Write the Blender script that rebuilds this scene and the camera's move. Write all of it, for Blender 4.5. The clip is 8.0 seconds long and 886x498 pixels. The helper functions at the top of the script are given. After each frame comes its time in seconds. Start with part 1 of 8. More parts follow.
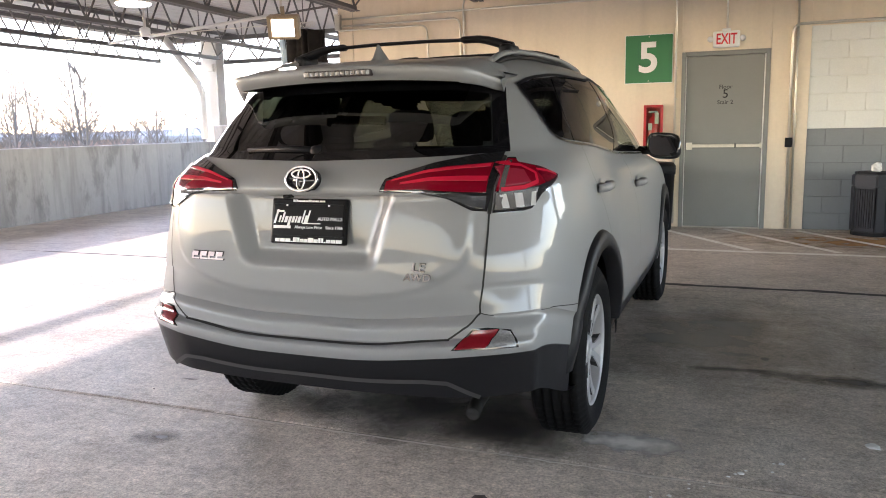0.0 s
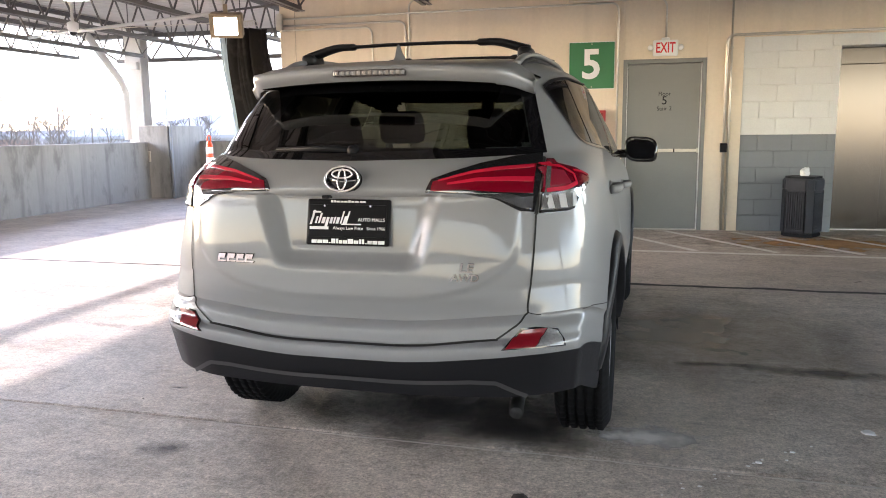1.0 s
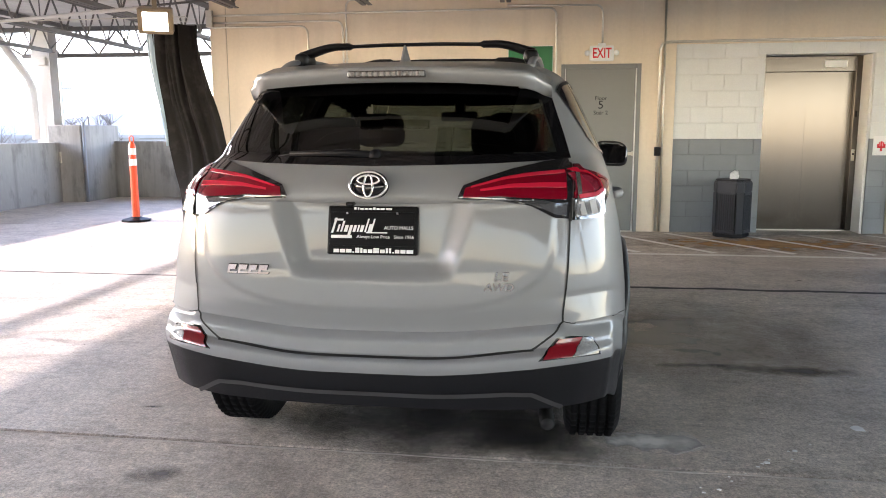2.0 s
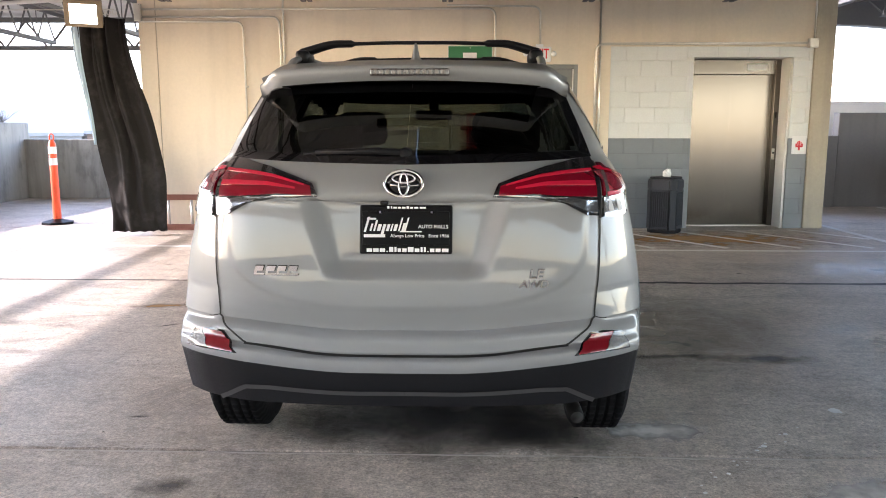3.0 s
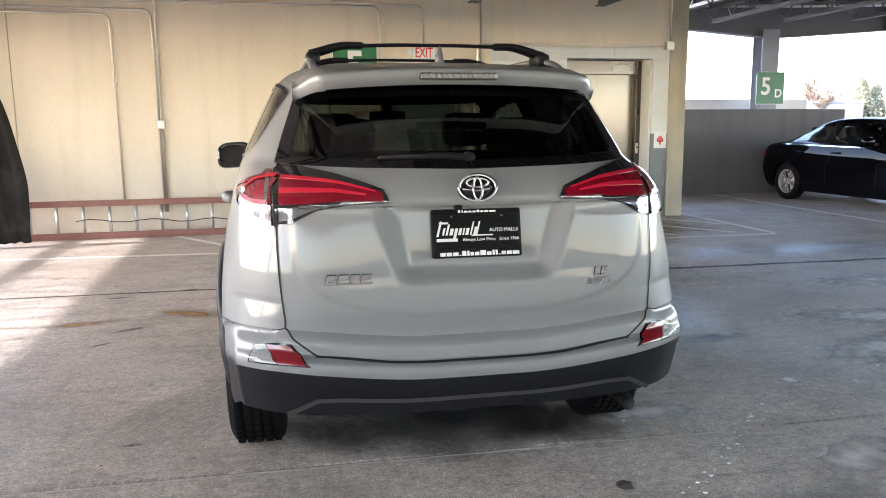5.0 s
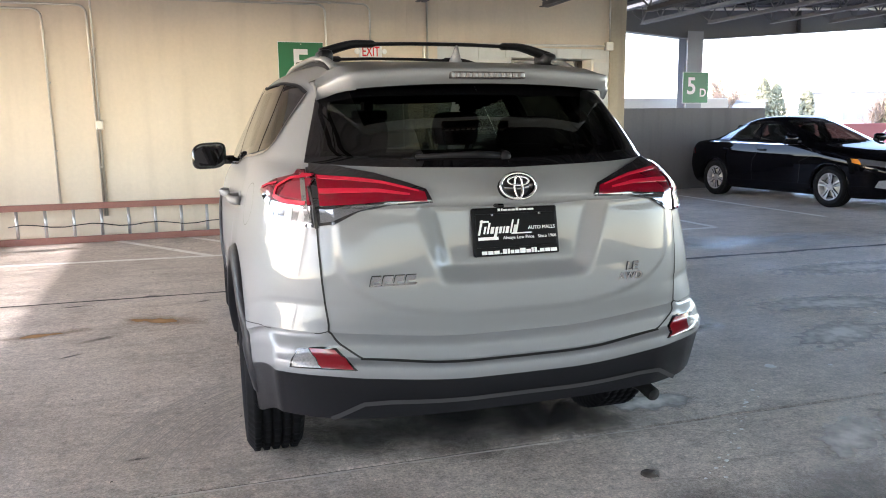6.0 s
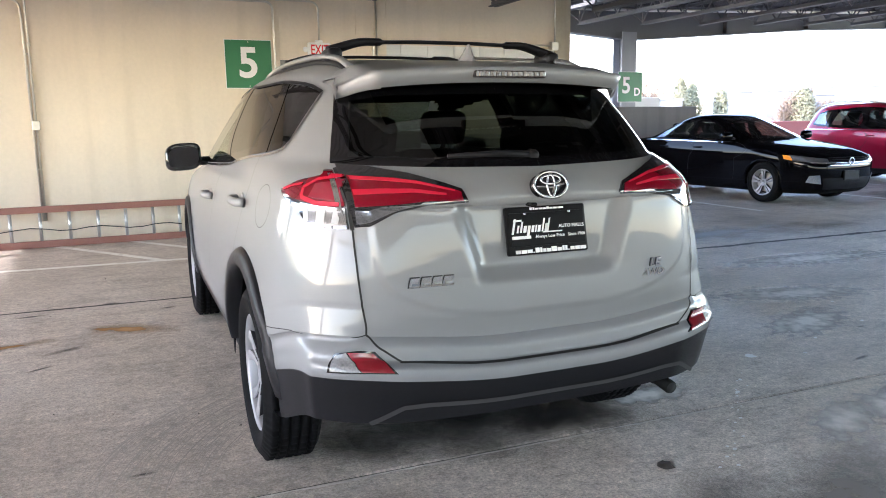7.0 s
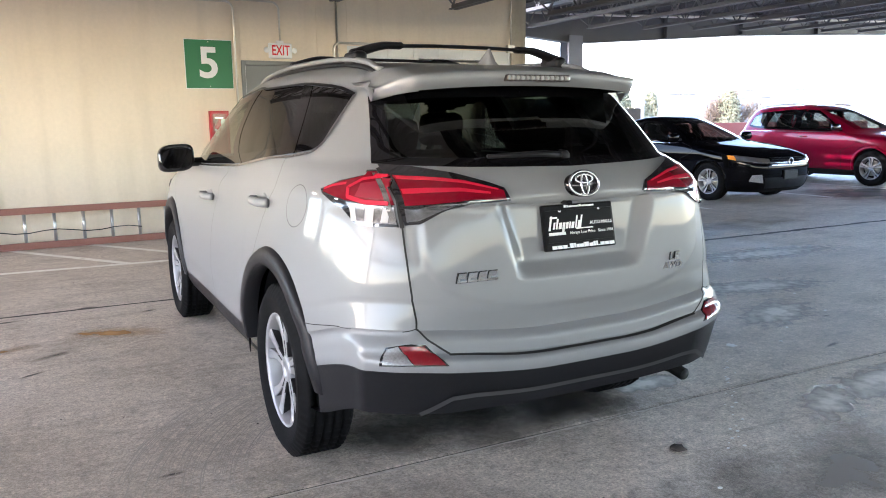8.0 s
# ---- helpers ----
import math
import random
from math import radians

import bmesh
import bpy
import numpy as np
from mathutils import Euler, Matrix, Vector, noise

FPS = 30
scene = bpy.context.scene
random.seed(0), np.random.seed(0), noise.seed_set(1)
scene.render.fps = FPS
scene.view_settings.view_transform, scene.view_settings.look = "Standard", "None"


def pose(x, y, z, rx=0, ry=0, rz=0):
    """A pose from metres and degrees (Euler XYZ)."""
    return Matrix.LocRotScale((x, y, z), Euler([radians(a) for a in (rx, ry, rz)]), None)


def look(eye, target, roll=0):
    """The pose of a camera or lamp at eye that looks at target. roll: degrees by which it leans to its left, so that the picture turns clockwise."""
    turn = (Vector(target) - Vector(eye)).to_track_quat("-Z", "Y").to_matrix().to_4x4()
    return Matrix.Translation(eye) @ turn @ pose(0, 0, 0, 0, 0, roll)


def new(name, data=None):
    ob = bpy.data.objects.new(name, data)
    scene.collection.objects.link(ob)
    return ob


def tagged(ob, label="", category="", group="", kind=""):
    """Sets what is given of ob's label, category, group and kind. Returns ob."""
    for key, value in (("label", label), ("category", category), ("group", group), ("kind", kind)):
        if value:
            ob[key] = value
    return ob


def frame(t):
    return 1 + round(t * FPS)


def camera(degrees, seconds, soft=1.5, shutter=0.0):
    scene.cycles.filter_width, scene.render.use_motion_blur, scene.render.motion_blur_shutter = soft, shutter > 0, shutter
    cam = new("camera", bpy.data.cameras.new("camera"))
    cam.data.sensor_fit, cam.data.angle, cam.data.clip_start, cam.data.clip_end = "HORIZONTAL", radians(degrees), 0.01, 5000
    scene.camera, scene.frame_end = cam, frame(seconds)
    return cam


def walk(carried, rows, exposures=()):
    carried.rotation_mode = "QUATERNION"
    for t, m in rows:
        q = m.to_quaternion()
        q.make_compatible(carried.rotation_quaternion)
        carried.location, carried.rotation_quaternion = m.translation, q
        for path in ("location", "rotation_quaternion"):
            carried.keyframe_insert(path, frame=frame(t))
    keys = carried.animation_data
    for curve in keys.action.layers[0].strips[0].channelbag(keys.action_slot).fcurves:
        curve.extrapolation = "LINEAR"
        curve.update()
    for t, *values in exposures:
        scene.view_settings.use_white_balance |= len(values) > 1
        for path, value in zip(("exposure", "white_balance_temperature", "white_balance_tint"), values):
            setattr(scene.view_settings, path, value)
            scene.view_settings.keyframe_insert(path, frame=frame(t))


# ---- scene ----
cam = camera(60.3, 8.0, soft=1.0)
PATH = [
    (0, (1.34, -2.276, 1.31), (0.675, -0.415, 0.999), -1.2),
    (0.5, (1.099, -2.381, 1.317), (0.537, -0.487, 1.009), -0.9),
    (1, (0.914, -2.402, 1.306), (0.464, -0.477, 1.001), -0.6),
    (1.5, (0.718, -2.367, 1.318), (0.383, -0.418, 1.016), -0.4),
    (3, (0.102, -2.401, 1.316), (0.111, -0.425, 1.011), -0.0),
    (3.5, (-0.065, -2.35, 1.329), (0.058, -0.378, 1.022), -0.2),
    (4, (-0.276, -2.356, 1.335), (-0.043, -0.394, 1.023), -0.3),
    (4.5, (-0.48, -2.36, 1.341), (-0.143, -0.414, 1.027), -0.4),
    (6, (-1.058, -2.224, 1.348), (-0.42, -0.356, 1.028), -0.7),
    (6.5, (-1.228, -2.183, 1.343), (-0.5, -0.348, 1.022), -0.9),
    (7, (-1.374, -2.076, 1.353), (-0.56, -0.278, 1.028), -0.9),
    (7.5, (-1.52, -2.027, 1.352), (-0.626, -0.268, 1.029), -1.0),
    (8, (-1.734, -2.01, 1.361), (-0.773, -0.287, 1.036), -0.8),
]
walk(cam, [(t, look(eye, target, roll)) for t, eye, target, roll in PATH],
     exposures=((0.0, 3.63, 6550, 27), (3.5, 3.63, 6400, 25), (6.0, 3.63, 6080, 22), (8.0, 3.65, 5960, 22)))

# ---- sky, sun and exposure ----
SUN_EL, SUN_AZ = 22.0, 1.5          # elevation; turn of the sun's path away from +x, degrees
world = bpy.data.worlds.new("sky")
scene.world = world
world.use_nodes = True
_n, _l = world.node_tree.nodes, world.node_tree.links
_n.clear()
_sky = _n.new("ShaderNodeTexSky")
_sky.sky_type = "NISHITA"
_sky.sun_disc = False
_sky.sun_elevation = radians(SUN_EL)
_sky.sun_rotation = radians(270.0)
_sky.air_density, _sky.dust_density, _sky.ozone_density = 1.0, 0.45, 0.7
_bg = _n.new("ShaderNodeBackground")
_bg.inputs["Strength"].default_value = 0.165
_out = _n.new("ShaderNodeOutputWorld")
_l.new(_sky.outputs[0], _bg.inputs[0])
_l.new(_bg.outputs[0], _out.inputs[0])

sun = new("sun", bpy.data.lights.new("sun", "SUN"))
sun.data.energy, sun.data.angle, sun.data.color = 1.08, radians(0.5), (1.0, 0.95, 0.88)
sun.matrix_world = look((-40, 0, 16), (-40 + math.cos(radians(SUN_EL)) * math.cos(radians(SUN_AZ)),
                                       math.cos(radians(SUN_EL)) * math.sin(radians(SUN_AZ)), 16 - math.sin(radians(SUN_EL))))

# ---- materials ----
def surface(name, base, rough=0.6, metal=0.0, blotch=(0.6, 0.12), grain=(18.0, 0.10), bump=(60.0, 0.10), coat=0.0,
            piece=0.0, tint=None, stain=None, spec=0.5, stretch=(1, 1, 1)):
    """Node material: base colour varied at two scales, with roughness variation and fine relief, at real-world size."""
    m = bpy.data.materials.new(name)
    m.use_nodes = True
    nt = m.node_tree
    nd, ln = nt.nodes, nt.links
    b = nd["Principled BSDF"]
    b.inputs["Metallic"].default_value = metal
    b.inputs["Specular IOR Level"].default_value = spec
    if coat:
        b.inputs["Coat Weight"].default_value = coat
        b.inputs["Coat Roughness"].default_value = 0.03
    geo = nd.new("ShaderNodeNewGeometry")
    mp = nd.new("ShaderNodeMapping")
    mp.inputs["Scale"].default_value = stretch
    ln.new(geo.outputs["Position"], mp.inputs["Vector"])

    def tex(scale, detail=5.0, rgh=0.6):
        t = nd.new("ShaderNodeTexNoise")
        t.inputs["Scale"].default_value, t.inputs["Detail"].default_value, t.inputs["Roughness"].default_value = scale, detail, rgh
        ln.new(mp.outputs[0], t.inputs["Vector"])
        return t.outputs["Fac"]

    def maths(op, a, b_, c=None):
        q = nd.new("ShaderNodeMath")
        q.operation = op
        for i, v in enumerate((a, b_) if c is None else (a, b_, c)):
            if isinstance(v, (int, float)):
                q.inputs[i].default_value = v
            else:
                ln.new(v, q.inputs[i])
        return q.outputs[0]

    big, small = tex(blotch[0]), tex(grain[0])
    val = maths("ADD", maths("MULTIPLY_ADD", big, 2 * blotch[1] * 1.6, 1 - blotch[1] * 1.6),
                maths("MULTIPLY_ADD", small, 2 * grain[1] * 1.6, -grain[1] * 1.6))
    if piece:
        info = nd.new("ShaderNodeObjectInfo")
        val = maths("ADD", val, maths("MULTIPLY_ADD", info.outputs["Random"], 2 * piece, -piece))
    mix = nd.new("ShaderNodeMix")
    mix.data_type, mix.blend_type = "RGBA", "MULTIPLY"
    mix.inputs["Factor"].default_value = 1.0
    mix.inputs[6].default_value = (*base, 1)
    ln.new(val, mix.inputs[7])
    col = mix.outputs[2]
    if tint:                                   # (colour, noise scale, threshold, softness, strength)
        tcol, tsc, tth, tsoft, tst = tint
        rmp = nd.new("ShaderNodeMapRange")
        rmp.inputs["From Min"].default_value, rmp.inputs["From Max"].default_value = tth - tsoft, tth + tsoft
        rmp.inputs["To Max"].default_value = tst
        ln.new(tex(tsc, 6.0, 0.65), rmp.inputs["Value"])
        m2 = nd.new("ShaderNodeMix")
        m2.data_type = "RGBA"
        ln.new(rmp.outputs[0], m2.inputs["Factor"])
        ln.new(col, m2.inputs[6])
        m2.inputs[7].default_value = (*tcol, 1)
        col = m2.outputs[2]
    if stain:                                  # vertical streaks: (colour, strength)
        m3p = nd.new("ShaderNodeMapping")
        m3p.inputs["Scale"].default_value = (3.2, 3.2, 0.28)
        ln.new(geo.outputs["Position"], m3p.inputs["Vector"])
        t = nd.new("ShaderNodeTexNoise")
        t.inputs["Scale"].default_value, t.inputs["Detail"].default_value = 1.6, 7.0
        ln.new(m3p.outputs[0], t.inputs["Vector"])
        rmp = nd.new("ShaderNodeMapRange")
        rmp.inputs["From Min"].default_value, rmp.inputs["From Max"].default_value = 0.50, 0.72
        rmp.inputs["To Max"].default_value = stain[1]
        ln.new(t.outputs["Fac"], rmp.inputs["Value"])
        m3 = nd.new("ShaderNodeMix")
        m3.data_type = "RGBA"
        ln.new(rmp.outputs[0], m3.inputs["Factor"])
        ln.new(col, m3.inputs[6])
        m3.inputs[7].default_value = (*stain[0], 1)
        col = m3.outputs[2]
    ln.new(col, b.inputs["Base Color"])
    ln.new(maths("MULTIPLY_ADD", big, 0.25, rough - 0.125), b.inputs["Roughness"])
    if bump[1]:
        bp = nd.new("ShaderNodeBump")
        bp.inputs["Strength"].default_value = bump[1]
        bp.inputs["Distance"].default_value = 0.01
        ln.new(tex(bump[0], 4.0), bp.inputs["Height"])
        ln.new(bp.outputs[0], b.inputs["Normal"])
    return m


def plain(name, base, rough=0.4, metal=0.0, coat=0.0, glow=0.0, spec=0.5):
    m = bpy.data.materials.new(name)
    m.use_nodes = True
    b = m.node_tree.nodes["Principled BSDF"]
    b.inputs["Base Color"].default_value = (*base, 1)
    b.inputs["Roughness"].default_value, b.inputs["Metallic"].default_value = rough, metal
    b.inputs["Specular IOR Level"].default_value = spec
    if coat:
        b.inputs["Coat Weight"].default_value, b.inputs["Coat Roughness"].default_value = coat, 0.03
    if glow:
        b.inputs["Emission Color"].default_value, b.inputs["Emission Strength"].default_value = (*base, 1), glow
    return m


def glass(name, tint, ior=1.5, rough=0.0):
    """Thin tinted pane: what lies behind it shows through the tint, and the gloss grows towards grazing angles."""
    m = bpy.data.materials.new(name)
    m.use_nodes = True
    nd, ln = m.node_tree.nodes, m.node_tree.links
    nd.clear()
    t, g, f, x, o, pw, ma = (nd.new("ShaderNode" + k) for k in ("BsdfTransparent", "BsdfGlossy", "LayerWeight", "MixShader", "OutputMaterial", "Math", "Math"))
    t.inputs[0].default_value = (*tint, 1)
    g.inputs["Roughness"].default_value = rough
    r0 = ((ior - 1) / (ior + 1)) ** 2
    f.inputs["Blend"].default_value = 0.5
    pw.operation, ma.operation = "POWER", "MULTIPLY_ADD"
    pw.inputs[1].default_value = 5.0
    ln.new(f.outputs["Facing"], pw.inputs[0])
    ln.new(pw.outputs[0], ma.inputs[0])
    ma.inputs[1].default_value, ma.inputs[2].default_value = 1 - r0, r0
    ln.new(ma.outputs[0], x.inputs[0])
    ln.new(t.outputs[0], x.inputs[1])
    ln.new(g.outputs[0], x.inputs[2])
    ln.new(x.outputs[0], o.inputs[0])
    return m


def concrete_floor():
    """Broom-finished concrete: broad blotches, dragged streaks, fine speckle, pits and grit."""
    m = bpy.data.materials.new("concrete_floor")
    m.use_nodes = True
    nd, ln = m.node_tree.nodes, m.node_tree.links
    b = nd["Principled BSDF"]
    geo = nd.new("ShaderNodeNewGeometry")

    def tex(scale, detail, rgh, st=(1, 1, 1)):
        mp, t = nd.new("ShaderNodeMapping"), nd.new("ShaderNodeTexNoise")
        mp.inputs["Scale"].default_value, mp.inputs["Rotation"].default_value = st, (0, 0, radians(2))
        ln.new(geo.outputs["Position"], mp.inputs["Vector"])
        ln.new(mp.outputs[0], t.inputs["Vector"])
        t.inputs["Scale"].default_value, t.inputs["Detail"].default_value, t.inputs["Roughness"].default_value = scale, detail, rgh
        return t.outputs["Fac"]

    def lin(v, lo, hi, a=0.0, c=1.0):
        r = nd.new("ShaderNodeMapRange")
        for k, q in (("From Min", lo), ("From Max", hi), ("To Min", a), ("To Max", c)):
            r.inputs[k].default_value = q
        ln.new(v, r.inputs["Value"])
        return r.outputs[0]

    def mul(a, c):
        q = nd.new("ShaderNodeMath")
        q.operation = "MULTIPLY"
        for i, v in enumerate((a, c)):
            if isinstance(v, float):
                q.inputs[i].default_value = v
            else:
                ln.new(v, q.inputs[i])
        return q.outputs[0]

    def blend(f, a, c):
        x = nd.new("ShaderNodeMix")
        x.data_type = "RGBA"
        ln.new(f, x.inputs["Factor"])
        for i, v in ((6, a), (7, c)):
            if isinstance(v, tuple):
                x.inputs[i].default_value = (*v, 1)
            else:
                ln.new(v, x.inputs[i])
        return x.outputs[2]

    broad, mid = tex(0.45, 5.0, 0.6), tex(2.6, 6.0, 0.7)
    streak, speck, fine = tex(1.0, 6.0, 0.75, (0.9, 13.0, 1)), tex(85.0, 5.0, 0.8), tex(9.0, 8.0, 0.8)
    col = blend(lin(broad, 0.35, 0.68), (0.53, 0.469, 0.401), (0.40, 0.342, 0.283))
    col = blend(lin(mid, 0.48, 0.75, 0.0, 0.45), col, (0.23, 0.195, 0.16))
    col = blend(lin(streak, 0.55, 0.80, 0.0, 0.55), col, (0.52, 0.48, 0.425))
    drag, cloud = tex(1.6, 7.0, 0.72, (0.6, 3.4, 1)), tex(1.1, 8.0, 0.78)
    col = blend(lin(cloud, 0.47, 0.66, 0.0, 0.55), col, (0.19, 0.16, 0.13))
    col = blend(lin(drag, 0.53, 0.72, 0.0, 0.6), col, (0.20, 0.17, 0.14))
    col = blend(lin(tex(0.9, 7.0, 0.8), 0.56, 0.70, 0.0, 0.5), col, (0.55, 0.51, 0.46))
    col = blend(lin(fine, 0.54, 0.74, 0.0, 0.75), col, (0.14, 0.125, 0.11))
    val = mul(lin(speck, 0.30, 0.70, 0.44, 1.56), lin(tex(24.0, 5.0, 0.75), 0.30, 0.70, 0.66, 1.34))
    x = nd.new("ShaderNodeMix")
    x.data_type, x.blend_type = "RGBA", "MULTIPLY"
    x.inputs["Factor"].default_value = 1.0
    ln.new(col, x.inputs[6])
    ln.new(val, x.inputs[7])
    scaled = nd.new("ShaderNodeVectorMath")
    scaled.operation = "SCALE"
    scaled.inputs["Scale"].default_value = 1.12
    ln.new(x.outputs[2], scaled.inputs[0])
    ln.new(scaled.outputs[0], b.inputs["Base Color"])
    ln.new(lin(broad, 0.3, 0.7, 0.70, 0.42), b.inputs["Roughness"])
    bp = nd.new("ShaderNodeBump")
    bp.inputs["Strength"].default_value, bp.inputs["Distance"].default_value = 0.7, 0.006
    h = nd.new("ShaderNodeMath")
    h.operation = "ADD"
    ln.new(tex(55.0, 4.0, 0.7, (1, 2.2, 1)), h.inputs[0])
    ln.new(mul(tex(6.0, 4.0, 0.6), 1.5), h.inputs[1])
    ln.new(h.outputs[0], bp.inputs["Height"])
    ln.new(bp.outputs[0], b.inputs["Normal"])
    return m


CONCRETE_FLOOR = concrete_floor()
CONCRETE_WALL = surface("concrete_wall", (0.755, 0.652, 0.507), 0.8, blotch=(0.5, 0.10), grain=(22, 0.05), bump=(70, 0.12), stain=((0.50, 0.42, 0.31), 0.22))
CONCRETE_COL = surface("concrete_column", (0.42, 0.37, 0.28), 0.85, blotch=(1.2, 0.16), grain=(30, 0.08), bump=(60, 0.2), stain=((0.25, 0.22, 0.18), 0.5))
CONCRETE_PARAPET = surface("concrete_parapet", (0.31, 0.297, 0.28), 0.85, blotch=(0.7, 0.14), grain=(16, 0.08), bump=(60, 0.2), stain=((0.15, 0.145, 0.14), 0.7), tint=((0.15, 0.145, 0.14), 3.2, 0.58, 0.06, 0.65), stretch=(1, 1, 0.4))
CONCRETE_DARK = surface("concrete_grey_wall", (0.16, 0.155, 0.16), 0.85, blotch=(0.6, 0.12), grain=(20, 0.06), bump=(60, 0.15), stain=((0.10, 0.10, 0.10), 0.4))
BLOCK_WHITE = surface("block_white_paint", (0.70, 0.71, 0.68), 0.55, blotch=(2.0, 0.05), grain=(60, 0.05), bump=(160, 0.35), piece=0.02)
BLOCK_GREY = surface("block_grey_paint", (0.20, 0.215, 0.225), 0.5, blotch=(2.0, 0.07), grain=(60, 0.05), bump=(160, 0.35), piece=0.02)
MORTAR_W = surface("mortar_white_paint", (0.70, 0.70, 0.655), 0.7)
MORTAR_G = surface("mortar_grey_paint", (0.16, 0.17, 0.18), 0.7)
DOOR_GREY = surface("door_grey_paint", (0.20, 0.205, 0.195), 0.42, blotch=(1.3, 0.06), grain=(40, 0.02), bump=(200, 0.03))
STEEL_BRUSHED = surface("brushed_steel", (0.135, 0.122, 0.11), 0.26, 1.0, blotch=(1.6, 0.16), grain=(90, 0.06), bump=(250, 0.04), stretch=(1, 1, 0.06))
_b = STEEL_BRUSHED.node_tree.nodes["Principled BSDF"]
STEEL_BRUSHED.node_tree.links.remove(_b.inputs["Roughness"].links[0])
_b.inputs["Roughness"].default_value = 0.17
STEEL_GALV = surface("galvanised_conduit", (0.62, 0.59, 0.52), 0.38, 0.75, grain=(40, 0.08), bump=(100, 0.03))
JOIST_PAINT = surface("joist_grey_primer", (0.12, 0.113, 0.11), 0.6, blotch=(2, 0.12), grain=(40, 0.08), bump=(100, 0.08))
DECK_PAINT = surface("deck_light_grey_paint", (0.62, 0.60, 0.58), 0.6, blotch=(0.8, 0.08), grain=(20, 0.04), bump=(80, 0.05))
COLUMN_PAINT = surface("column_pale_paint", (0.60, 0.59, 0.57), 0.5, blotch=(1.5, 0.08), grain=(25, 0.04), bump=(60, 0.04))
BEAM_PAINT = surface("beam_dark_grey_paint", (0.15, 0.15, 0.155), 0.55, blotch=(1.0, 0.10), grain=(25, 0.05), bump=(60, 0.05))
LINE_WHITE = surface("line_paint_worn", (0.80, 0.78, 0.73), 0.6, blotch=(3, 0.10), grain=(25, 0.15), bump=(90, 0.1), tint=((0.45, 0.42, 0.37), 6.0, 0.60, 0.08, 0.7))
SIGN_GREEN = plain("sign_green", (0.012, 0.16, 0.055), 0.35)
SIGN_WHITE = plain("sign_white", (0.82, 0.82, 0.80), 0.4)
RED_PAINT = plain("red_enamel", (0.42, 0.012, 0.016), 0.35)
BLACK_PLASTIC = surface("black_plastic", (0.010, 0.010, 0.012), 0.45, grain=(80, 0.1), bump=(220, 0.08), spec=0.10)
DARK_PLASTIC = surface("charcoal_moulded_plastic", (0.0105, 0.0105, 0.0125), 0.40, blotch=(4, 0.05), grain=(120, 0.06), bump=(500, 0.10), spec=0.16)
BLACK_GLOSS = plain("black_gloss", (0.006, 0.006, 0.007), 0.08)
SEAM_GREY = plain("shut_line_grey", (0.045, 0.045, 0.047), 0.6)
GAP_BLACK = plain("shut_line_black", (0.004, 0.004, 0.004), 0.8)
CHROME = plain("chrome", (0.72, 0.72, 0.74), 0.10, 1.0)
RUBBER = surface("tyre_rubber", (0.006, 0.006, 0.0065), 0.7, grain=(60, 0.15), bump=(200, 0.1), spec=0.06)
ALLOY = plain("machined_alloy", (0.30, 0.30, 0.31), 0.45, 0.45)
ALLOY_DARK = plain("alloy_dark_pocket", (0.018, 0.018, 0.02), 0.35, 0.4)
GLASS_DARK = glass("privacy_glass", (0.072, 0.083, 0.077), 1.72)
GLASS_LIGHT = glass("window_glass", (0.62, 0.68, 0.62))
GLASS_SIDE = glass("side_window_glass", (0.42, 0.46, 0.42), 3.0)
FRIT = plain("glass_black_border", (0.004, 0.004, 0.005), 0.03)
ORANGE = plain("orange_plastic", (0.85, 0.09, 0.02), 0.45)
MESH_BLACK = surface("black_mesh_fabric", (0.030, 0.027, 0.025), 0.9, grain=(150, 0.2), bump=(300, 0.2), spec=0.08, tint=((0.06, 0.055, 0.05), 3.0, 0.60, 0.08, 0.7))
FILM_BLUE = plain("pale_blue_film", (0.45, 0.58, 0.66), 0.35)
LADDER_RED = surface("ladder_red_fibreglass", (0.30, 0.13, 0.095), 0.5, blotch=(3, 0.15), grain=(50, 0.1))
ALU = surface("aluminium_rung", (0.55, 0.55, 0.54), 0.35, 0.9, grain=(60, 0.08))
PAPER = plain("white_paper", (0.8, 0.8, 0.78), 0.7)
BRONZE = surface("lamp_bronze_housing", (0.30, 0.23, 0.14), 0.45, 0.2)
LAMP_GLOW = plain("lamp_glow", (1.0, 0.93, 0.80), 0.5, glow=6.0)
LAMP_WHITE = plain("lamp_diffuser_glow", (1.0, 0.97, 0.92), 0.5, glow=8.0)


def car_paint(name, base, flake=0.5, metal=0.6, rough=0.34):
    """Clear-coated paint with a fine flake."""
    m = surface(name, base, rough, metal, blotch=(1.5, 0.015), grain=(900, flake * 0.1), bump=(1200, 0.0), coat=1.0, spec=0.5 if metal else 0.1)
    b = m.node_tree.nodes["Principled BSDF"]
    m.node_tree.links.remove(b.inputs["Roughness"].links[0])
    b.inputs["Roughness"].default_value = rough
    return m


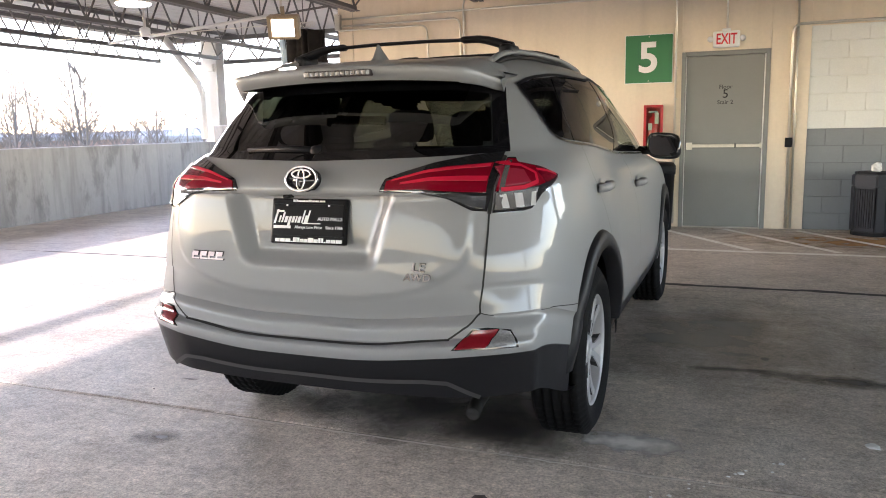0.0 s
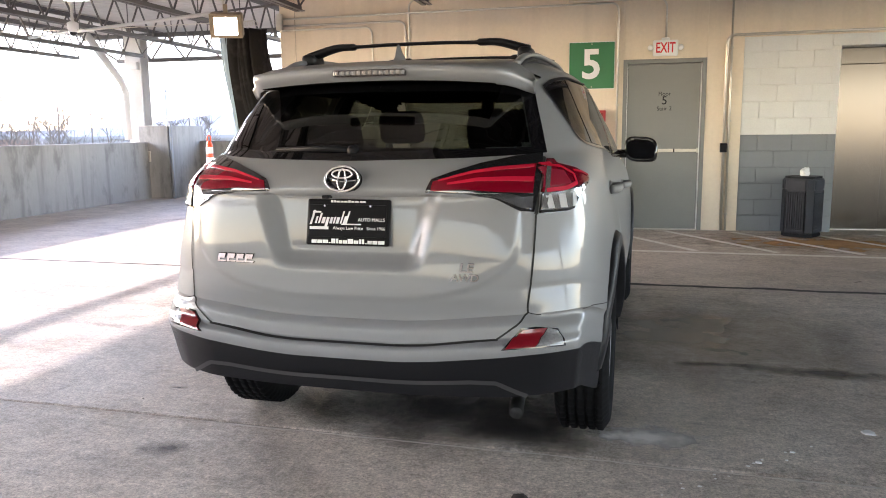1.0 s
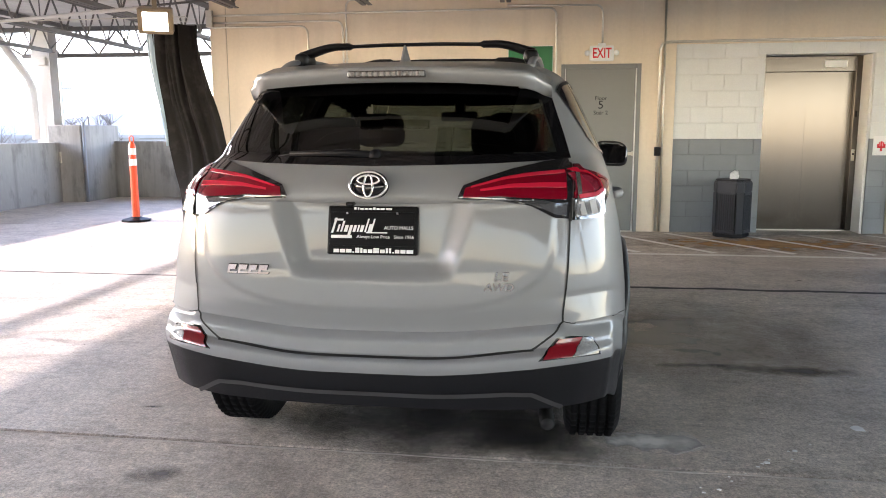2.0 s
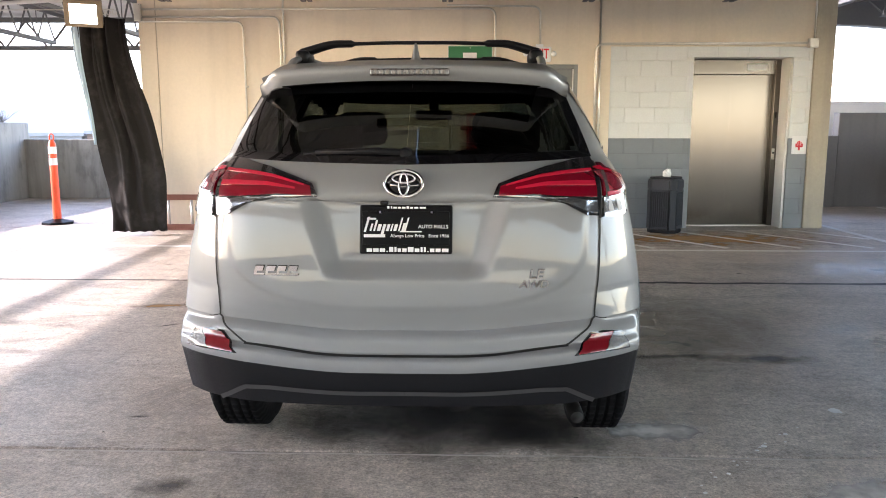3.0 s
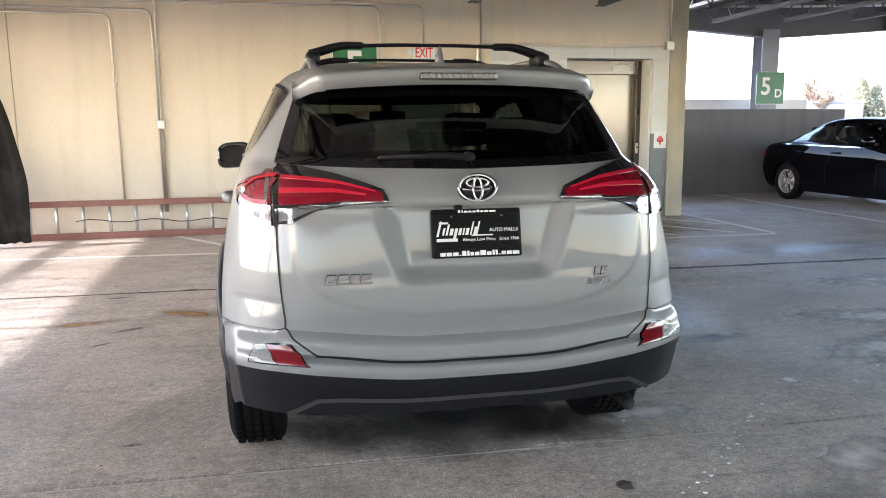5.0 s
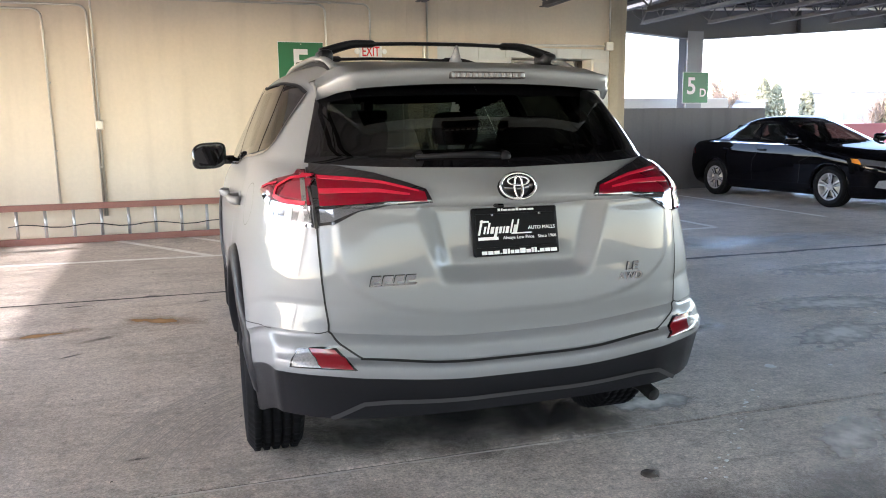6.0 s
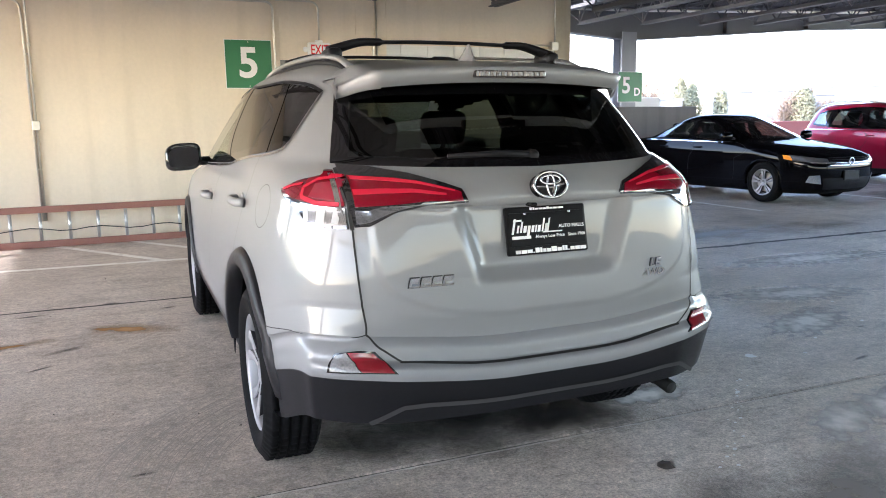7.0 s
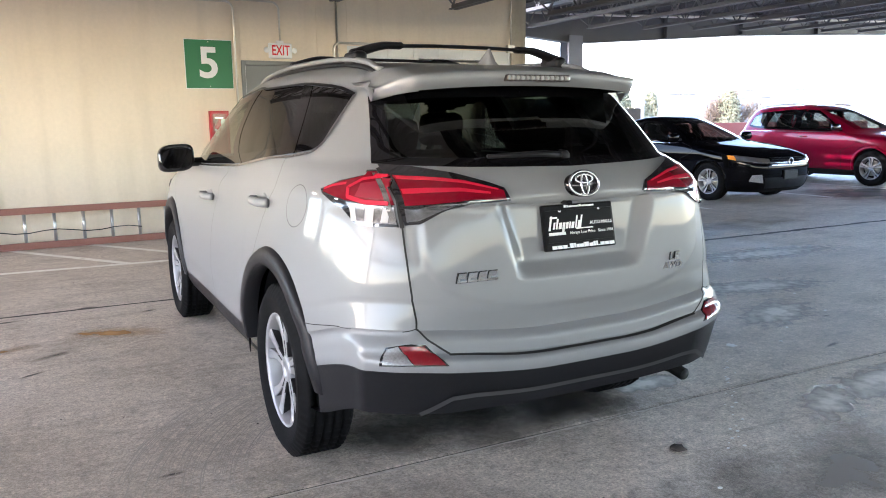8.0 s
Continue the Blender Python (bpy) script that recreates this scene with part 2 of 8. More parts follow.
SILVER = car_paint("silver_metallic_paint", (0.200, 0.204, 0.213), 0.8, 0.08, 0.42)
SILVER.node_tree.nodes["Principled BSDF"].inputs["Coat IOR"].default_value = 1.42
SILVER.node_tree.nodes["Principled BSDF"].inputs["Coat Weight"].default_value = 0.5
SILVER.node_tree.nodes["Principled BSDF"].inputs["Specular IOR Level"].default_value = 0.2
PAINT_BLACK = car_paint("black_car_paint", (0.002, 0.002, 0.003), 0.2, 0.0, 0.3)
PAINT_BLACK.node_tree.nodes["Principled BSDF"].inputs["Coat Weight"].default_value = 0.25
PAINT_BLACK.node_tree.nodes["Principled BSDF"].inputs["Specular IOR Level"].default_value = 0.0
PAINT_RED = car_paint("red_car_paint", (0.27, 0.002, 0.026), 0.4, 0.25, 0.3)
PAINT_RED.node_tree.nodes["Principled BSDF"].inputs["Coat Weight"].default_value = 0.5
PAINT_RED.node_tree.nodes["Principled BSDF"].inputs["Specular IOR Level"].default_value = 0.1

# ---- building helpers ----
def mesh_of(name, verts, faces, smooth=False):
    me = bpy.data.meshes.new(name)
    me.from_pydata([tuple(v) for v in verts], [], [tuple(f) for f in faces])
    if smooth:
        me.polygons.foreach_set("use_smooth", [True] * len(me.polygons))
    me.update()
    return me


def obj(name, me, material, parent=None, m=None, label=""):
    ob = new(name, me)
    if material is not None and not me.materials:
        me.materials.append(material)
    if parent is not None:
        ob.parent = parent
    if m is not None:
        ob.matrix_basis = m
    return tagged(ob, label)


def part(name, bm, material, parent=None, label="", smooth=False, m=None):
    """Links a bmesh as one mesh object under a thing or a part."""
    me = bpy.data.meshes.new(name)
    bm.to_mesh(me)
    bm.free()
    if smooth:
        me.polygons.foreach_set("use_smooth", [True] * len(me.polygons))
    return obj(name, me, material, parent, m, label)


def thing(name, m, label, category, group="", kind=""):
    ob = new(name)
    ob.empty_display_size = 0.1
    ob.matrix_basis = m
    return tagged(ob, label, category, group, kind)


def box_bm(x0, x1, y0, y1, z0, z1, bevel=0.0, bm=None):
    out = bm or bmesh.new()
    r = bmesh.ops.create_cube(out, size=1.0)
    bmesh.ops.scale(out, vec=(x1 - x0, y1 - y0, z1 - z0), verts=r["verts"])
    bmesh.ops.translate(out, vec=((x0 + x1) / 2, (y0 + y1) / 2, (z0 + z1) / 2), verts=r["verts"])
    if bevel:
        ed = list({e for v in r["verts"] for e in v.link_edges})
        bmesh.ops.bevel(out, geom=ed, offset=bevel, segments=2, affect="EDGES", profile=0.5)
    return out


def box(name, x0, x1, y0, y1, z0, z1, material, parent=None, bevel=0.0, label=""):
    return part(name, box_bm(x0, x1, y0, y1, z0, z1, bevel), material, parent, label)


def tube_geo(points, radius, sides=8, closed=False, cap=True):
    """Vertices and faces of a round bar along a run of points; radius may be a list."""
    P = [Vector(p) for p in points]
    n = len(P)
    rad = [float(r) for r in radius] if isinstance(radius, (list, tuple)) else [radius] * n
    vs, fs = [], []
    up = None
    for i, p in enumerate(P):
        a = P[(i - 1) % n] if (closed or i) else p
        b = P[(i + 1) % n] if (closed or i < n - 1) else p
        d = (b - a).normalized()
        if up is None:
            up = Vector((0, 0, 1)) if abs(d.z) < 0.9 else Vector((1, 0, 0))
        s = d.cross(up).normalized()
        up = s.cross(d).normalized()
        for k in range(sides):
            w = 2 * math.pi * k / sides
            vs.append(p + rad[i] * (math.cos(w) * s + math.sin(w) * up))
    for i in range(n if closed else n - 1):
        j = (i + 1) % n
        for k in range(sides):
            l = (k + 1) % sides
            fs.append((i * sides + k, i * sides + l, j * sides + l, j * sides + k))
    if cap and not closed:
        fs.append(tuple(range(sides - 1, -1, -1)))
        fs.append(tuple((n - 1) * sides + k for k in range(sides)))
    return vs, fs


def tube(name, points, radius, material, parent=None, sides=8, closed=False, label="", smooth=True):
    vs, fs = tube_geo(points, radius, sides, closed)
    return obj(name, mesh_of(name, vs, fs, smooth), material, parent, None, label)


def bent(points, r=0.1, n=6):
    """The run of points with its corners rounded at radius r."""
    P = [Vector(p) for p in points]
    out = [P[0]]
    for a, b, c in zip(P, P[1:], P[2:]):
        u, v = (a - b).normalized(), (c - b).normalized()
        for i in range(n + 1):
            t = i / n
            out.append((b + u * r) * (1 - t) ** 2 + b * 2 * t * (1 - t) + (b + v * r) * t * t)
    return out + [P[-1]]


def lathe_geo(profile, n=48, axis="z", span=2 * math.pi):
    """Surface of revolution of (radius, along) pairs round an axis."""
    vs, fs = [], []
    full = abs(span - 2 * math.pi) < 1e-6
    cols = n if full else n + 1
    for i in range(cols):
        w = span * i / n
        c, s = math.cos(w), math.sin(w)
        for r, h in profile:
            vs.append((r * c, r * s, h) if axis == "z" else ((h, r * c, r * s) if axis == "x" else (r * c, h, r * s)))
    k = len(profile)
    for i in range(n):
        j = (i + 1) % cols
        for q in range(k - 1):
            fs.append((i * k + q, j * k + q, j * k + q + 1, i * k + q + 1))
    return vs, fs


def prism_geo(outline, y0, y1):
    """An outline of (x, z) pairs drawn out from y0 to y1."""
    n = len(outline)
    vs = [(x, y0, z) for x, z in outline] + [(x, y1, z) for x, z in outline]
    fs = [tuple(range(n)), tuple(range(2 * n - 1, n - 1, -1))] + [(i, i + n, (i + 1) % n + n, (i + 1) % n) for i in range(n)]
    return vs, fs


def joined(geos):
    vs, fs = [], []
    for v, f in geos:
        o = len(vs)
        vs += list(v)
        fs += [tuple(i + o for i in q) for q in f]
    return vs, fs


def words(name, text, size, m, material, parent=None, depth=0.002, align="CENTER", stretch=1.0, shear=0.0, bold=0.0):
    """Raised lettering as a mesh, centred at the pose m."""
    cu = bpy.data.curves.new(name, "FONT")
    cu.body, cu.size, cu.extrude, cu.align_x, cu.align_y, cu.shear, cu.offset = text, size, depth, align, "CENTER", shear, bold
    cu.resolution_u = 4
    tmp = bpy.data.objects.new(name, cu)
    scene.collection.objects.link(tmp)
    bpy.context.view_layer.update()
    me = bpy.data.meshes.new_from_object(tmp.evaluated_get(bpy.context.evaluated_depsgraph_get()))
    bpy.data.objects.remove(tmp)
    bpy.data.curves.remove(cu)
    for v in me.vertices:
        v.co.x *= stretch
    me.materials.clear()
    return obj(name, me, material, parent, m)


def smooth(a, b, x):
    t = min(1.0, max(0.0, (x - a) / (b - a)))
    return t * t * (3 - 2 * t)

# ---- the parking deck: floor, walls, roof ----
WALL_Y = 7.955
SLAB_TURN = -2.0                     # the floor's joints run this far off the wall's line, degrees

# ground far below, to the horizon
GROUND = surface("ground_winter_grass", (0.16, 0.145, 0.10), 0.95, blotch=(0.02, 0.35), grain=(0.3, 0.2), bump=(1, 0.1))
ground = obj("ground", mesh_of("ground", [(-2500, -2500, -13), (2500, -2500, -13), (2500, 2500, -13), (-2500, 2500, -13)], [(0, 1, 2, 3)]), GROUND)
tagged(ground, "brown winter grass and paving far below the deck", "ground", kind="structure")

# floor: cast strips with open joints
floor = thing("floor", pose(0, 0, 0), "worn grey-brown broom-finished concrete parking deck with joints", "floor", kind="structure")
box("substrate", -8.75, 26.0, -44.0, 13.0, -0.30, -0.012, GAP_BLACK, floor)
SLAB_AT = [-44.0, -26.0] + [0.59 - 3.66 * k for k in range(6, -1, -1)] + [4.23, 7.88, 11.4, 13.4]
_t = math.tan(radians(SLAB_TURN))
for a, b in zip(SLAB_AT, SLAB_AT[1:]):
    g = 0.010 if 4 < a < 5 or 4 < b < 5 else 0.006
    bm = bmesh.new()
    x0, x1, nx = -8.74, 26.0, 70
    rows = []
    for y, inset in ((a + g, 0), (a + g + 0.008, 1), (b - g - 0.008, 1), (b - g, 0)):
        row = []
        for i in range(nx + 1):
            x = x0 + (x1 - x0) * i / nx
            chip = 0.004 * noise.noise((x * 3.1, y * 7.3, 2.0)) if not inset else 0.0
            yy = y + _t * x + chip if -43 < y < 13.2 else y
            row.append(bm.verts.new((x, yy, 0.0 if inset else -0.007)))
        rows.append(row)
    for r0, r1 in zip(rows, rows[1:]):
        for i in range(nx):
            bm.faces.new((r0[i], r0[i + 1], r1[i + 1], r1[i]))
    part("slab", bm, CONCRETE_FLOOR, floor)


def on_floor(name, pts, width, material, label, category, z=0.004, kind="structure"):
    """A painted stripe on the floor along a run of points."""
    bm = bmesh.new()
    prev = None
    P = [Vector((*p, 0)) for p in pts]
    for i, p in enumerate(P):
        d = (P[min(i + 1, len(P) - 1)] - P[max(i - 1, 0)]).normalized()
        s = Vector((-d.y, d.x, 0)) * width / 2
        cur = (bm.verts.new((p + s).to_tuple()[:2] + (z,)), bm.verts.new((p - s).to_tuple()[:2] + (z,)))
        if prev:
            bm.faces.new((prev[1], cur[1], cur[0], prev[0]))
        prev = cur
    ob = part(name, bm, material)
    return tagged(ob, label, category, kind=kind)


# concrete wall with the stair door, the block bay and the end column
wall = thing("wall_north", pose(0, 0, 0), "cream-tan smooth concrete wall with faint streaks", "wall", kind="structure")
WT = 0.32
for nm, x0, x1, z0, z1 in (("panel", -3.85, -3.625, 0, 3.44), ("panel", -3.615, 0.911, 0, 3.44), ("panel", 0.911, 1.937, 2.192, 3.44),
                           ("panel", 1.937, 2.372, 0, 3.44), ("panel", 2.372, 5.07, 2.425, 3.9)):
    box(nm, x0, x1, WALL_Y, WALL_Y + WT, z0, z1, CONCRETE_WALL, wall, bevel=0.004)
box("panel_backing", -3.63, -3.60, WALL_Y + 0.012, WALL_Y + WT - 0.01, 0, 3.43, CONCRETE_COL, wall)
end_column = box("end_column", 5.07, 5.34, WALL_Y - 0.004, WALL_Y + 0.62, 0, 3.9, CONCRETE_COL, wall, bevel=0.012, label="rough grey-brown concrete end column")

# block bay: painted concrete blocks round the lift opening
bay = thing("wall_block_bay", pose(0, 0, 0), "painted concrete block wall, grey below and white above", "wall", kind="structure")
LX0, LX1, LZ = 3.486, 4.81, 2.285
BY = WALL_Y + 0.018
for mat_, z0, z1 in ((MORTAR_G, 0.0, 1.222), (MORTAR_W, 1.222, 2.425)):
    for x0, x1 in ((2.372, LX0 + 0.003), (LX1 - 0.003, 5.07)):
        box("mortar", x0, x1, BY + 0.008, BY + 0.30, z0, z1, mat_, bay)
box("mortar", LX0, LX1, BY + 0.008, BY + 0.30, LZ + 0.003, 2.425, MORTAR_W, bay)
_blocks = {}
for c in range(12):
    z0, z1 = c * 0.2037 + 0.003, (c + 1) * 0.2037 - 0.003
    x = 2.372 - (0.20 if c % 2 else 0.0)
    while x < 5.07:
        a, b = max(x, 2.374) + 0.003, min(x + 0.406, 5.068) - 0.003
        x += 0.406
        runs = [(a, b)] if z0 > LZ - 0.1 else [(a, min(b, LX0)), (max(a, LX1), b)]
        for p, q in runs:
            if q - p < 0.02:
                continue
            zz0 = z0
            if z0 > LZ - 0.1 and q > LX0 and p < LX1:
                zz0 = max(z0, LZ + 0.002)
            if z1 - zz0 < 0.02:
                continue
            key = (round(q - p, 3), round(z1 - zz0, 3), c < 6)
            if key not in _blocks:
                bm = box_bm(0, q - p, 0, 0.10, 0, z1 - zz0, 0.003)
                me = bpy.data.meshes.new("block")
                bm.to_mesh(me)
                bm.free()
                me.materials.append(BLOCK_GREY if c < 6 else BLOCK_WHITE)
                _blocks[key] = me
            obj("block", _blocks[key], None, bay, pose(p, BY + random.uniform(-0.0012, 0.0012), zz0))

# lift: recessed steel frame and two door panels
lift = thing("elevator", pose(0, 0, 0), "brushed stainless steel elevator doors, closed, in a steel frame", "elevator", kind="structure")
EY = WALL_Y + 0.325
box("jamb", LX0 + 0.003, LX0 + 0.075, EY - 0.03, EY + 0.10, 0, LZ - 0.005, STEEL_BRUSHED, lift, 0.004)
box("jamb", LX1 - 0.11, LX1 - 0.035, EY - 0.03, EY + 0.10, 0, LZ - 0.005, STEEL_BRUSHED, lift, 0.004)
box("return_panel", LX1 - 0.034, LX1 - 0.004, BY + 0.02, EY + 0.05, 0, LZ - 0.004, BLOCK_WHITE, lift)
box("transom", LX0 + 0.076, LX1 - 0.111, EY - 0.025, EY + 0.10, LZ - 0.20, LZ - 0.006, STEEL_BRUSHED, lift, 0.004)
box("indicator", LX0 + 0.82, LX0 + 1.10, EY - 0.034, EY - 0.026, LZ - 0.15, LZ - 0.06, SIGN_WHITE, lift, 0.003, "white floor indicator panel")
box("door_panel", LX0 + 0.076, LX0 + 0.635, EY + 0.03, EY + 0.07, 0.012, LZ - 0.201, STEEL_BRUSHED, lift, 0.003)
box("door_panel", LX0 + 0.638, LX1 - 0.112, EY + 0.045, EY + 0.085, 0.012, LZ - 0.201, STEEL_BRUSHED, lift, 0.003)
box("sill", LX0 + 0.004, LX1 - 0.034, EY - 0.03, EY + 0.09, 0.0, 0.011, STEEL_GALV, lift)
box("key_switch", LX1 - 0.085, LX1 - 0.065, EY - 0.035, EY - 0.031, 1.50, 1.58, BLACK_PLASTIC, lift)
plate_ = box("call_button_plate", LX1 - 0.10, LX1 - 0.06, EY - 0.037, EY - 0.031, 0.93, 1.08, STEEL_GALV, lift, 0.003)
vs, fs = lathe_geo([(0.0, -0.012), (0.012, -0.012), (0.014, 0)], 16, "y")
obj("button", mesh_of("button", vs, fs, True), BLACK_PLASTIC, plate_, pose(LX1 - 0.08, EY - 0.037, 1.02))
box("back_wall", LX0 - 0.1, LX1 + 0.1, EY + 0.11, EY + 0.2, 0, 2.6, CONCRETE_DARK, lift)

# stair door
door = thing("door_1", pose(0, 0, 0), "grey painted steel stair door, closed, with a panic bar", "door", kind="structure")
box("door_frame", 0.911, 0.962, WALL_Y - 0.012, WALL_Y + 0.12, 0, 2.19, DOOR_GREY, door, 0.004)
box("door_frame", 1.886, 1.937, WALL_Y - 0.012, WALL_Y + 0.12, 0, 2.19, DOOR_GREY, door, 0.004)
box("door_frame", 0.963, 1.885, WALL_Y - 0.012, WALL_Y + 0.12, 2.135, 2.19, DOOR_GREY, door, 0.004)
box("weather_strip", 0.963, 0.969, WALL_Y + 0.01, WALL_Y + 0.05, 0.01, 2.134, SIGN_WHITE, door)
box("weather_strip", 1.872, 1.884, WALL_Y + 0.01, WALL_Y + 0.05, 0.01, 2.134, SIGN_WHITE, door)
leaf = box("door_leaf", 0.97, 1.871, WALL_Y + 0.03, WALL_Y + 0.075, 0.012, 2.132, DOOR_GREY, door, 0.003)
bar = box("panic_bar", 1.02, 1.865, WALL_Y - 0.045, WALL_Y - 0.01, 1.012, 1.052, STEEL_GALV, leaf, 0.006, "pale metal panic bar")
box("bar_head", 0.99, 1.06, WALL_Y - 0.05, WALL_Y + 0.03, 0.985, 1.075, STEEL_GALV, leaf, 0.006)
box("bar_joint", 1.56, 1.575, WALL_Y - 0.048, WALL_Y - 0.008, 1.008, 1.056, BLACK_PLASTIC, leaf)
box("bar_end", 1.85, 1.868, WALL_Y - 0.03, WALL_Y + 0.03, 1.0, 1.064, STEEL_GALV, leaf, 0.004)
for txt, z, sz in (("Floor", 1.752, 0.072), ("5", 1.665, 0.15), ("Stair 2", 1.565, 0.072)):
    words("lettering", txt, sz, pose(1.435, WALL_Y + 0.0285, z, 90, 0, 0), BLACK_PLASTIC, leaf, 0.0008)
box("threshold", 0.962, 1.886, WALL_Y - 0.02, WALL_Y + 0.1, 0.0, 0.010, STEEL_GALV, door)
box("stair_dark", 0.95, 1.90, WALL_Y + 0.13, WALL_Y + 0.16, 0, 2.2, GAP_BLACK, door)

# parapets
def parapet(name, x0, x1, y0, y1, h, material, label):
    bm = box_bm(x0, x1, y0, y1, -0.3, h, 0.015)
    return tagged(part(name, bm, material), label, "parapet wall", kind="structure")


parapet("parapet_west", -8.72, -8.50, -44, 11.55, 1.15, CONCRETE_PARAPET, "pale unseen concrete parapet added to hide sunlit floor from reflections with dark streaks")
parapet("parapet_north", -8.48, -3.7, 12.75, 12.95, 1.16, CONCRETE_PARAPET, "pale unseen concrete parapet added to hide sunlit floor from reflections closing the deck")
parapet("parapet_pier", -8.72, -8.05, 11.56, 12.95, 1.48, CONCRETE_PARAPET, "taller concrete pier beside a steel column")
parapet("parapet_stair", -3.69, 5.2, 12.75, 12.95, 1.16, CONCRETE_PARAPET, "unseen concrete parapet added to hide sunlit floor from reflections behind the stair wall")
parapet("parapet_low", 5.2, 7.04, 10.98, 11.18, 1.24, CONCRETE_DARK, "dark grey concrete low wall")
parapet("wall_grey", 7.05, 10.67, 11.0, 11.22, 1.635, CONCRETE_DARK, "dark grey concrete wall along the bay")
parapet("wall_pale", 7.3, 11.26, 12.9, 13.1, 1.90, COLUMN_PAINT, "pale painted low wall behind the bay")
parapet("parapet_east", 25.6, 25.85, -44, 13, 1.05, CONCRETE_DARK, "grey unseen concrete parapet added to hide sunlit floor from reflections")
RED_WALL = surface("red_painted_band", (0.20, 0.045, 0.042), 0.7)
parapet("parapet_red", 13.22, 25.55, 15.0, 15.2, 1.255, RED_WALL, "dull red painted low wall")
# added out of view: keeps sunlit floor out of the tailgate's reflections
parapet("parapet_south", -8.48, 25.5, -26.2, -25.95, 1.1, CONCRETE_PARAPET, "unseen concrete parapet added to hide sunlit floor from reflections")
ext = box("deck_extension", 10.3, 26.0, 13.0, 15.3, -0.3, -0.004, CONCRETE_FLOOR)
tagged(ext, "concrete deck beyond the bay", "floor", kind="structure")

# roof: ribbed deck on open-web joists
def deck_z(x):
    return 3.46 if x < 5.36 else 3.72 + 0.035 * (x - 5.36)


def deck_mesh(x0, x1, y0, y1):
    vs, fs = [], []
    pitch = 0.15
    n = int((y1 - y0) / pitch)
    prof = ((0.0, 0.0), (0.055, 0.0), (0.07, 0.038), (0.135, 0.038))
    for i in range(n):
        for dy, dz in prof:
            y = y0 + i * pitch + dy
            vs += [(x0, y, deck_z(x0 + 0.01) + dz), (x1, y, deck_z(x1 - 0.01) + dz)]
    m = len(vs) // 2
    for i in range(m - 1):
        fs.append((2 * i, 2 * i + 2, 2 * i + 3, 2 * i + 1))
    o = len(vs)
    vs += [(x0, y0, deck_z(x0 + 0.01) + 0.12), (x1, y0, deck_z(x1 - 0.01) + 0.12), (x1, y1, deck_z(x1 - 0.01) + 0.12), (x0, y1, deck_z(x0 + 0.01) + 0.12)]
    fs.append((o, o + 1, o + 2, o + 3))
    return mesh_of("ceiling", vs, fs)


# unseen south of the car; its end at y = -25 is set for reflections
c1 = obj("ceiling", deck_mesh(-10.62, 0.0, -25, 13.6), DECK_PAINT)
tagged(c1, "pale grey ribbed metal roof deck, underside", "ceiling", kind="structure")
# darker copy of the deck colour: shade away from the sunlit floor is painted in
DECK_SHADED = surface("deck_dark_paint", (0.04, 0.04, 0.043), 0.6, blotch=(0.8, 0.10), grain=(20, 0.05), bump=(80, 0.05))
c3 = obj("ceiling_middle", deck_mesh(0.005, 5.35, -25, 13.6), DECK_SHADED)
tagged(c3, "ribbed metal roof deck, underside, with shade put into its dark colour", "ceiling", kind="structure")
c2 = obj("ceiling_east", deck_mesh(5.36, 26, 7.0, 12.4), DECK_SHADED)
# mostly unseen roof, carried east to hold sky glare off the car
c4 = obj("ceiling_aisle", deck_mesh(5.36, 20.5, -25, 6.99), DECK_SHADED)
tagged(c4, "ribbed metal roof deck, underside, with shade put into its dark colour", "ceiling", kind="structure")
tagged(c2, "ribbed metal roof deck, underside, with shade put into its dark colour", "ceiling", kind="structure")
fas = box("fascia_west", -10.68, -10.63, -25, 13.6, 3.415, 3.66, COLUMN_PAINT)
tagged(fas, "pale sheet-metal roof edge trim", "trim", kind="structure")


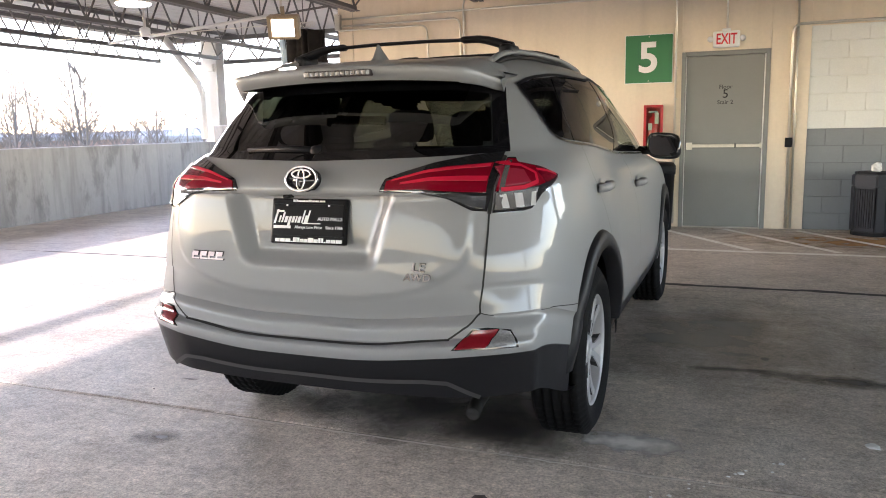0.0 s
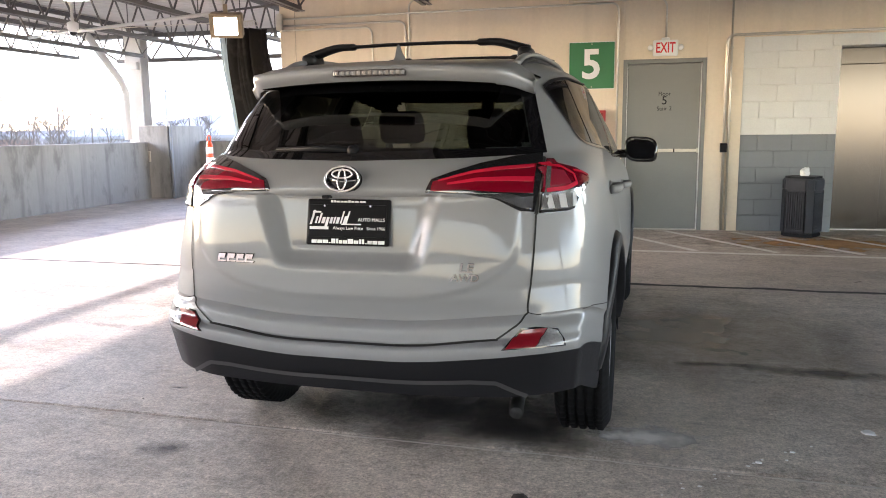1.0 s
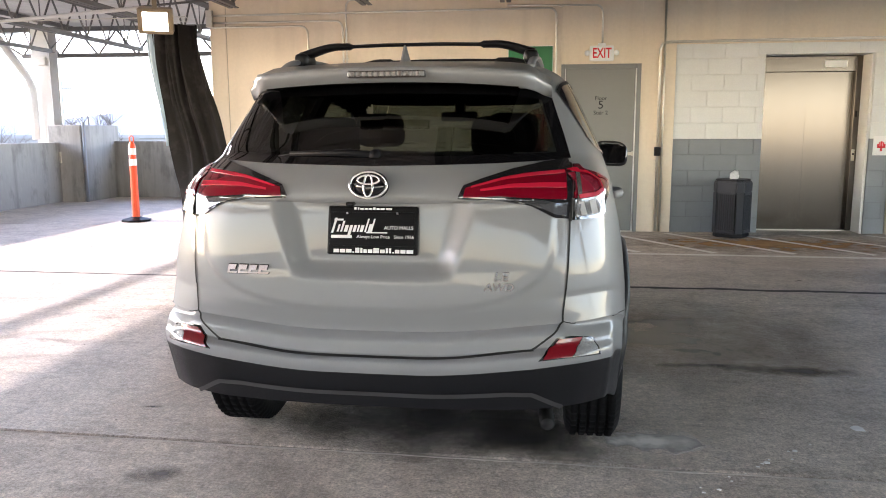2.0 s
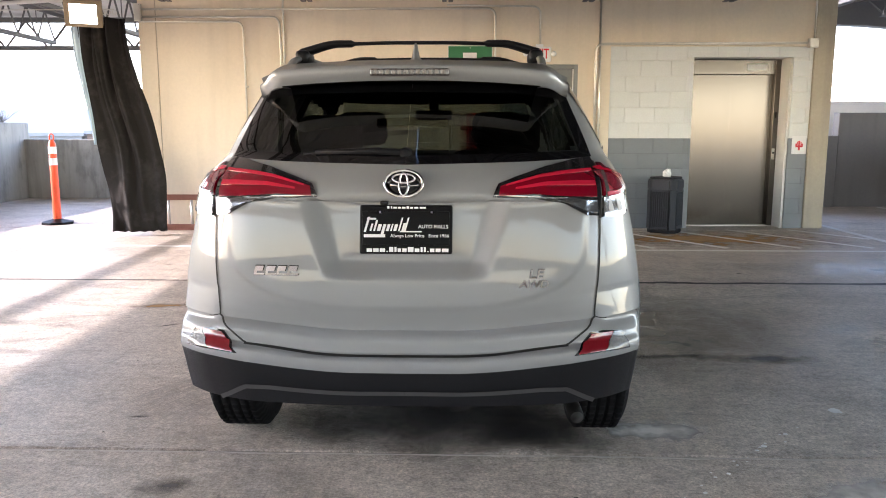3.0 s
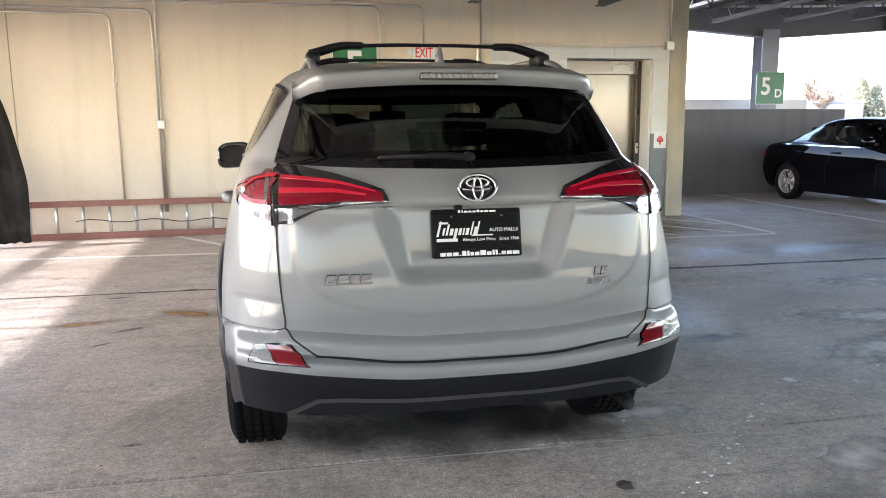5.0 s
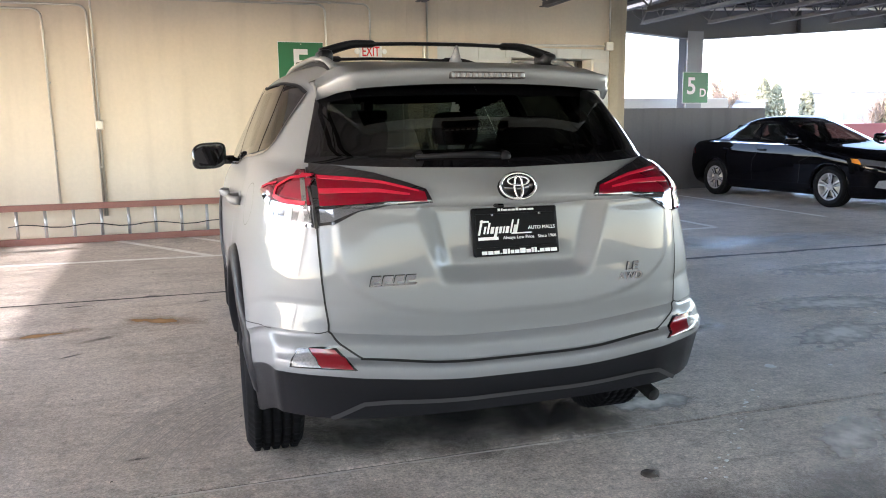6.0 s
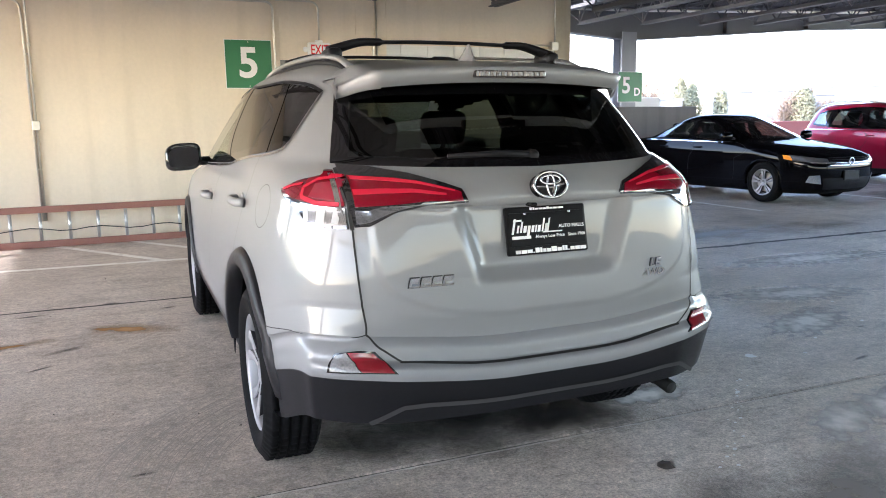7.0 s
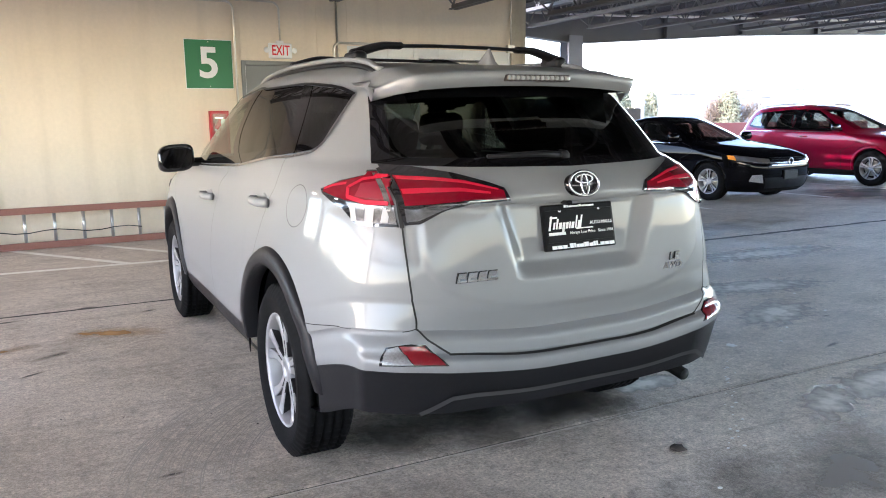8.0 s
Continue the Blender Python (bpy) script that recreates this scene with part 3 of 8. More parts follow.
def joist(x, y0, y1, zt, depth, material, mesh_cache={}):
    """Open-web steel joist along y: double chords, zigzag rods."""
    key = (round(y1 - y0, 2), depth, material.name)
    if key not in mesh_cache:
        L = y1 - y0
        def chord(z, h, w, a, b):
            g = []
            for s in (-1, 1):
                bm = bmesh.new()
                box_bm(min(s * 0.012, s * w), max(s * 0.012, s * w), a, b, z - 0.006, z + 0.006, bm=bm)
                box_bm(min(s * 0.012, s * 0.022), max(s * 0.012, s * 0.022), a, b, z - h if z > -0.1 else z, z if z > -0.1 else z + h, bm=bm)
                bm.verts.index_update()
                g.append(([v.co.copy() for v in bm.verts], [[v.index for v in f.verts] for f in bm.faces]))
                bm.free()
            return joined(g)
        end = 0.75
        top = chord(-0.01, 0.06, 0.065, 0, L)
        bot = chord(-depth, 0.06, 0.065, end, L - end)
        n = max(2, round((L - 2 * end) / 0.62))
        st = (L - 2 * end) / n
        rods = [tube_geo([(0, 0.08, -0.04), (0, end + 0.06, -depth + 0.03)], 0.013, 5), tube_geo([(0, L - 0.08, -0.04), (0, L - end - 0.06, -depth + 0.03)], 0.013, 5)]
        for i in range(n):
            a = end + i * st
            rods.append(tube_geo([(0, a, -depth + 0.03), (0, a + st / 2, -0.04)], 0.016, 5))
            rods.append(tube_geo([(0, a + st / 2, -0.04), (0, a + st, -depth + 0.03)], 0.016, 5))
            if i % 2 == 0:
                rods.append(tube_geo([(0, a + st, -depth + 0.03), (0, a + st, -0.04)], 0.009, 5))
        mesh_cache[key] = [mesh_of(nm, *g) for nm, g in [("top_chord", top), ("bottom_chord", bot)] + [("web_bar", r) for r in rods]]
        for me in mesh_cache[key]:
            me.materials.append(material)
    th = thing("roof_joist", pose(x, y0, zt), "grey steel open-web roof joist", "roof joist", "roof joists")
    for me in mesh_cache[key]:
        obj(me.name.split(".")[0], me, None, th)
    return th


for x in (-10.2, -8.7, -6.85, -4.88):
    joist(x, -1.2, 12.6, 3.45, 0.58, JOIST_PAINT)
    joist(x, -15.0, -1.25, 3.45, 0.58, JOIST_PAINT)
for x in (-3.2, -1.5, 0.2, 1.9, 3.6, 5.2):
    joist(x, -1.2, 7.94, 3.45, 0.58, JOIST_PAINT)
    joist(x, -15.0, -1.25, 3.45, 0.58, JOIST_PAINT)
for i in range(9):
    x = 6.3 + 1.6 * i
    joist(x, -1.2, 12.2, deck_z(x) - 0.005, 0.5, BEAM_PAINT)
    joist(x, -15.0, -1.25, deck_z(x) - 0.005, 0.5, BEAM_PAINT)


def truss_girder(name, a, b, depth, material):
    """Joist girder from a to b (top line): chords and diagonal angles."""
    a, b = Vector(a), Vector(b)
    L = (b - a).length
    th = thing(name, Matrix.Translation(a) @ (b - a).to_track_quat("X", "Z").to_matrix().to_4x4(), "grey steel truss girder under the roof", "truss girder", "truss girders")
    part("top_chord", box_bm(0, L, -0.06, 0.06, -0.08, 0.0, 0.006), material, th)
    part("bottom_chord", box_bm(0.8, L - 0.8, -0.06, 0.06, -depth - 0.04, -depth + 0.04, 0.006), material, th)
    n = max(2, round((L - 1.6) / 0.85))
    st = (L - 1.6) / n
    g = []
    for i in range(n):
        x = 0.8 + i * st
        g += [tube_geo([(x, 0, -depth), (x + st / 2, 0, -0.06)], 0.022, 4), tube_geo([(x + st / 2, 0, -0.06), (x + st, 0, -depth)], 0.022, 4)]
    g += [tube_geo([(0, 0, -0.06), (0.82, 0, -depth)], 0.022, 4), tube_geo([(L, 0, -0.06), (L - 0.82, 0, -depth)], 0.022, 4)]
    for r in g:
        obj("web_bar", mesh_of("web_bar", *r), material, th)
    return th


truss_girder("girder", (-10.4, 12.3, 3.40), (-4.0, 12.3, 3.40), 0.55, JOIST_PAINT)
truss_girder("girder", (-10.4, -1.22, 3.40), (26, -1.22, 3.40), 0.55, JOIST_PAINT)

# steel columns
def column(name, x, y, z0, z1, w, d, material, label):
    th = thing(name, pose(x, y, 0), label, "column", kind="structure")
    box("flange", -w / 2, w / 2, -d / 2, -d / 2 + 0.02, z0, z1, material, th, 0.002)
    box("flange", -w / 2, w / 2, d / 2 - 0.02, d / 2, z0, z1, material, th, 0.002)
    box("web_plate", -0.012, 0.012, -d / 2 + 0.021, d / 2 - 0.021, z0, z1, material, th)
    return th


COLUMN_GREY = surface("column_grey_paint", (0.27, 0.28, 0.30), 0.5, blotch=(1.5, 0.08), grain=(25, 0.04), bump=(60, 0.04))
col_w = column("column_west", -8.95, 12.0, -0.3, 3.35, 0.36, 0.30, COLUMN_PAINT, "pale painted steel column beside the parapet")
tube("brace", [(-0.10, -0.30, 1.2), (-0.10, -0.30, 2.15), (-0.10, -0.42, 2.38), (-0.12, -1.35, 3.2)], 0.075, COLUMN_PAINT, col_w, 10)
box("outlet_box", 0.35, 0.49, -0.475, -0.445, 0.75, 0.97, STEEL_GALV, col_w, 0.01)
tube("drain_pipe", [(0.94, -0.40, -0.01), (0.94, -0.40, 1.54)], 0.03, COLUMN_GREY, col_w, 10)
box("junction_box", -0.02, 0.14, -0.21, -0.16, 2.62, 2.78, COLUMN_PAINT, col_w, 0.01)
column("column_south", -8.95, -1.2, -0.3, 3.35, 0.36, 0.30, COLUMN_PAINT, "pale painted steel column")
column("column_mid", 12.5, -1.2, 0, 3.9, 0.36, 0.30, COLUMN_PAINT, "pale painted steel column")
col_e = column("column_east", 9.72, 12.32, 0, 3.3, 0.40, 0.34, COLUMN_GREY, "grey painted steel column")

# tapered rafter over the east column
def rafter(name, pts_bottom, pts_top, y, t, label):
    outline = pts_bottom + pts_top[::-1]
    th = thing(name, pose(0, 0, 0), label, "beam", kind="structure")
    vs, fs = prism_geo(outline, y - 0.012, y + 0.012)
    obj("web_plate", mesh_of("web_plate", vs, fs), BEAM_PAINT, th)
    for nm, run in (("bottom_flange", pts_bottom), ("top_flange", pts_top)):
        bm = bmesh.new()
        prev = None
        for x, z in run:
            cur = [bm.verts.new((x, y + s * t / 2, z + q)) for s in (-1, 1) for q in (-0.012, 0.012)]
            if prev:
                for i, j in ((0, 1), (1, 3), (3, 2), (2, 0)):
                    bm.faces.new((prev[i], prev[j], cur[j], cur[i]))
            prev = cur
        bmesh.ops.recalc_face_normals(bm, faces=bm.faces[:])
        part(nm, bm, BEAM_PAINT, th)
    for x in (7.2, 12.6, 15.3, 18.4):
        zb, zt = np.interp(x, *zip(*pts_bottom)), np.interp(x, *zip(*pts_top))
        box("stiffener", x - 0.006, x + 0.006, y - t / 2, y - 0.014, zb + 0.014, zt - 0.014, BEAM_PAINT, th)
    return th


rafter("rafter_east", [(5.3, 3.36), (8.05, 3.27), (9.45, 3.165), (10.15, 3.165), (15.3, 3.55), (26, 4.05)],
       [(x, deck_z(x + 0.07) - 0.016) for x in (5.3, 8.05, 9.45, 10.15, 15.3, 26)], 12.32, 0.26, "dark grey tapered steel roof beam")

# ---- fixtures on the wall ----
def conduit(pts, r=0.014, label="thin galvanised conduit pipe clipped to the wall", clips=()):
    th = thing("conduit", pose(0, 0, 0), label, "pipe", "wall conduits")
    vs, fs = tube_geo(bent(pts, 0.11, 7), r, 10)
    obj("pipe", mesh_of("pipe", vs, fs, True), STEEL_GALV, th)
    for x, z in clips:
        box("clip", x - 0.022, x + 0.022, WALL_Y - 0.034, WALL_Y - 0.001, z - 0.012, z + 0.012, STEEL_GALV, th, 0.004)
    return th


CY = WALL_Y - 0.022
conduit([(-3.84, CY, 2.735), (-2.475, CY, 2.735), (-2.445, CY, 0.47)], .013, clips=((-3.2, 2.735), (-2.455, 1.9), (-2.447, 1.1)))
conduit([(-3.84, CY, 2.795), (-1.995, CY, 2.795), (-1.965, CY, 0.30)], .014, clips=((-2.75, 2.795), (-1.98, 2.2), (-1.968, 0.9)))
conduit([(-1.60, CY, 3.06), (-1.945, CY, 3.06), (-1.940, CY, 0.30)], .013, clips=((-1.943, 2.3),))
conduit([(-3.84, CY, 2.89), (0.835, CY, 2.905), (0.845, CY, 0.05)], .014, clips=((-3.0, 2.892), (-1.2, 2.898), (0.84, 2.0), (0.843, 1.1), (0.843, 1.62)))
conduit([(0.20, CY, 2.945), (1.425, CY, 2.93), (1.43, CY, 2.45)], .013, clips=((0.9, 2.93),))
conduit([(2.215, CY, 3.43), (2.235, CY, 0.012)], .014, clips=((2.22, 2.3), (2.228, 1.4), (2.234, 0.22)))
conduit([(4.96, CY, 2.468), (2.165, CY, 2.452), (2.180, CY, 0.012)], .018, clips=((2.172, 1.7), (2.178, 0.22), (3.4, 2.459)))
conduit([(5.045, CY, 3.6), (5.045, CY, 2.52)], .013)


def wall_box(name, x0, x1, z0, z1, d, material, label, category="junction box"):
    th = thing(name, pose(0, 0, 0), label, category)
    box("body", x0, x1, WALL_Y - d, WALL_Y - 0.001, z0, z1, material, th, 0.006)
    box("cover", x0 + 0.008, x1 - 0.008, WALL_Y - d - 0.005, WALL_Y - d - 0.0005, z0 + 0.008, z1 - 0.008, material, th, 0.002)
    for sx, sz in ((x0 + 0.016, z0 + 0.016), (x1 - 0.016, z1 - 0.016)):
        box("screw", sx - 0.003, sx + 0.003, WALL_Y - d - 0.007, WALL_Y - d - 0.0052, sz - 0.003, sz + 0.003, BLACK_PLASTIC, th)
    return th


wall_box("junction_box", -1.985, -1.905, 1.345, 1.455, 0.055, STEEL_GALV, "small grey metal junction box on the conduits")
wall_box("junction_box", 4.965, 5.085, 2.405, 2.525, 0.07, STEEL_GALV, "square grey metal junction box on the wall")
wall_box("switch_box", 2.132, 2.212, 1.005, 1.12, 0.06, BLACK_PLASTIC, "small black switch box on the conduit", "switch")
wall_box("junction_box", -3.88, -3.79, 2.74, 2.96, 0.06, STEEL_GALV, "grey metal pull box at the wall's end")

sg = thing("level_sign", pose(0.5075, WALL_Y - 0.010, 2.13), "green square level sign with a white numeral five", "sign")
part("border", box_bm(-0.295, 0.295, -0.002, 0.006, -0.302, 0.302, 0.0), SIGN_WHITE, sg)
part("panel", box_bm(-0.287, 0.287, -0.007, 0.002, -0.294, 0.294, 0.0), SIGN_GREEN, sg)
words("numeral", "5", 0.52, pose(-0.005, -0.0075, 0.0, 90, 0, 0), SIGN_WHITE, sg, 0.0008, bold=0.012)
for z in (-0.272, 0.272):
    part("screw", box_bm(-0.006, 0.006, -0.010, -0.006, z - 0.006, z + 0.006, 0.002), STEEL_GALV, sg)

EXIT_RED = plain("exit_red", (0.72, 0.02, 0.03), 0.5)
ex = thing("exit_sign", pose(1.423, WALL_Y - 0.002, 2.320), "white exit sign with red letters and two lamp heads", "exit sign")
part("housing", box_bm(-0.155, 0.155, -0.055, 0.0, -0.098, 0.098, 0.018), SIGN_WHITE, ex)
part("canopy", box_bm(-0.05, 0.05, -0.04, 0.0, 0.096, 0.13, 0.01), SIGN_WHITE, ex)
words("letters", "EXIT", 0.178, pose(0, -0.0555, -0.002, 90, 0, 0), EXIT_RED, ex, 0.0008, stretch=0.66, bold=0.003)
for s in (1, -1):
    v, f = lathe_geo([(0, -0.045), (0.03, -0.045), (0.036, -0.03), (0.028, 0.0), (0.012, 0.01)], 20, "y")
    obj("lamp_head", mesh_of("lamp_head", [(x + s * 0.185, y - 0.02, z + 0.005) for x, y, z in v], f, True), SIGN_WHITE, ex)

EXT_RED = plain("extinguisher_red", (0.62, 0.02, 0.025), 0.3, coat=0.6)
fe = thing("extinguisher_cabinet", pose(0.582, WALL_Y, 1.355) @ Matrix.Diagonal((1, 0.5, 1, 1)), "red fire extinguisher cabinet with a clear front", "extinguisher cabinet")
for nm, a in (("side", (-0.118, -0.100, -0.14, 0.0, -0.42, 0.20)), ("side", (0.100, 0.118, -0.14, 0.0, -0.42, 0.20)), ("top", (-0.0995, 0.0995, -0.14, 0.0, 0.182, 0.20)),
              ("bottom", (-0.0995, 0.0995, -0.14, 0.0, -0.42, -0.402)), ("back", (-0.0995, 0.0995, -0.012, -0.001, -0.4015, 0.1815)),
              ("door_rail", (-0.118, -0.085, -0.156, -0.141, -0.42, 0.20)), ("door_rail", (0.085, 0.118, -0.156, -0.141, -0.42, 0.20)), ("door_rail", (-0.0845, 0.0845, -0.156, -0.141, 0.165, 0.20)),
              ("door_rail", (-0.0845, 0.0845, -0.156, -0.141, -0.42, -0.385))):
    part(nm, box_bm(*a, 0.003), RED_PAINT, fe)
v, f = lathe_geo([(0, -0.39), (0.060, -0.388), (0.066, -0.37), (0.066, -0.02), (0.050, 0.03), (0.018, 0.06), (0.016, 0.10), (0, 0.10)], 24, "z")
obj("cylinder", mesh_of("cylinder", [(x, y - 0.075, z) for x, y, z in v], f, True), EXT_RED, fe)
part("handle", box_bm(-0.05, 0.055, -0.09, -0.06, 0.10, 0.125, 0.006), CHROME, fe)
part("tag", box_bm(-0.058, 0.012, -0.1395, -0.1375, -0.115, -0.030), PAPER, fe)
part("tag", box_bm(0.018, 0.066, -0.1395, -0.1375, -0.035, 0.100), PAPER, fe)
pn = obj("front_pane", mesh_of("front_pane", [(-0.0845, -0.148, -0.3845), (0.0845, -0.148, -0.3845), (0.0845, -0.148, 0.1645), (-0.0845, -0.148, 0.1645)], [(0, 1, 2, 3)]), GLASS_LIGHT, fe)
pn.visible_shadow = False

rs = thing("lift_notice", pose(4.955, BY - 0.0045, 1.133), "small white notice with a red hand-shaped symbol", "sign")
part("panel", box_bm(-0.098, 0.098, -0.004, 0.0, -0.122, 0.122, 0.0015), PAPER, rs)
for x0, x1, z0, z1 in ((-0.012, 0.012, -0.07, 0.055), (-0.05, 0.05, -0.03, -0.004), (-0.05, -0.03, -0.03, 0.02), (0.03, 0.05, -0.03, 0.02), (-0.03, -0.018, 0.0, 0.045), (0.018, 0.03, 0.0, 0.045)):
    part("symbol_bar", box_bm(x0, x1, -0.0056, -0.0042, z0, z1), EXIT_RED, rs)

# ---- bins ----
bn = thing("litter_bin", pose(3.07, 7.60, 0, 0, 0, -36) @ Matrix.Scale(0.94, 4), "dark grey slatted litter bin with crumpled white paper on top", "bin")
def cut_square(w, c, z0, z1, bevel):
    """Upright block on a square plan with its corners cut off."""
    ring = [(w - c, -w), (w, c - w), (w, w - c), (w - c, w), (c - w, w), (-w, w - c), (-w, c - w), (c - w, -w)]
    bm = bmesh.new()
    bm.faces.new([bm.verts.new((x, y, z0)) for x, y in ring])
    up = bmesh.ops.extrude_face_region(bm, geom=bm.faces[:])["geom"]
    bmesh.ops.translate(bm, vec=(0, 0, z1 - z0), verts=[v for v in up if isinstance(v, bmesh.types.BMVert)])
    bmesh.ops.recalc_face_normals(bm, faces=bm.faces[:])
    bmesh.ops.bevel(bm, geom=bm.edges[:], offset=bevel, segments=2, affect="EDGES")
    return bm


BIN_GREY = surface("bin_blue_grey_plastic", (0.022, 0.025, 0.031), 0.5, grain=(60, 0.1), bump=(200, 0.1), spec=0.25)
part("base", cut_square(0.20, 0.075, 0.0, 0.05, 0.006), BLACK_PLASTIC, bn)
part("body", cut_square(0.190, 0.070, 0.051, 0.645, 0.006), BLACK_PLASTIC, bn)
part("top_band", cut_square(0.215, 0.080, 0.60, 0.745, 0.016), BIN_GREY, bn)
part("lid", cut_square(0.19, 0.070, 0.746, 0.775, 0.008), BLACK_PLASTIC, bn)
for k in range(4):
    R_ = Matrix.Rotation(math.pi / 2 * k, 4, "Z")
    for i in range(8):
        x = -0.1015 + 0.029 * i
        bm = box_bm(x - 0.0095, x + 0.0095, -0.207, -0.191, 0.10, 0.57, 0.003)
        bm.transform(R_)
        part("slat", bm, BIN_GREY, bn)
    for z0, z1 in ((0.06, 0.098), (0.572, 0.60)):
        bm = box_bm(-0.118, 0.118, -0.208, -0.191, z0, z1, 0.003)
        bm.transform(R_)
        part("panel_rail", bm, BIN_GREY, bn)
    bm = box_bm(-0.048, 0.048, -0.246, -0.228, 0.06, 0.60, 0.004)
    bm.transform(R_ @ Matrix.Rotation(math.pi / 4, 4, "Z"))
    part("corner_panel", bm, BIN_GREY, bn)
bm = bmesh.new()
bmesh.ops.create_icosphere(bm, subdivisions=3, radius=0.075)
for v in bm.verts:
    v.co *= 1 + 0.35 * noise.noise(v.co * 22)
    v.co.z = v.co.z * 0.8 + 0.825
bmesh.ops.scale(bm, vec=(.75, .75, 1), verts=bm.verts)
paper = part("paper_wad", bm, PAPER, None, "", False, pose(3.09, 7.62, -0.055))
tagged(paper, "crumpled white paper lying on the bin", "paper")

rb = thing("trash_can", pose(0.66, 7.62, 0), "black plastic trash can standing by the wall", "bin")
v, f = lathe_geo([(0, 0.0), (0.175, 0.0), (0.185, 0.02), (0.215, 0.70), (0.225, 0.70), (0.225, 0.74), (0.20, 0.75)], 32)
obj("body", mesh_of("body", v, f, True), BLACK_PLASTIC, rb)
v, f = lathe_geo([(0.226, 0.742), (0.226, 0.80), (0.20, 0.84), (0.10, 0.85), (0.0, 0.85)], 32)
obj("lid", mesh_of("lid", v, f, True), BLACK_PLASTIC, rb)

# ---- ladder lying on its edge along the wall ----
ld = thing("ladder", pose(0, 0, 0), "red fibreglass ladder lying on its side against the wall", "ladder")
LADX0, LADX1, LADY = -3.66, 0.35, 7.80
for z in (0.045, 0.445):
    g = box_bm(LADX0, LADX1, LADY - 0.014, LADY + 0.014, z - 0.038, z + 0.038, 0.004)
    part("stile", g, LADDER_RED, ld, "faded red stile")
    part("stile_flange", box_bm(LADX0, LADX1, LADY - 0.034, LADY - 0.0142, z + (0.027 if z > 0.2 else -0.038), z + (0.038 if z > 0.2 else -0.027)), LADDER_RED, ld)
x = LADX0 + 0.14
while x < LADX1 - 0.05:
    v, f = tube_geo([(x, LADY - 0.012, 0.084), (x, LADY - 0.012, 0.407)], 0.018, 8)
    obj("rung", mesh_of("rung", v, f, True), ALU, ld)
    x += 0.305
for x in (LADX0 - 0.01, ):
    box("end_shoe", x - 0.05, x + 0.03, LADY - 0.03, LADY + 0.02, 0.0, 0.09, ALU, ld, 0.01)
    box("end_shoe", x - 0.05, x + 0.03, LADY - 0.03, LADY + 0.02, 0.40, 0.49, ALU, ld, 0.01)
CORD = plain("cord_black", (0.01, 0.01, 0.01), 0.7)
cpts = [(-3.0, 7.765, 0.23)] + [(-3.0 + 0.15 * i, 7.765 + 0.006 * math.sin(i * 2.1), 0.235 - 0.05 * i / 17 + 0.02 * math.sin(i * 1.3)) for i in range(1, 18)]
cord = tube("cord", cpts, 0.006, CORD, None, 6)
tagged(cord, "thin black cord threaded through the ladder's rungs", "cord")

# ---- gathered black mesh curtain ----
cv, cf = [], []
NU, NV = 90, 40
for j in range(NV + 1):
    h = j / NV
    z = 2.72 * (1 - h) + 0.02 * h
    c0 = -4.12 + (-4.10 + 4.12) * h
    left, right = -4.33 + 0.26 * smooth(0.15, 1.0, h), -3.86 + 0.45 * smooth(0.0, 0.80, h)
    for i in range(NU + 1):
        u = i / NU
        x = left + (right - left) * u
        uu = u + 0.10 * noise.noise((u * 2.3, h * 1.1, 9.0)) + 0.03 * noise.noise((u * 6, h * 2.5, 3.0))
        fold = math.sin(max(uu, 0.0) ** 1.5 * 2 * math.pi * 3.0 + 0.9 * math.sin(h * 3)) * (0.06 + 0.05 * noise.noise((u * 3, h * 1.5, 5.0)) - 0.03 * h)
        fold += 0.030 * math.sin(uu * 2 * math.pi * 8.0 + 2.0 * h) * (1 - h) ** 1.5 + 0.08 * noise.noise((u * 4, h * 3.0, 1.0)) * (0.4 + h)
        tri = 0.06 * smooth(0.75, 1.0, h) * noise.noise((u * 9, h * 9, 4.0))
        cv.append((x + 0.03 * noise.noise((u * 5, h * 4, 7)), 7.22 + 0.10 * h * (1 - u) * 0.5 + 0.42 * u * (1 - 0.6 * h) + fold + tri, z + (0.03 * noise.noise((u * 8, 2.0, 3.0)) + 0.025 if j == NV else 0)))
for j in range(NV):
    for i in range(NU):
        a = j * (NU + 1) + i
        cf.append((a, a + 1, a + NU + 2, a + NU + 1))
cur = thing("curtain", pose(0, 0, 0), "gathered black mesh curtain hanging to the floor", "curtain")
cl = obj("cloth", mesh_of("cloth", cv, cf, True), MESH_BLACK, cur)
cl.modifiers.new("thick", "SOLIDIFY").thickness = 0.004
fv, ff = [], []
for j in range(21):
    h = j / 20
    for i in range(9):
        u = i / 8
        fv.append((-4.31 + 0.12 * smooth(0.1, 1.0, h) - (0.10 - 0.07 * h) * (1 - u), 7.25 + 0.02 * math.sin(u * 9), 2.58 * (1 - h) + 1.15 * h))
for j in range(20):
    for i in range(8):
        a = j * 9 + i
        ff.append((a, a + 1, a + 10, a + 9))
fl = obj("film_edge", mesh_of("film_edge", fv, ff, True), FILM_BLUE, cur, None, "pale blue edge strip")
fl.modifiers.new("thick", "SOLIDIFY").thickness = 0.003
for i in range(7):
    x = -4.27 + i * 0.07
    v, f = tube_geo([(x + 0.022 * math.cos(a), 7.22, 2.745 + 0.03 * math.sin(a)) for a in [2 * math.pi * q / 14 for q in range(14)]], 0.004, 5, True)
    obj("ring", mesh_of("ring", v, f, True), STEEL_GALV, cur)
cable = tube("curtain_cable", [(-8.6, 7.22, 2.80), (-6.2, 7.22, 2.765), (-3.86, 7.22, 2.78)], 0.006, STEEL_GALV)
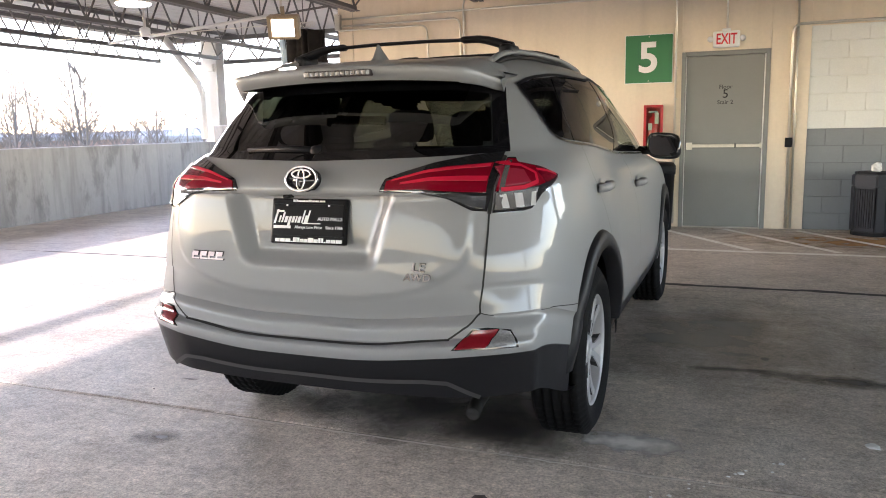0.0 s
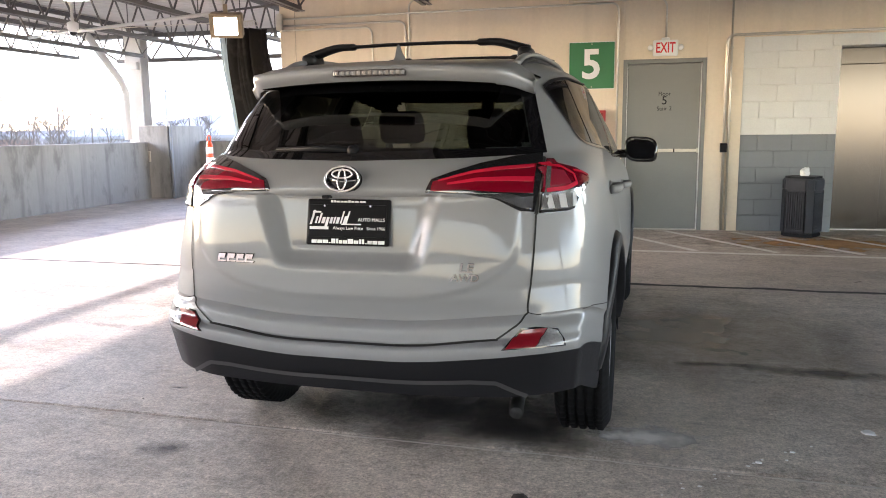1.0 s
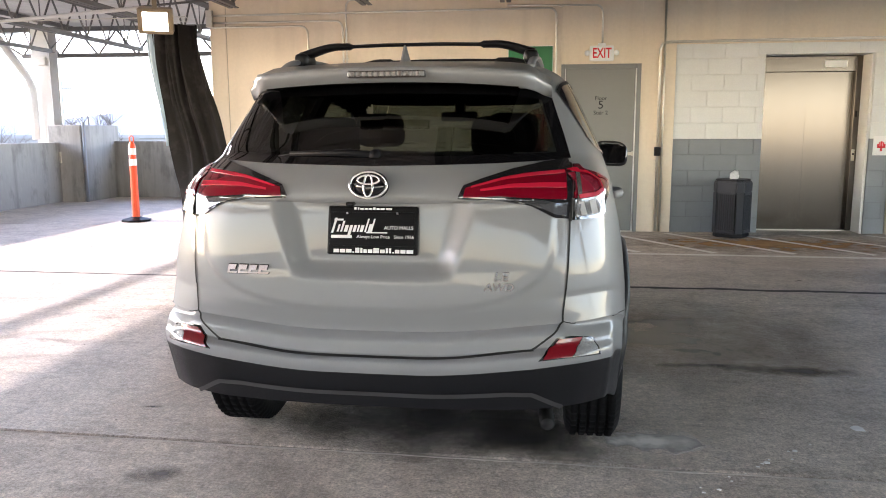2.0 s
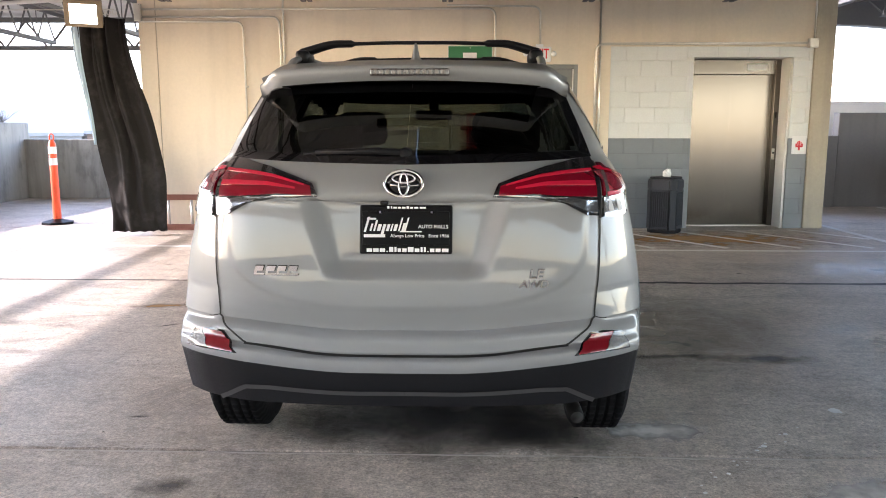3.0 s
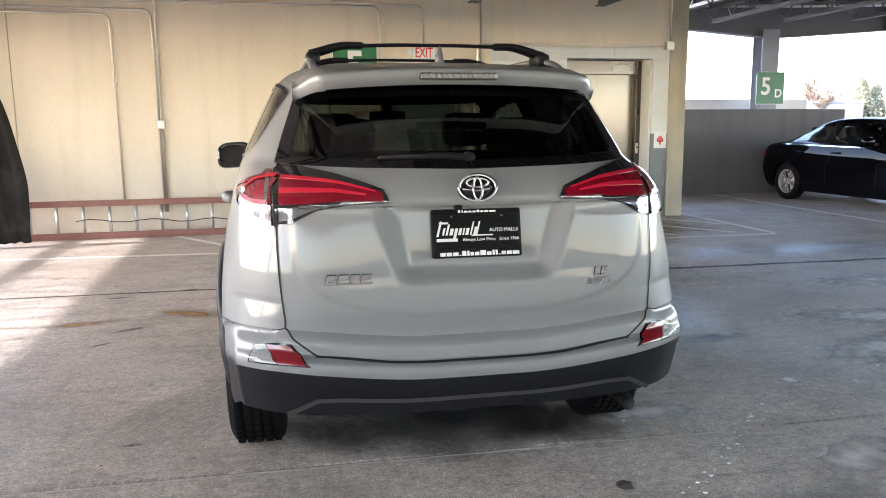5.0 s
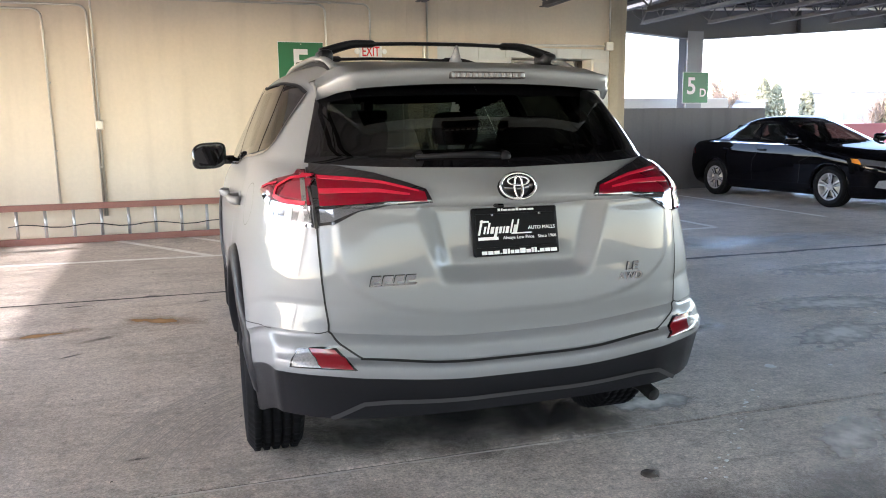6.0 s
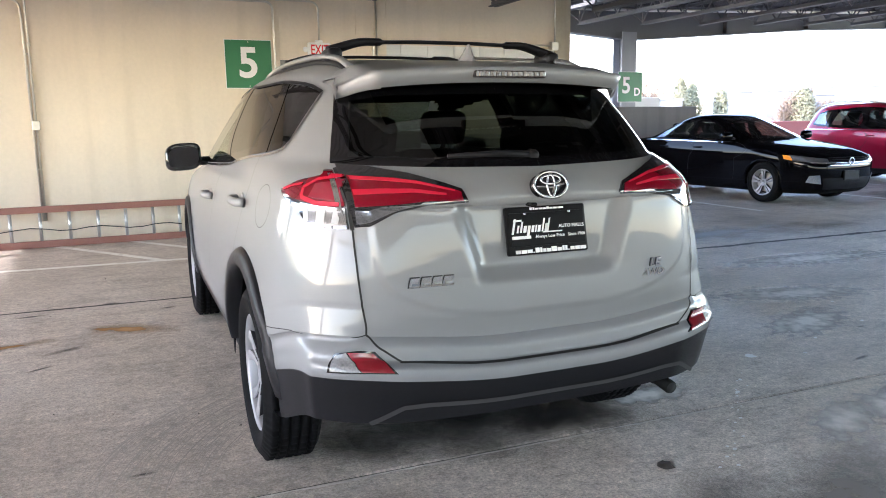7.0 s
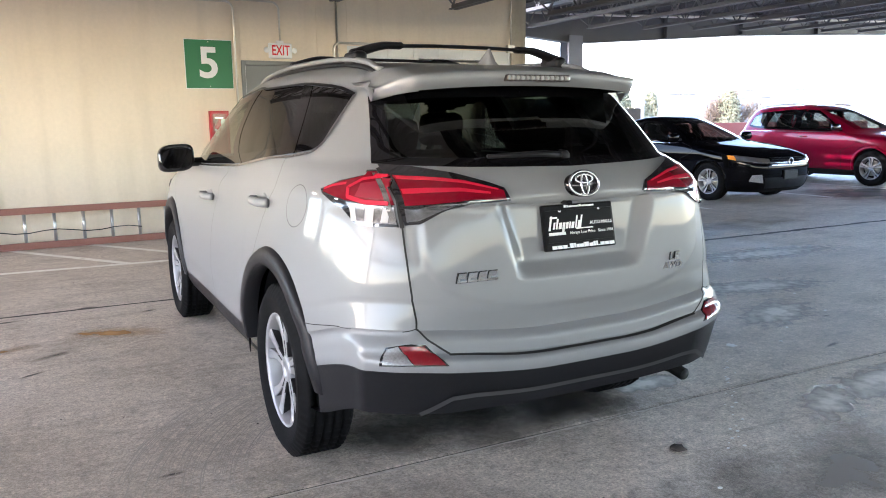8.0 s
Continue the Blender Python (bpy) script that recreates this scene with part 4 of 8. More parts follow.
tagged(cable, "thin steel cable carrying the curtain", "cable")

# ---- delineator post ----
dp = thing("delineator_post", pose(-5.40, 8.55, 0), "orange plastic delineator post with white bands on a black base", "traffic post")
v, f = lathe_geo([(0, 0), (0.22, 0), (0.22, 0.03), (0.10, 0.06), (0.07, 0.07), (0, 0.07)], 8)
obj("base", mesh_of("base", v, f), BLACK_PLASTIC, dp)
v, f = lathe_geo([(0.055, 0.071), (0.052, 0.80), (0.050, 1.14), (0.03, 1.18), (0.026, 1.20), (0, 1.20)], 24)
obj("tube", mesh_of("tube", v, f, True), ORANGE, dp)
for z in (0.84, 1.0):
    v, f = lathe_geo([(0.0535, z), (0.0528, z + 0.10)], 24)
    obj("band", mesh_of("band", v, f, True), SIGN_WHITE, dp)
v, f = tube_geo([(-0.028, 0, 1.19), (-0.03, 0, 1.26), (0, 0, 1.285), (0.03, 0, 1.26), (0.028, 0, 1.19)], 0.010, 8)
obj("grip", mesh_of("grip", v, f, True), ORANGE, dp)

# ---- roof fittings: flood lamp, round lamp, camera dome, pipes ----
fd_ = thing("flood_lamp", look((-3.95, 6.60, 2.64), (-2.2, 2.0, 1.2)) @ Matrix.Scale(0.85, 4), "bronze box flood lamp, lit, under the roof", "lamp")
part("housing", box_bm(-0.235, 0.235, -0.175, 0.175, -0.02, 0.20, 0.03), BRONZE, fd_)
for a in ((-0.23, 0.23, 0.125, 0.17), (-0.23, 0.23, -0.17, -0.125), (-0.23, -0.165, -0.1245, 0.1245), (0.165, 0.23, -0.1245, 0.1245)):
    part("door_frame", box_bm(*a, -0.045, -0.021, 0.004), BRONZE, fd_)
part("lens", box_bm(-0.1645, 0.1645, -0.1245, 0.1245, -0.033, -0.022), LAMP_GLOW, fd_)
part("yoke", box_bm(-0.03, 0.03, 0.14, 0.30, 0.05, 0.09, 0.006), BRONZE, fd_)
stem = tube("lamp_stem", [(-4.02, 6.68, 2.84), (-4.02, 6.70, 3.45)], 0.018, STEEL_GALV, None, 8)
tagged(stem, "grey steel stem that carries the flood lamp", "lamp bracket")
rl = thing("round_lamp", pose(-4.70, 4.75, 2.72) @ Matrix.Scale(0.85, 4), "round white lamp hanging under the roof, lit", "lamp")
v, f = lathe_geo([(0, -0.02), (0.10, -0.018), (0.20, -0.005), (0.215, 0.012)], 36)
obj("diffuser", mesh_of("diffuser", v, f, True), LAMP_WHITE, rl)
v, f = lathe_geo([(0.216, 0.012), (0.22, 0.03), (0.20, 0.06), (0.09, 0.13), (0.06, 0.22), (0, 0.22)], 36)
obj("reflector", mesh_of("reflector", v, f, True), COLUMN_PAINT, rl)
v, f = tube_geo([(0, 0, 0.22), (0, 0, 0.72)], 0.012, 8)
obj("stem", mesh_of("stem", v, f, True), STEEL_GALV, rl)
cd = thing("camera_dome", pose(-6.65, 7.22, 2.74), "white security camera dome under the roof", "security camera")
v, f = lathe_geo([(0.0, -0.02), (0.055, 0.0), (0.075, 0.05), (0.078, 0.12), (0.05, 0.14), (0.02, 0.15), (0.02, 0.70)], 24)
obj("housing", mesh_of("housing", v, f, True), SIGN_WHITE, cd)
v, f = lathe_geo([(0.0, -0.05), (0.03, -0.042), (0.05, -0.012), (0.05, 0.0)], 24)
obj("eye", mesh_of("eye", v, f, True), BLACK_GLOSS, cd)
p1 = tube("sprinkler_pipe", [(-8.4, 8.4, 2.86), (-6.0, 7.4, 2.83), (-4.15, 6.62, 2.80)], 0.024, COLUMN_PAINT, None, 10)
tagged(p1, "pale painted pipe slung below the joists", "pipe")
p2 = tube("roof_pipe", [(-8.6, 9.2, 3.02), (-3.6, 7.6, 3.05)], 0.016, JOIST_PAINT, None, 8)
tagged(p2, "thin grey pipe slung under the roof", "pipe")
p3 = tube("roof_pipe", [(5.2, 12.02, 3.66), (9.8, 12.02, 3.75), (25, 12.02, 4.30)], 0.035, STEEL_GALV, None, 10)
tagged(p3, "grey pipe along the dark roof beam", "pipe")

# ---- hanging level sign at the east column ----
s5 = thing("bay_sign", pose(9.72, 12.10, 2.095), "green bay sign with a white numeral and letter on a column", "sign")
part("border", box_bm(-0.335, 0.335, -0.002, 0.006, -0.335, 0.335), SIGN_WHITE, s5)
part("panel", box_bm(-0.325, 0.325, -0.006, 0.002, -0.325, 0.325), SIGN_GREEN, s5)
words("numeral", "5", 0.50, pose(-0.11, -0.0065, 0.02, 90, 0, 0), SIGN_WHITE, s5, 0.0008, bold=0.010)
words("letter", "D", 0.24, pose(0.19, -0.0065, -0.115, 90, 0, 0), SIGN_WHITE, s5, 0.0008, bold=0.006)
part("bracket", box_bm(-0.03, 0.03, 0.006, 0.055, -0.2, 0.2, 0.004), STEEL_GALV, s5)

# ---- floor paint ----
on_floor("bay_line", [(-4.3, 6.44), (-2.3, 6.29), (0.9, 6.05), (3.0, 5.98), (5.45, 5.88)], 0.10, LINE_WHITE, "worn white painted line on the floor", "floor marking")
on_floor("bay_line", [(5.50, 8.6), (5.47, 5.94)], 0.10, LINE_WHITE, "worn white painted line on the floor", "floor marking")
for k in range(9):
    x0 = -1.85 + 0.83 * k
    x1 = min(x0 + 1.08, 5.40)
    f_ = (x1 - x0) / 1.08
    on_floor("hatch_line", [(x0, 7.80), (x1, 7.80 - 1.66 * f_)], 0.09, LINE_WHITE, "worn white diagonal hatch line on the floor", "floor marking", z=0.0035)
for x in (7.72, 10.75, 13.0):
    on_floor("stall_line", [(x + 0.05, 10.9), (x - 0.15, 6.2)], 0.10, LINE_WHITE, "worn white stall line on the floor", "floor marking")


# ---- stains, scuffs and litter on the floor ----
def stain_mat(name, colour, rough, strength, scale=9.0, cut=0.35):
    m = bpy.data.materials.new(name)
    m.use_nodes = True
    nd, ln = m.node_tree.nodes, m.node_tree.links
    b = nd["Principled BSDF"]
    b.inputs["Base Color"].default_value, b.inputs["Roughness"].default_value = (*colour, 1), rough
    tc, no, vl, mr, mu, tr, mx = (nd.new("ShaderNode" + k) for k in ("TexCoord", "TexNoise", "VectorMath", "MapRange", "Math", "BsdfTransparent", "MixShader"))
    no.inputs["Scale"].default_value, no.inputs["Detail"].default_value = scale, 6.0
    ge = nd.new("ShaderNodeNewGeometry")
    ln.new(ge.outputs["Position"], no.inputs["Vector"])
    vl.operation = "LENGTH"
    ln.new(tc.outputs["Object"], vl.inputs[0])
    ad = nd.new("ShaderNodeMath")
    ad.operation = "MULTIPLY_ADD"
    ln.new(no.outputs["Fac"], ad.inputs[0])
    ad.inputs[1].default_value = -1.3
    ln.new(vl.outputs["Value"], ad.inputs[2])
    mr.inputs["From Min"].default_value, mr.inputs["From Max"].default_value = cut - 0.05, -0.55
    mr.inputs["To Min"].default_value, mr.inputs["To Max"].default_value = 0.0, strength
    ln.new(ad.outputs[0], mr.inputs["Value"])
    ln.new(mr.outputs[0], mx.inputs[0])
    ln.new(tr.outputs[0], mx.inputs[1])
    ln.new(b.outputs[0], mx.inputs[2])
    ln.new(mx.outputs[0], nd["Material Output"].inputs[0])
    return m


STAIN_OIL = stain_mat("oil_stain", (0.035, 0.032, 0.030), 0.45, 0.85, 7.0)
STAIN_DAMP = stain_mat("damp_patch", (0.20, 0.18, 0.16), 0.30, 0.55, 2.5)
STAIN_RUST = stain_mat("rust_stain", (0.46, 0.25, 0.075), 0.7, 0.75, 6.0)
STAIN_PALE = stain_mat("pale_salt_bloom", (0.68, 0.66, 0.62), 0.6, 1.0, 13.0)
_unit = mesh_of("stain", [(-1, -1, 0), (1, -1, 0), (1, 1, 0), (-1, 1, 0)], [(0, 1, 2, 3)])


def stain(x, y, rx, ry, turn, material, z, label):
    me = _unit.copy()
    me.materials.append(material)
    ob = obj("stain", me, None, None, pose(x, y, z, 0, 0, turn) @ Matrix.Diagonal((rx, ry, 1, 1)))
    ob.visible_shadow = False
    return tagged(ob, label, "stain", kind="structure")


STAIN_WET = stain_mat("wet_patch", (0.05, 0.048, 0.05), 0.35, 0.95, 1.6, 0.2)
stain(11.75, 6.35, 2.0, 1.25, 12, STAIN_WET, 0.0023, "broad dark damp patch on the concrete floor")
stain(1.95, 1.90, 0.42, 0.11, -4, STAIN_OIL, 0.0022, "dark oily streak on the concrete floor")
stain(-0.92, 0.30, 0.15, 0.09, 10, STAIN_OIL, 0.0022, "small dark oil spot on the concrete floor")
stain(1.45, 1.95, 0.22, 0.05, 4, STAIN_OIL, 0.0024, "faint dark streak on the concrete floor")
stain(-1.25, 3.42, 0.40, 0.15, -25, STAIN_RUST, 0.0022, "rust-coloured stain on the concrete floor")
stain(-1.62, 3.05, 0.18, 0.05, 30, STAIN_OIL, 0.0022, "dark scuff on the concrete floor")
stain(-1.95, 3.3, 0.3, 0.10, 10, STAIN_RUST, 0.0024, "faint rust stain on the concrete floor")
stain(2.15, 0.22, 0.62, 0.20, 6, STAIN_PALE, 0.0022, "pale salty bloom on the concrete floor")
stain(1.62, 0.16, 0.34, 0.16, 30, STAIN_PALE, 0.0023, "pale salty bloom on the concrete floor")
stain(2.9, 1.45, 0.60, 0.26, 20, STAIN_PALE, 0.0024, "pale salty bloom on the concrete floor")
stain(3.5, 2.1, 0.80, 0.30, -12, STAIN_PALE, 0.0026, "pale salty bloom on the concrete floor")
stain(4.9, 3.1, 1.2, 0.35, -6, STAIN_PALE, 0.0027, "pale salty bloom on the concrete floor")
stain(1.05, 0.82, 0.30, 0.14, 0, STAIN_PALE, 0.0027, "pale salty bloom on the concrete floor")
stain(1.4, 2.6, 1.6, 1.2, 20, STAIN_DAMP, 0.0012, "damp brown patch on the concrete floor")
# broad darker patch of floor under the car's rear
stain(0.2, 1.2, 1.0, 0.9, 0, STAIN_DAMP, 0.0014, "darker patch of floor under the car")
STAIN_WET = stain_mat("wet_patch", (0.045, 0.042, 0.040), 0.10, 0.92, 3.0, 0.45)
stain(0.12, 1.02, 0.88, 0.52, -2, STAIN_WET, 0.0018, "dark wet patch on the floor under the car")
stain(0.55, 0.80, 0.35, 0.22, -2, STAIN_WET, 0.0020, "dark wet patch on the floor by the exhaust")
stain(0.9, -0.35, 0.9, 0.45, 0, STAIN_DAMP, 0.0014, "damp brown patch on the concrete floor")
stain(5.2, 4.8, 2.6, 0.6, -3, STAIN_DAMP, 0.0014, "damp brown patch on the concrete floor")
stain(3.4, 6.9, 2.4, 0.9, -3, STAIN_RUST, 0.0012, "brownish stain on the concrete floor")
for i, (x, y, rx, ry, a) in enumerate([(-2.4, 4.3, .10, .025, 5), (-1.9, 4.12, .14, .03, 8), (-1.35, 4.3, .10, .04, 0), (-.95, 3.95, .07, .03, 20), (-2.6, 5.1, .07, .02, 0), (-1.75, 2.7, .12, .02, 30),
                                      (3.1, 1.2, .05, .02, 0), (2.5, .75, .12, .02, 10), (3.6, 3.2, .05, .02, 0), (2.9, 4.6, .07, .02, 40), (-1.3, 1.0, .06, .02, 0), (-.4, -.35, .12, .05, 0), (.5, -.6, .08, .04, 30)]):
    stain(x, y, rx, ry, a, STAIN_OIL, 0.0026, "small dark scuff on the concrete floor")

# curved tyre scuffs beside the rear wheel, many fine lines
sv, sf_ = [], []
for k in range(52):
    lane = k / 51
    r = 1.62 - 0.52 * lane + random.uniform(-.012, .012)
    a0, a1 = radians(random.uniform(118, 128) + 6 * lane), radians(random.uniform(150, 168) + 6 * lane)
    n = 26
    w = random.choice((.002, .0025, .003, .003, .0045))
    for i in range(n + 1):
        a = a0 + (a1 - a0) * i / n
        wave = .006 * noise.noise((k * 3.1, a * 5.0, 1.0))
        for q in (-w / 2, w / 2):
            sv.append((0.02 + (r + q + wave) * math.cos(a), 0.56 + (r + q + wave) * math.sin(a), 0.0028))
    o = len(sv) - 2 * (n + 1)
    for i in range(n):
        if noise.noise((k * 1.7, i * 0.35, 4.0)) > -0.28:
            sf_.append((o + 2 * i, o + 2 * i + 1, o + 2 * i + 3, o + 2 * i + 2))
scuff = obj("tyre_scuffs", mesh_of("tyre_scuffs", sv, sf_), surface("scuff_rubber_film", (0.36, 0.33, 0.29), 0.6), None)
tagged(scuff, "curved rubber scuff lines left by tyres on the floor", "tyre marks", kind="stuff")

# pale chipped edges along the open joint
EDGE = surface("joint_chipped_edge", (0.50, 0.455, 0.40), 0.8, grain=(30, 0.25), blotch=(4, 0.2), bump=(120, 0.3))
ev, ef = [], []
NJ = 420
for i in range(NJ + 1):
    x = -6.0 + 14.0 * i / NJ
    yj = 0.59 + _t * x
    lo = 0.006 + 0.013 * max(0.0, noise.noise((x * 4.0, 0.0, 5.0)) + 0.25) + 0.009 * noise.noise((x * 37.0, 1.0, 5.0))
    ev += [(x, yj - 0.010, 0.0012), (x, yj - 0.010 - max(lo, 0.004), 0.0032), (x, yj - 0.012 - max(lo, 0.004) * 1.3, 0.0006)]
for i in range(NJ):
    for q in (0, 1):
        ef.append((3 * i + q, 3 * i + q + 1, 3 * i + q + 4, 3 * i + q + 3)[::-1])
tagged(obj("joint_edge", mesh_of("joint_edge", ev, ef), EDGE), "pale chipped concrete edge along the floor joint", "joint", kind="structure")

# dark worn sealant along the farther joint
SEALANT = surface("joint_sealant_black", (0.035, 0.032, 0.030), 0.75, grain=(30, 0.25), blotch=(4, 0.2), bump=(120, 0.4))
jv, jf = [], []
for i in range(NJ + 1):
    x = -6.0 + 18.0 * i / NJ
    yj = 4.23 + _t * x
    body = 0.012 + 0.026 * smooth(-0.2, 1.2, x)
    lo = max(0.003, body * (0.8 + 0.9 * noise.noise((x * 2.2, 3.0, 1.0)) + 0.5 * noise.noise((x * 11.0, 1.0, 7.0))))
    hi = max(0.003, body * (0.7 + 0.9 * noise.noise((x * 2.6, 8.0, 2.0)) + 0.5 * noise.noise((x * 13.0, 4.0, 7.0))))
    jv += [(x, yj - lo - 0.010, 0.0016), (x, yj + hi + 0.010, 0.0016)]
for i in range(NJ):
    jf.append((2 * i, 2 * i + 2, 2 * i + 3, 2 * i + 1))
tagged(obj("joint_sealant", mesh_of("joint_sealant", jv, jf), SEALANT), "dark worn sealant along the floor joint", "joint", kind="structure")

# crumbs and droppings
rv = []
for _ in range(80):
    x, y = random.uniform(-2.5, 5.0), random.uniform(-0.8, 5.5)
    rv.append((x, y, random.uniform(.002, .007), 0))
for t_ in range(22):
    rv.append((.80 + .042 * t_ + random.uniform(-.03, .03), .02 + .039 * t_ + random.uniform(-.03, .03), random.uniform(.004, .010), 1))
for x, y in ((3.54, 1.77), (3.24, 1.30), (2.31, .96), (2.62, 1.15), (1.62, .78), (1.47, .65), (.95, .15), (.85, .03), (.46, -.18)):
    rv.append((x, y, random.uniform(.009, .016), 1))
dark_g, pale_g = [], []
for x, y, r, c in rv:
    v, f = lathe_geo([(r, 0.0), (r * .8, r * .3), (0, r * .4)], 6)
    v = [(a + x + random.uniform(-.2, .2) * r, b * random.uniform(.5, 1) + y, h + .0005) for a, b, h in v]
    (pale_g if c else dark_g).append((v, f))
tagged(obj("grit", mesh_of("grit", *joined(dark_g)), BLACK_PLASTIC), "scattered dark grit on the concrete floor", "grit", kind="stuff")
tagged(obj("droppings", mesh_of("droppings", *joined(pale_g)), PAPER), "small white droppings on the concrete floor", "litter", kind="stuff")
bm = bmesh.new()
bmesh.ops.create_icosphere(bm, subdivisions=2, radius=0.032)
for v in bm.verts:
    v.co *= 1 + .5 * noise.noise(v.co * 60)
    v.co.z = abs(v.co.z) * .45
lf = part("leaf_scrap", bm, surface("dead_leaf", (0.045, 0.035, 0.028), 0.8), None, "", False, pose(0.59, 0.155, 0))
tagged(lf, "small dark crumpled leaf on the floor", "leaf")
bm = bmesh.new()
bmesh.ops.create_icosphere(bm, subdivisions=2, radius=0.055)
for v in bm.verts:
    v.co *= 1 + .5 * noise.noise(v.co * 30)
    v.co.z = abs(v.co.z) * .18
bmesh.ops.scale(bm, vec=(.55, .55, .55), verts=bm.verts)
sm_ = part("paper_scrap", bm, PAPER, None, "", False, pose(1.985, 1.062, 0))
tagged(sm_, "small flattened white paper scrap on the floor", "litter")

# ---- vehicles: a lofted shell, with panes, lamps and seams laid on it ----
def pchip(xs, ys, x):
    """Monotone cubic through the points."""
    xs, ys, x = np.asarray(xs, float), np.asarray(ys, float), np.asarray(x, float)
    h, d = np.diff(xs), np.diff(ys) / np.diff(xs)
    m = np.zeros_like(ys)
    m[0], m[-1] = d[0], d[-1]
    for i in range(1, len(xs) - 1):
        if d[i - 1] * d[i] > 0:
            w1, w2 = 2 * h[i] + h[i - 1], h[i] + 2 * h[i - 1]
            m[i] = (w1 + w2) / (w1 / d[i - 1] + w2 / d[i])
    k = np.clip(np.searchsorted(xs, x) - 1, 0, len(xs) - 2)
    t = (x - xs[k]) / h[k]
    return ((2 * t**3 - 3 * t**2 + 1) * ys[k] + (t**3 - 2 * t**2 + t) * h[k] * m[k] + (-2 * t**3 + 3 * t**2) * ys[k + 1] + (t**3 - t**2) * h[k] * m[k + 1])


class Shell:
    """A car body as rings of plan outlines: for each height its rear, half width and front. t runs from the tail's middle (0) to the nose's (1)."""

    def __init__(self, table, rear, front, warp=None, dent=None):
        self.tab = np.array(table, float)            # z, y of tail, half width, y of nose, rear plan's mix, front plan's mix
        self.rear, self.front = [np.array(r, float) for r in rear], [np.array(f, float) for f in front]
        self.warp, self.dent = warp, dent
        self.zf = np.linspace(self.tab[0, 0], self.tab[-1, 0], 900)
        self.cf = [pchip(self.tab[:, 0], self.tab[:, c], self.zf) for c in range(1, 6)]
        nr, nf = len(self.rear[0]), len(self.front[0])
        x, y = self.nodes(self.tab[len(self.tab) // 3, 0])
        s = np.r_[0, np.cumsum(np.hypot(np.diff(x), np.diff(y)))]
        self.t = s / s[-1]
        self.cache = {}

    def nodes(self, z):
        row = [float(np.interp(z, self.zf, c)) for c in self.cf]
        y0, w, y1, kr, kf = row
        def mixed(sets, k):
            i = int(min(max(k, 0), len(sets) - 1.001)) if len(sets) > 1 else 0
            f = k - i
            return sets[i] * (1 - f) + sets[min(i + 1, len(sets) - 1)] * f
        r, f = mixed(self.rear, kr), mixed(self.front, kf)
        x = np.r_[r[:, 0] * w, f[:, 0] * w]
        span = y1 - y0
        sc = min(1.0, span * 0.5 / max(r[-1, 1], f[0, 1]) * 0.96)
        y = np.r_[y0 + r[:, 1] * sc, y1 - f[:, 1] * sc]
        return x, y

    def ring(self, z):
        key = round(z, 5)
        if key not in self.cache:
            self.cache[key] = self.nodes(z)
        return self.cache[key]

    def at(self, t, z, raw=False):
        x, y = self.ring(z)
        px, py = float(pchip(self.t, x, t)), float(pchip(self.t, y, t))
        return self.finish(px, py, z)

    def finish(self, px, py, z):
        if self.dent:
            dx, dy = self.dent(px, py, z)
            px, py = px + dx, py + dy
        zz = z + (self.warp(px, py, z) if self.warp else 0.0)
        return Vector((px, py, zz))

    def t_x(self, xv, z):
        """t at which the tail reaches half width xv."""
        x, _ = self.ring(z)
        ts = np.linspace(0, self.t[len(self.rear[0]) - 1], 400)
        xs = pchip(self.t, x, ts)
        return float(np.interp(xv, xs, ts))

    def t_xf(self, xv, z):
        """t at which the nose reaches half width xv."""
        x, _ = self.ring(z)
        ts = np.linspace(self.t[len(self.rear[0])], 1, 400)
        xs = pchip(self.t, x, ts)
        return float(np.interp(-xv, -xs, ts))

    def t_y(self, yv, z):
        _, y = self.ring(z)
        ts = np.linspace(0, 1, 900)
        return float(np.interp(yv, np.maximum.accumulate(pchip(self.t, y, ts)), ts))

    def normal(self, t, z):
        e = 0.004
        a, b = self.at(max(t - e, 0.0), z), self.at(min(t + e, 1.0), z)
        lo, hi = self.tab[0, 0], self.tab[-1, 0]
        c, d = self.at(t, max(z - 0.006, lo)), self.at(t, min(z + 0.006, hi))
        n = (b - a).cross(d - c)
        return n.normalized() if n.length > 1e-9 else Vector((0, 0, 1))

    def place(self, p):
        """(kind, value, z) as (t, z): 'x' along the tail, 'y' along the side, 'f' along the nose."""
        k, v, z = p
        return ({"x": self.t_x, "y": self.t_y, "f": self.t_xf}[k](v, z), z)

    def patch(self, lower, upper, side, off=0.004, nu=16, nv=8, thick=0.0):
        """Geometry of a panel on the shell between two runs of places; side: 1 right, -1 left."""
        def run(ps):
            q = np.array([self.place(p) for p in ps])
            s = np.r_[0, np.cumsum(np.hypot(np.diff(q[:, 0]) * 6, np.diff(q[:, 1])))]
            s = s / s[-1]
            w = np.linspace(0, 1, nu + 1)
            return np.c_[np.interp(w, s, q[:, 0]), np.interp(w, s, q[:, 1])]
        a, b = run(lower), run(upper)
        vs, fs = [], []
        for j in range(nv + 1):
            f = j / nv
            for i in range(nu + 1):
                t, z = a[i] * (1 - f) + b[i] * f
                p = self.at(t, z) + self.normal(t, z) * off
                vs.append((p.x * side, p.y, p.z))
        for j in range(nv):
            for i in range(nu):
                q = (j * (nu + 1) + i, j * (nu + 1) + i + 1, (j + 1) * (nu + 1) + i + 1, (j + 1) * (nu + 1) + i)
                fs.append(q if side > 0 else q[::-1])
        return vs, fs

    def across(self, lower, upper, off=0.004, nu=24, nv=12):
        """A panel over the tail's or nose's whole width: runs given for the right half are mirrored."""
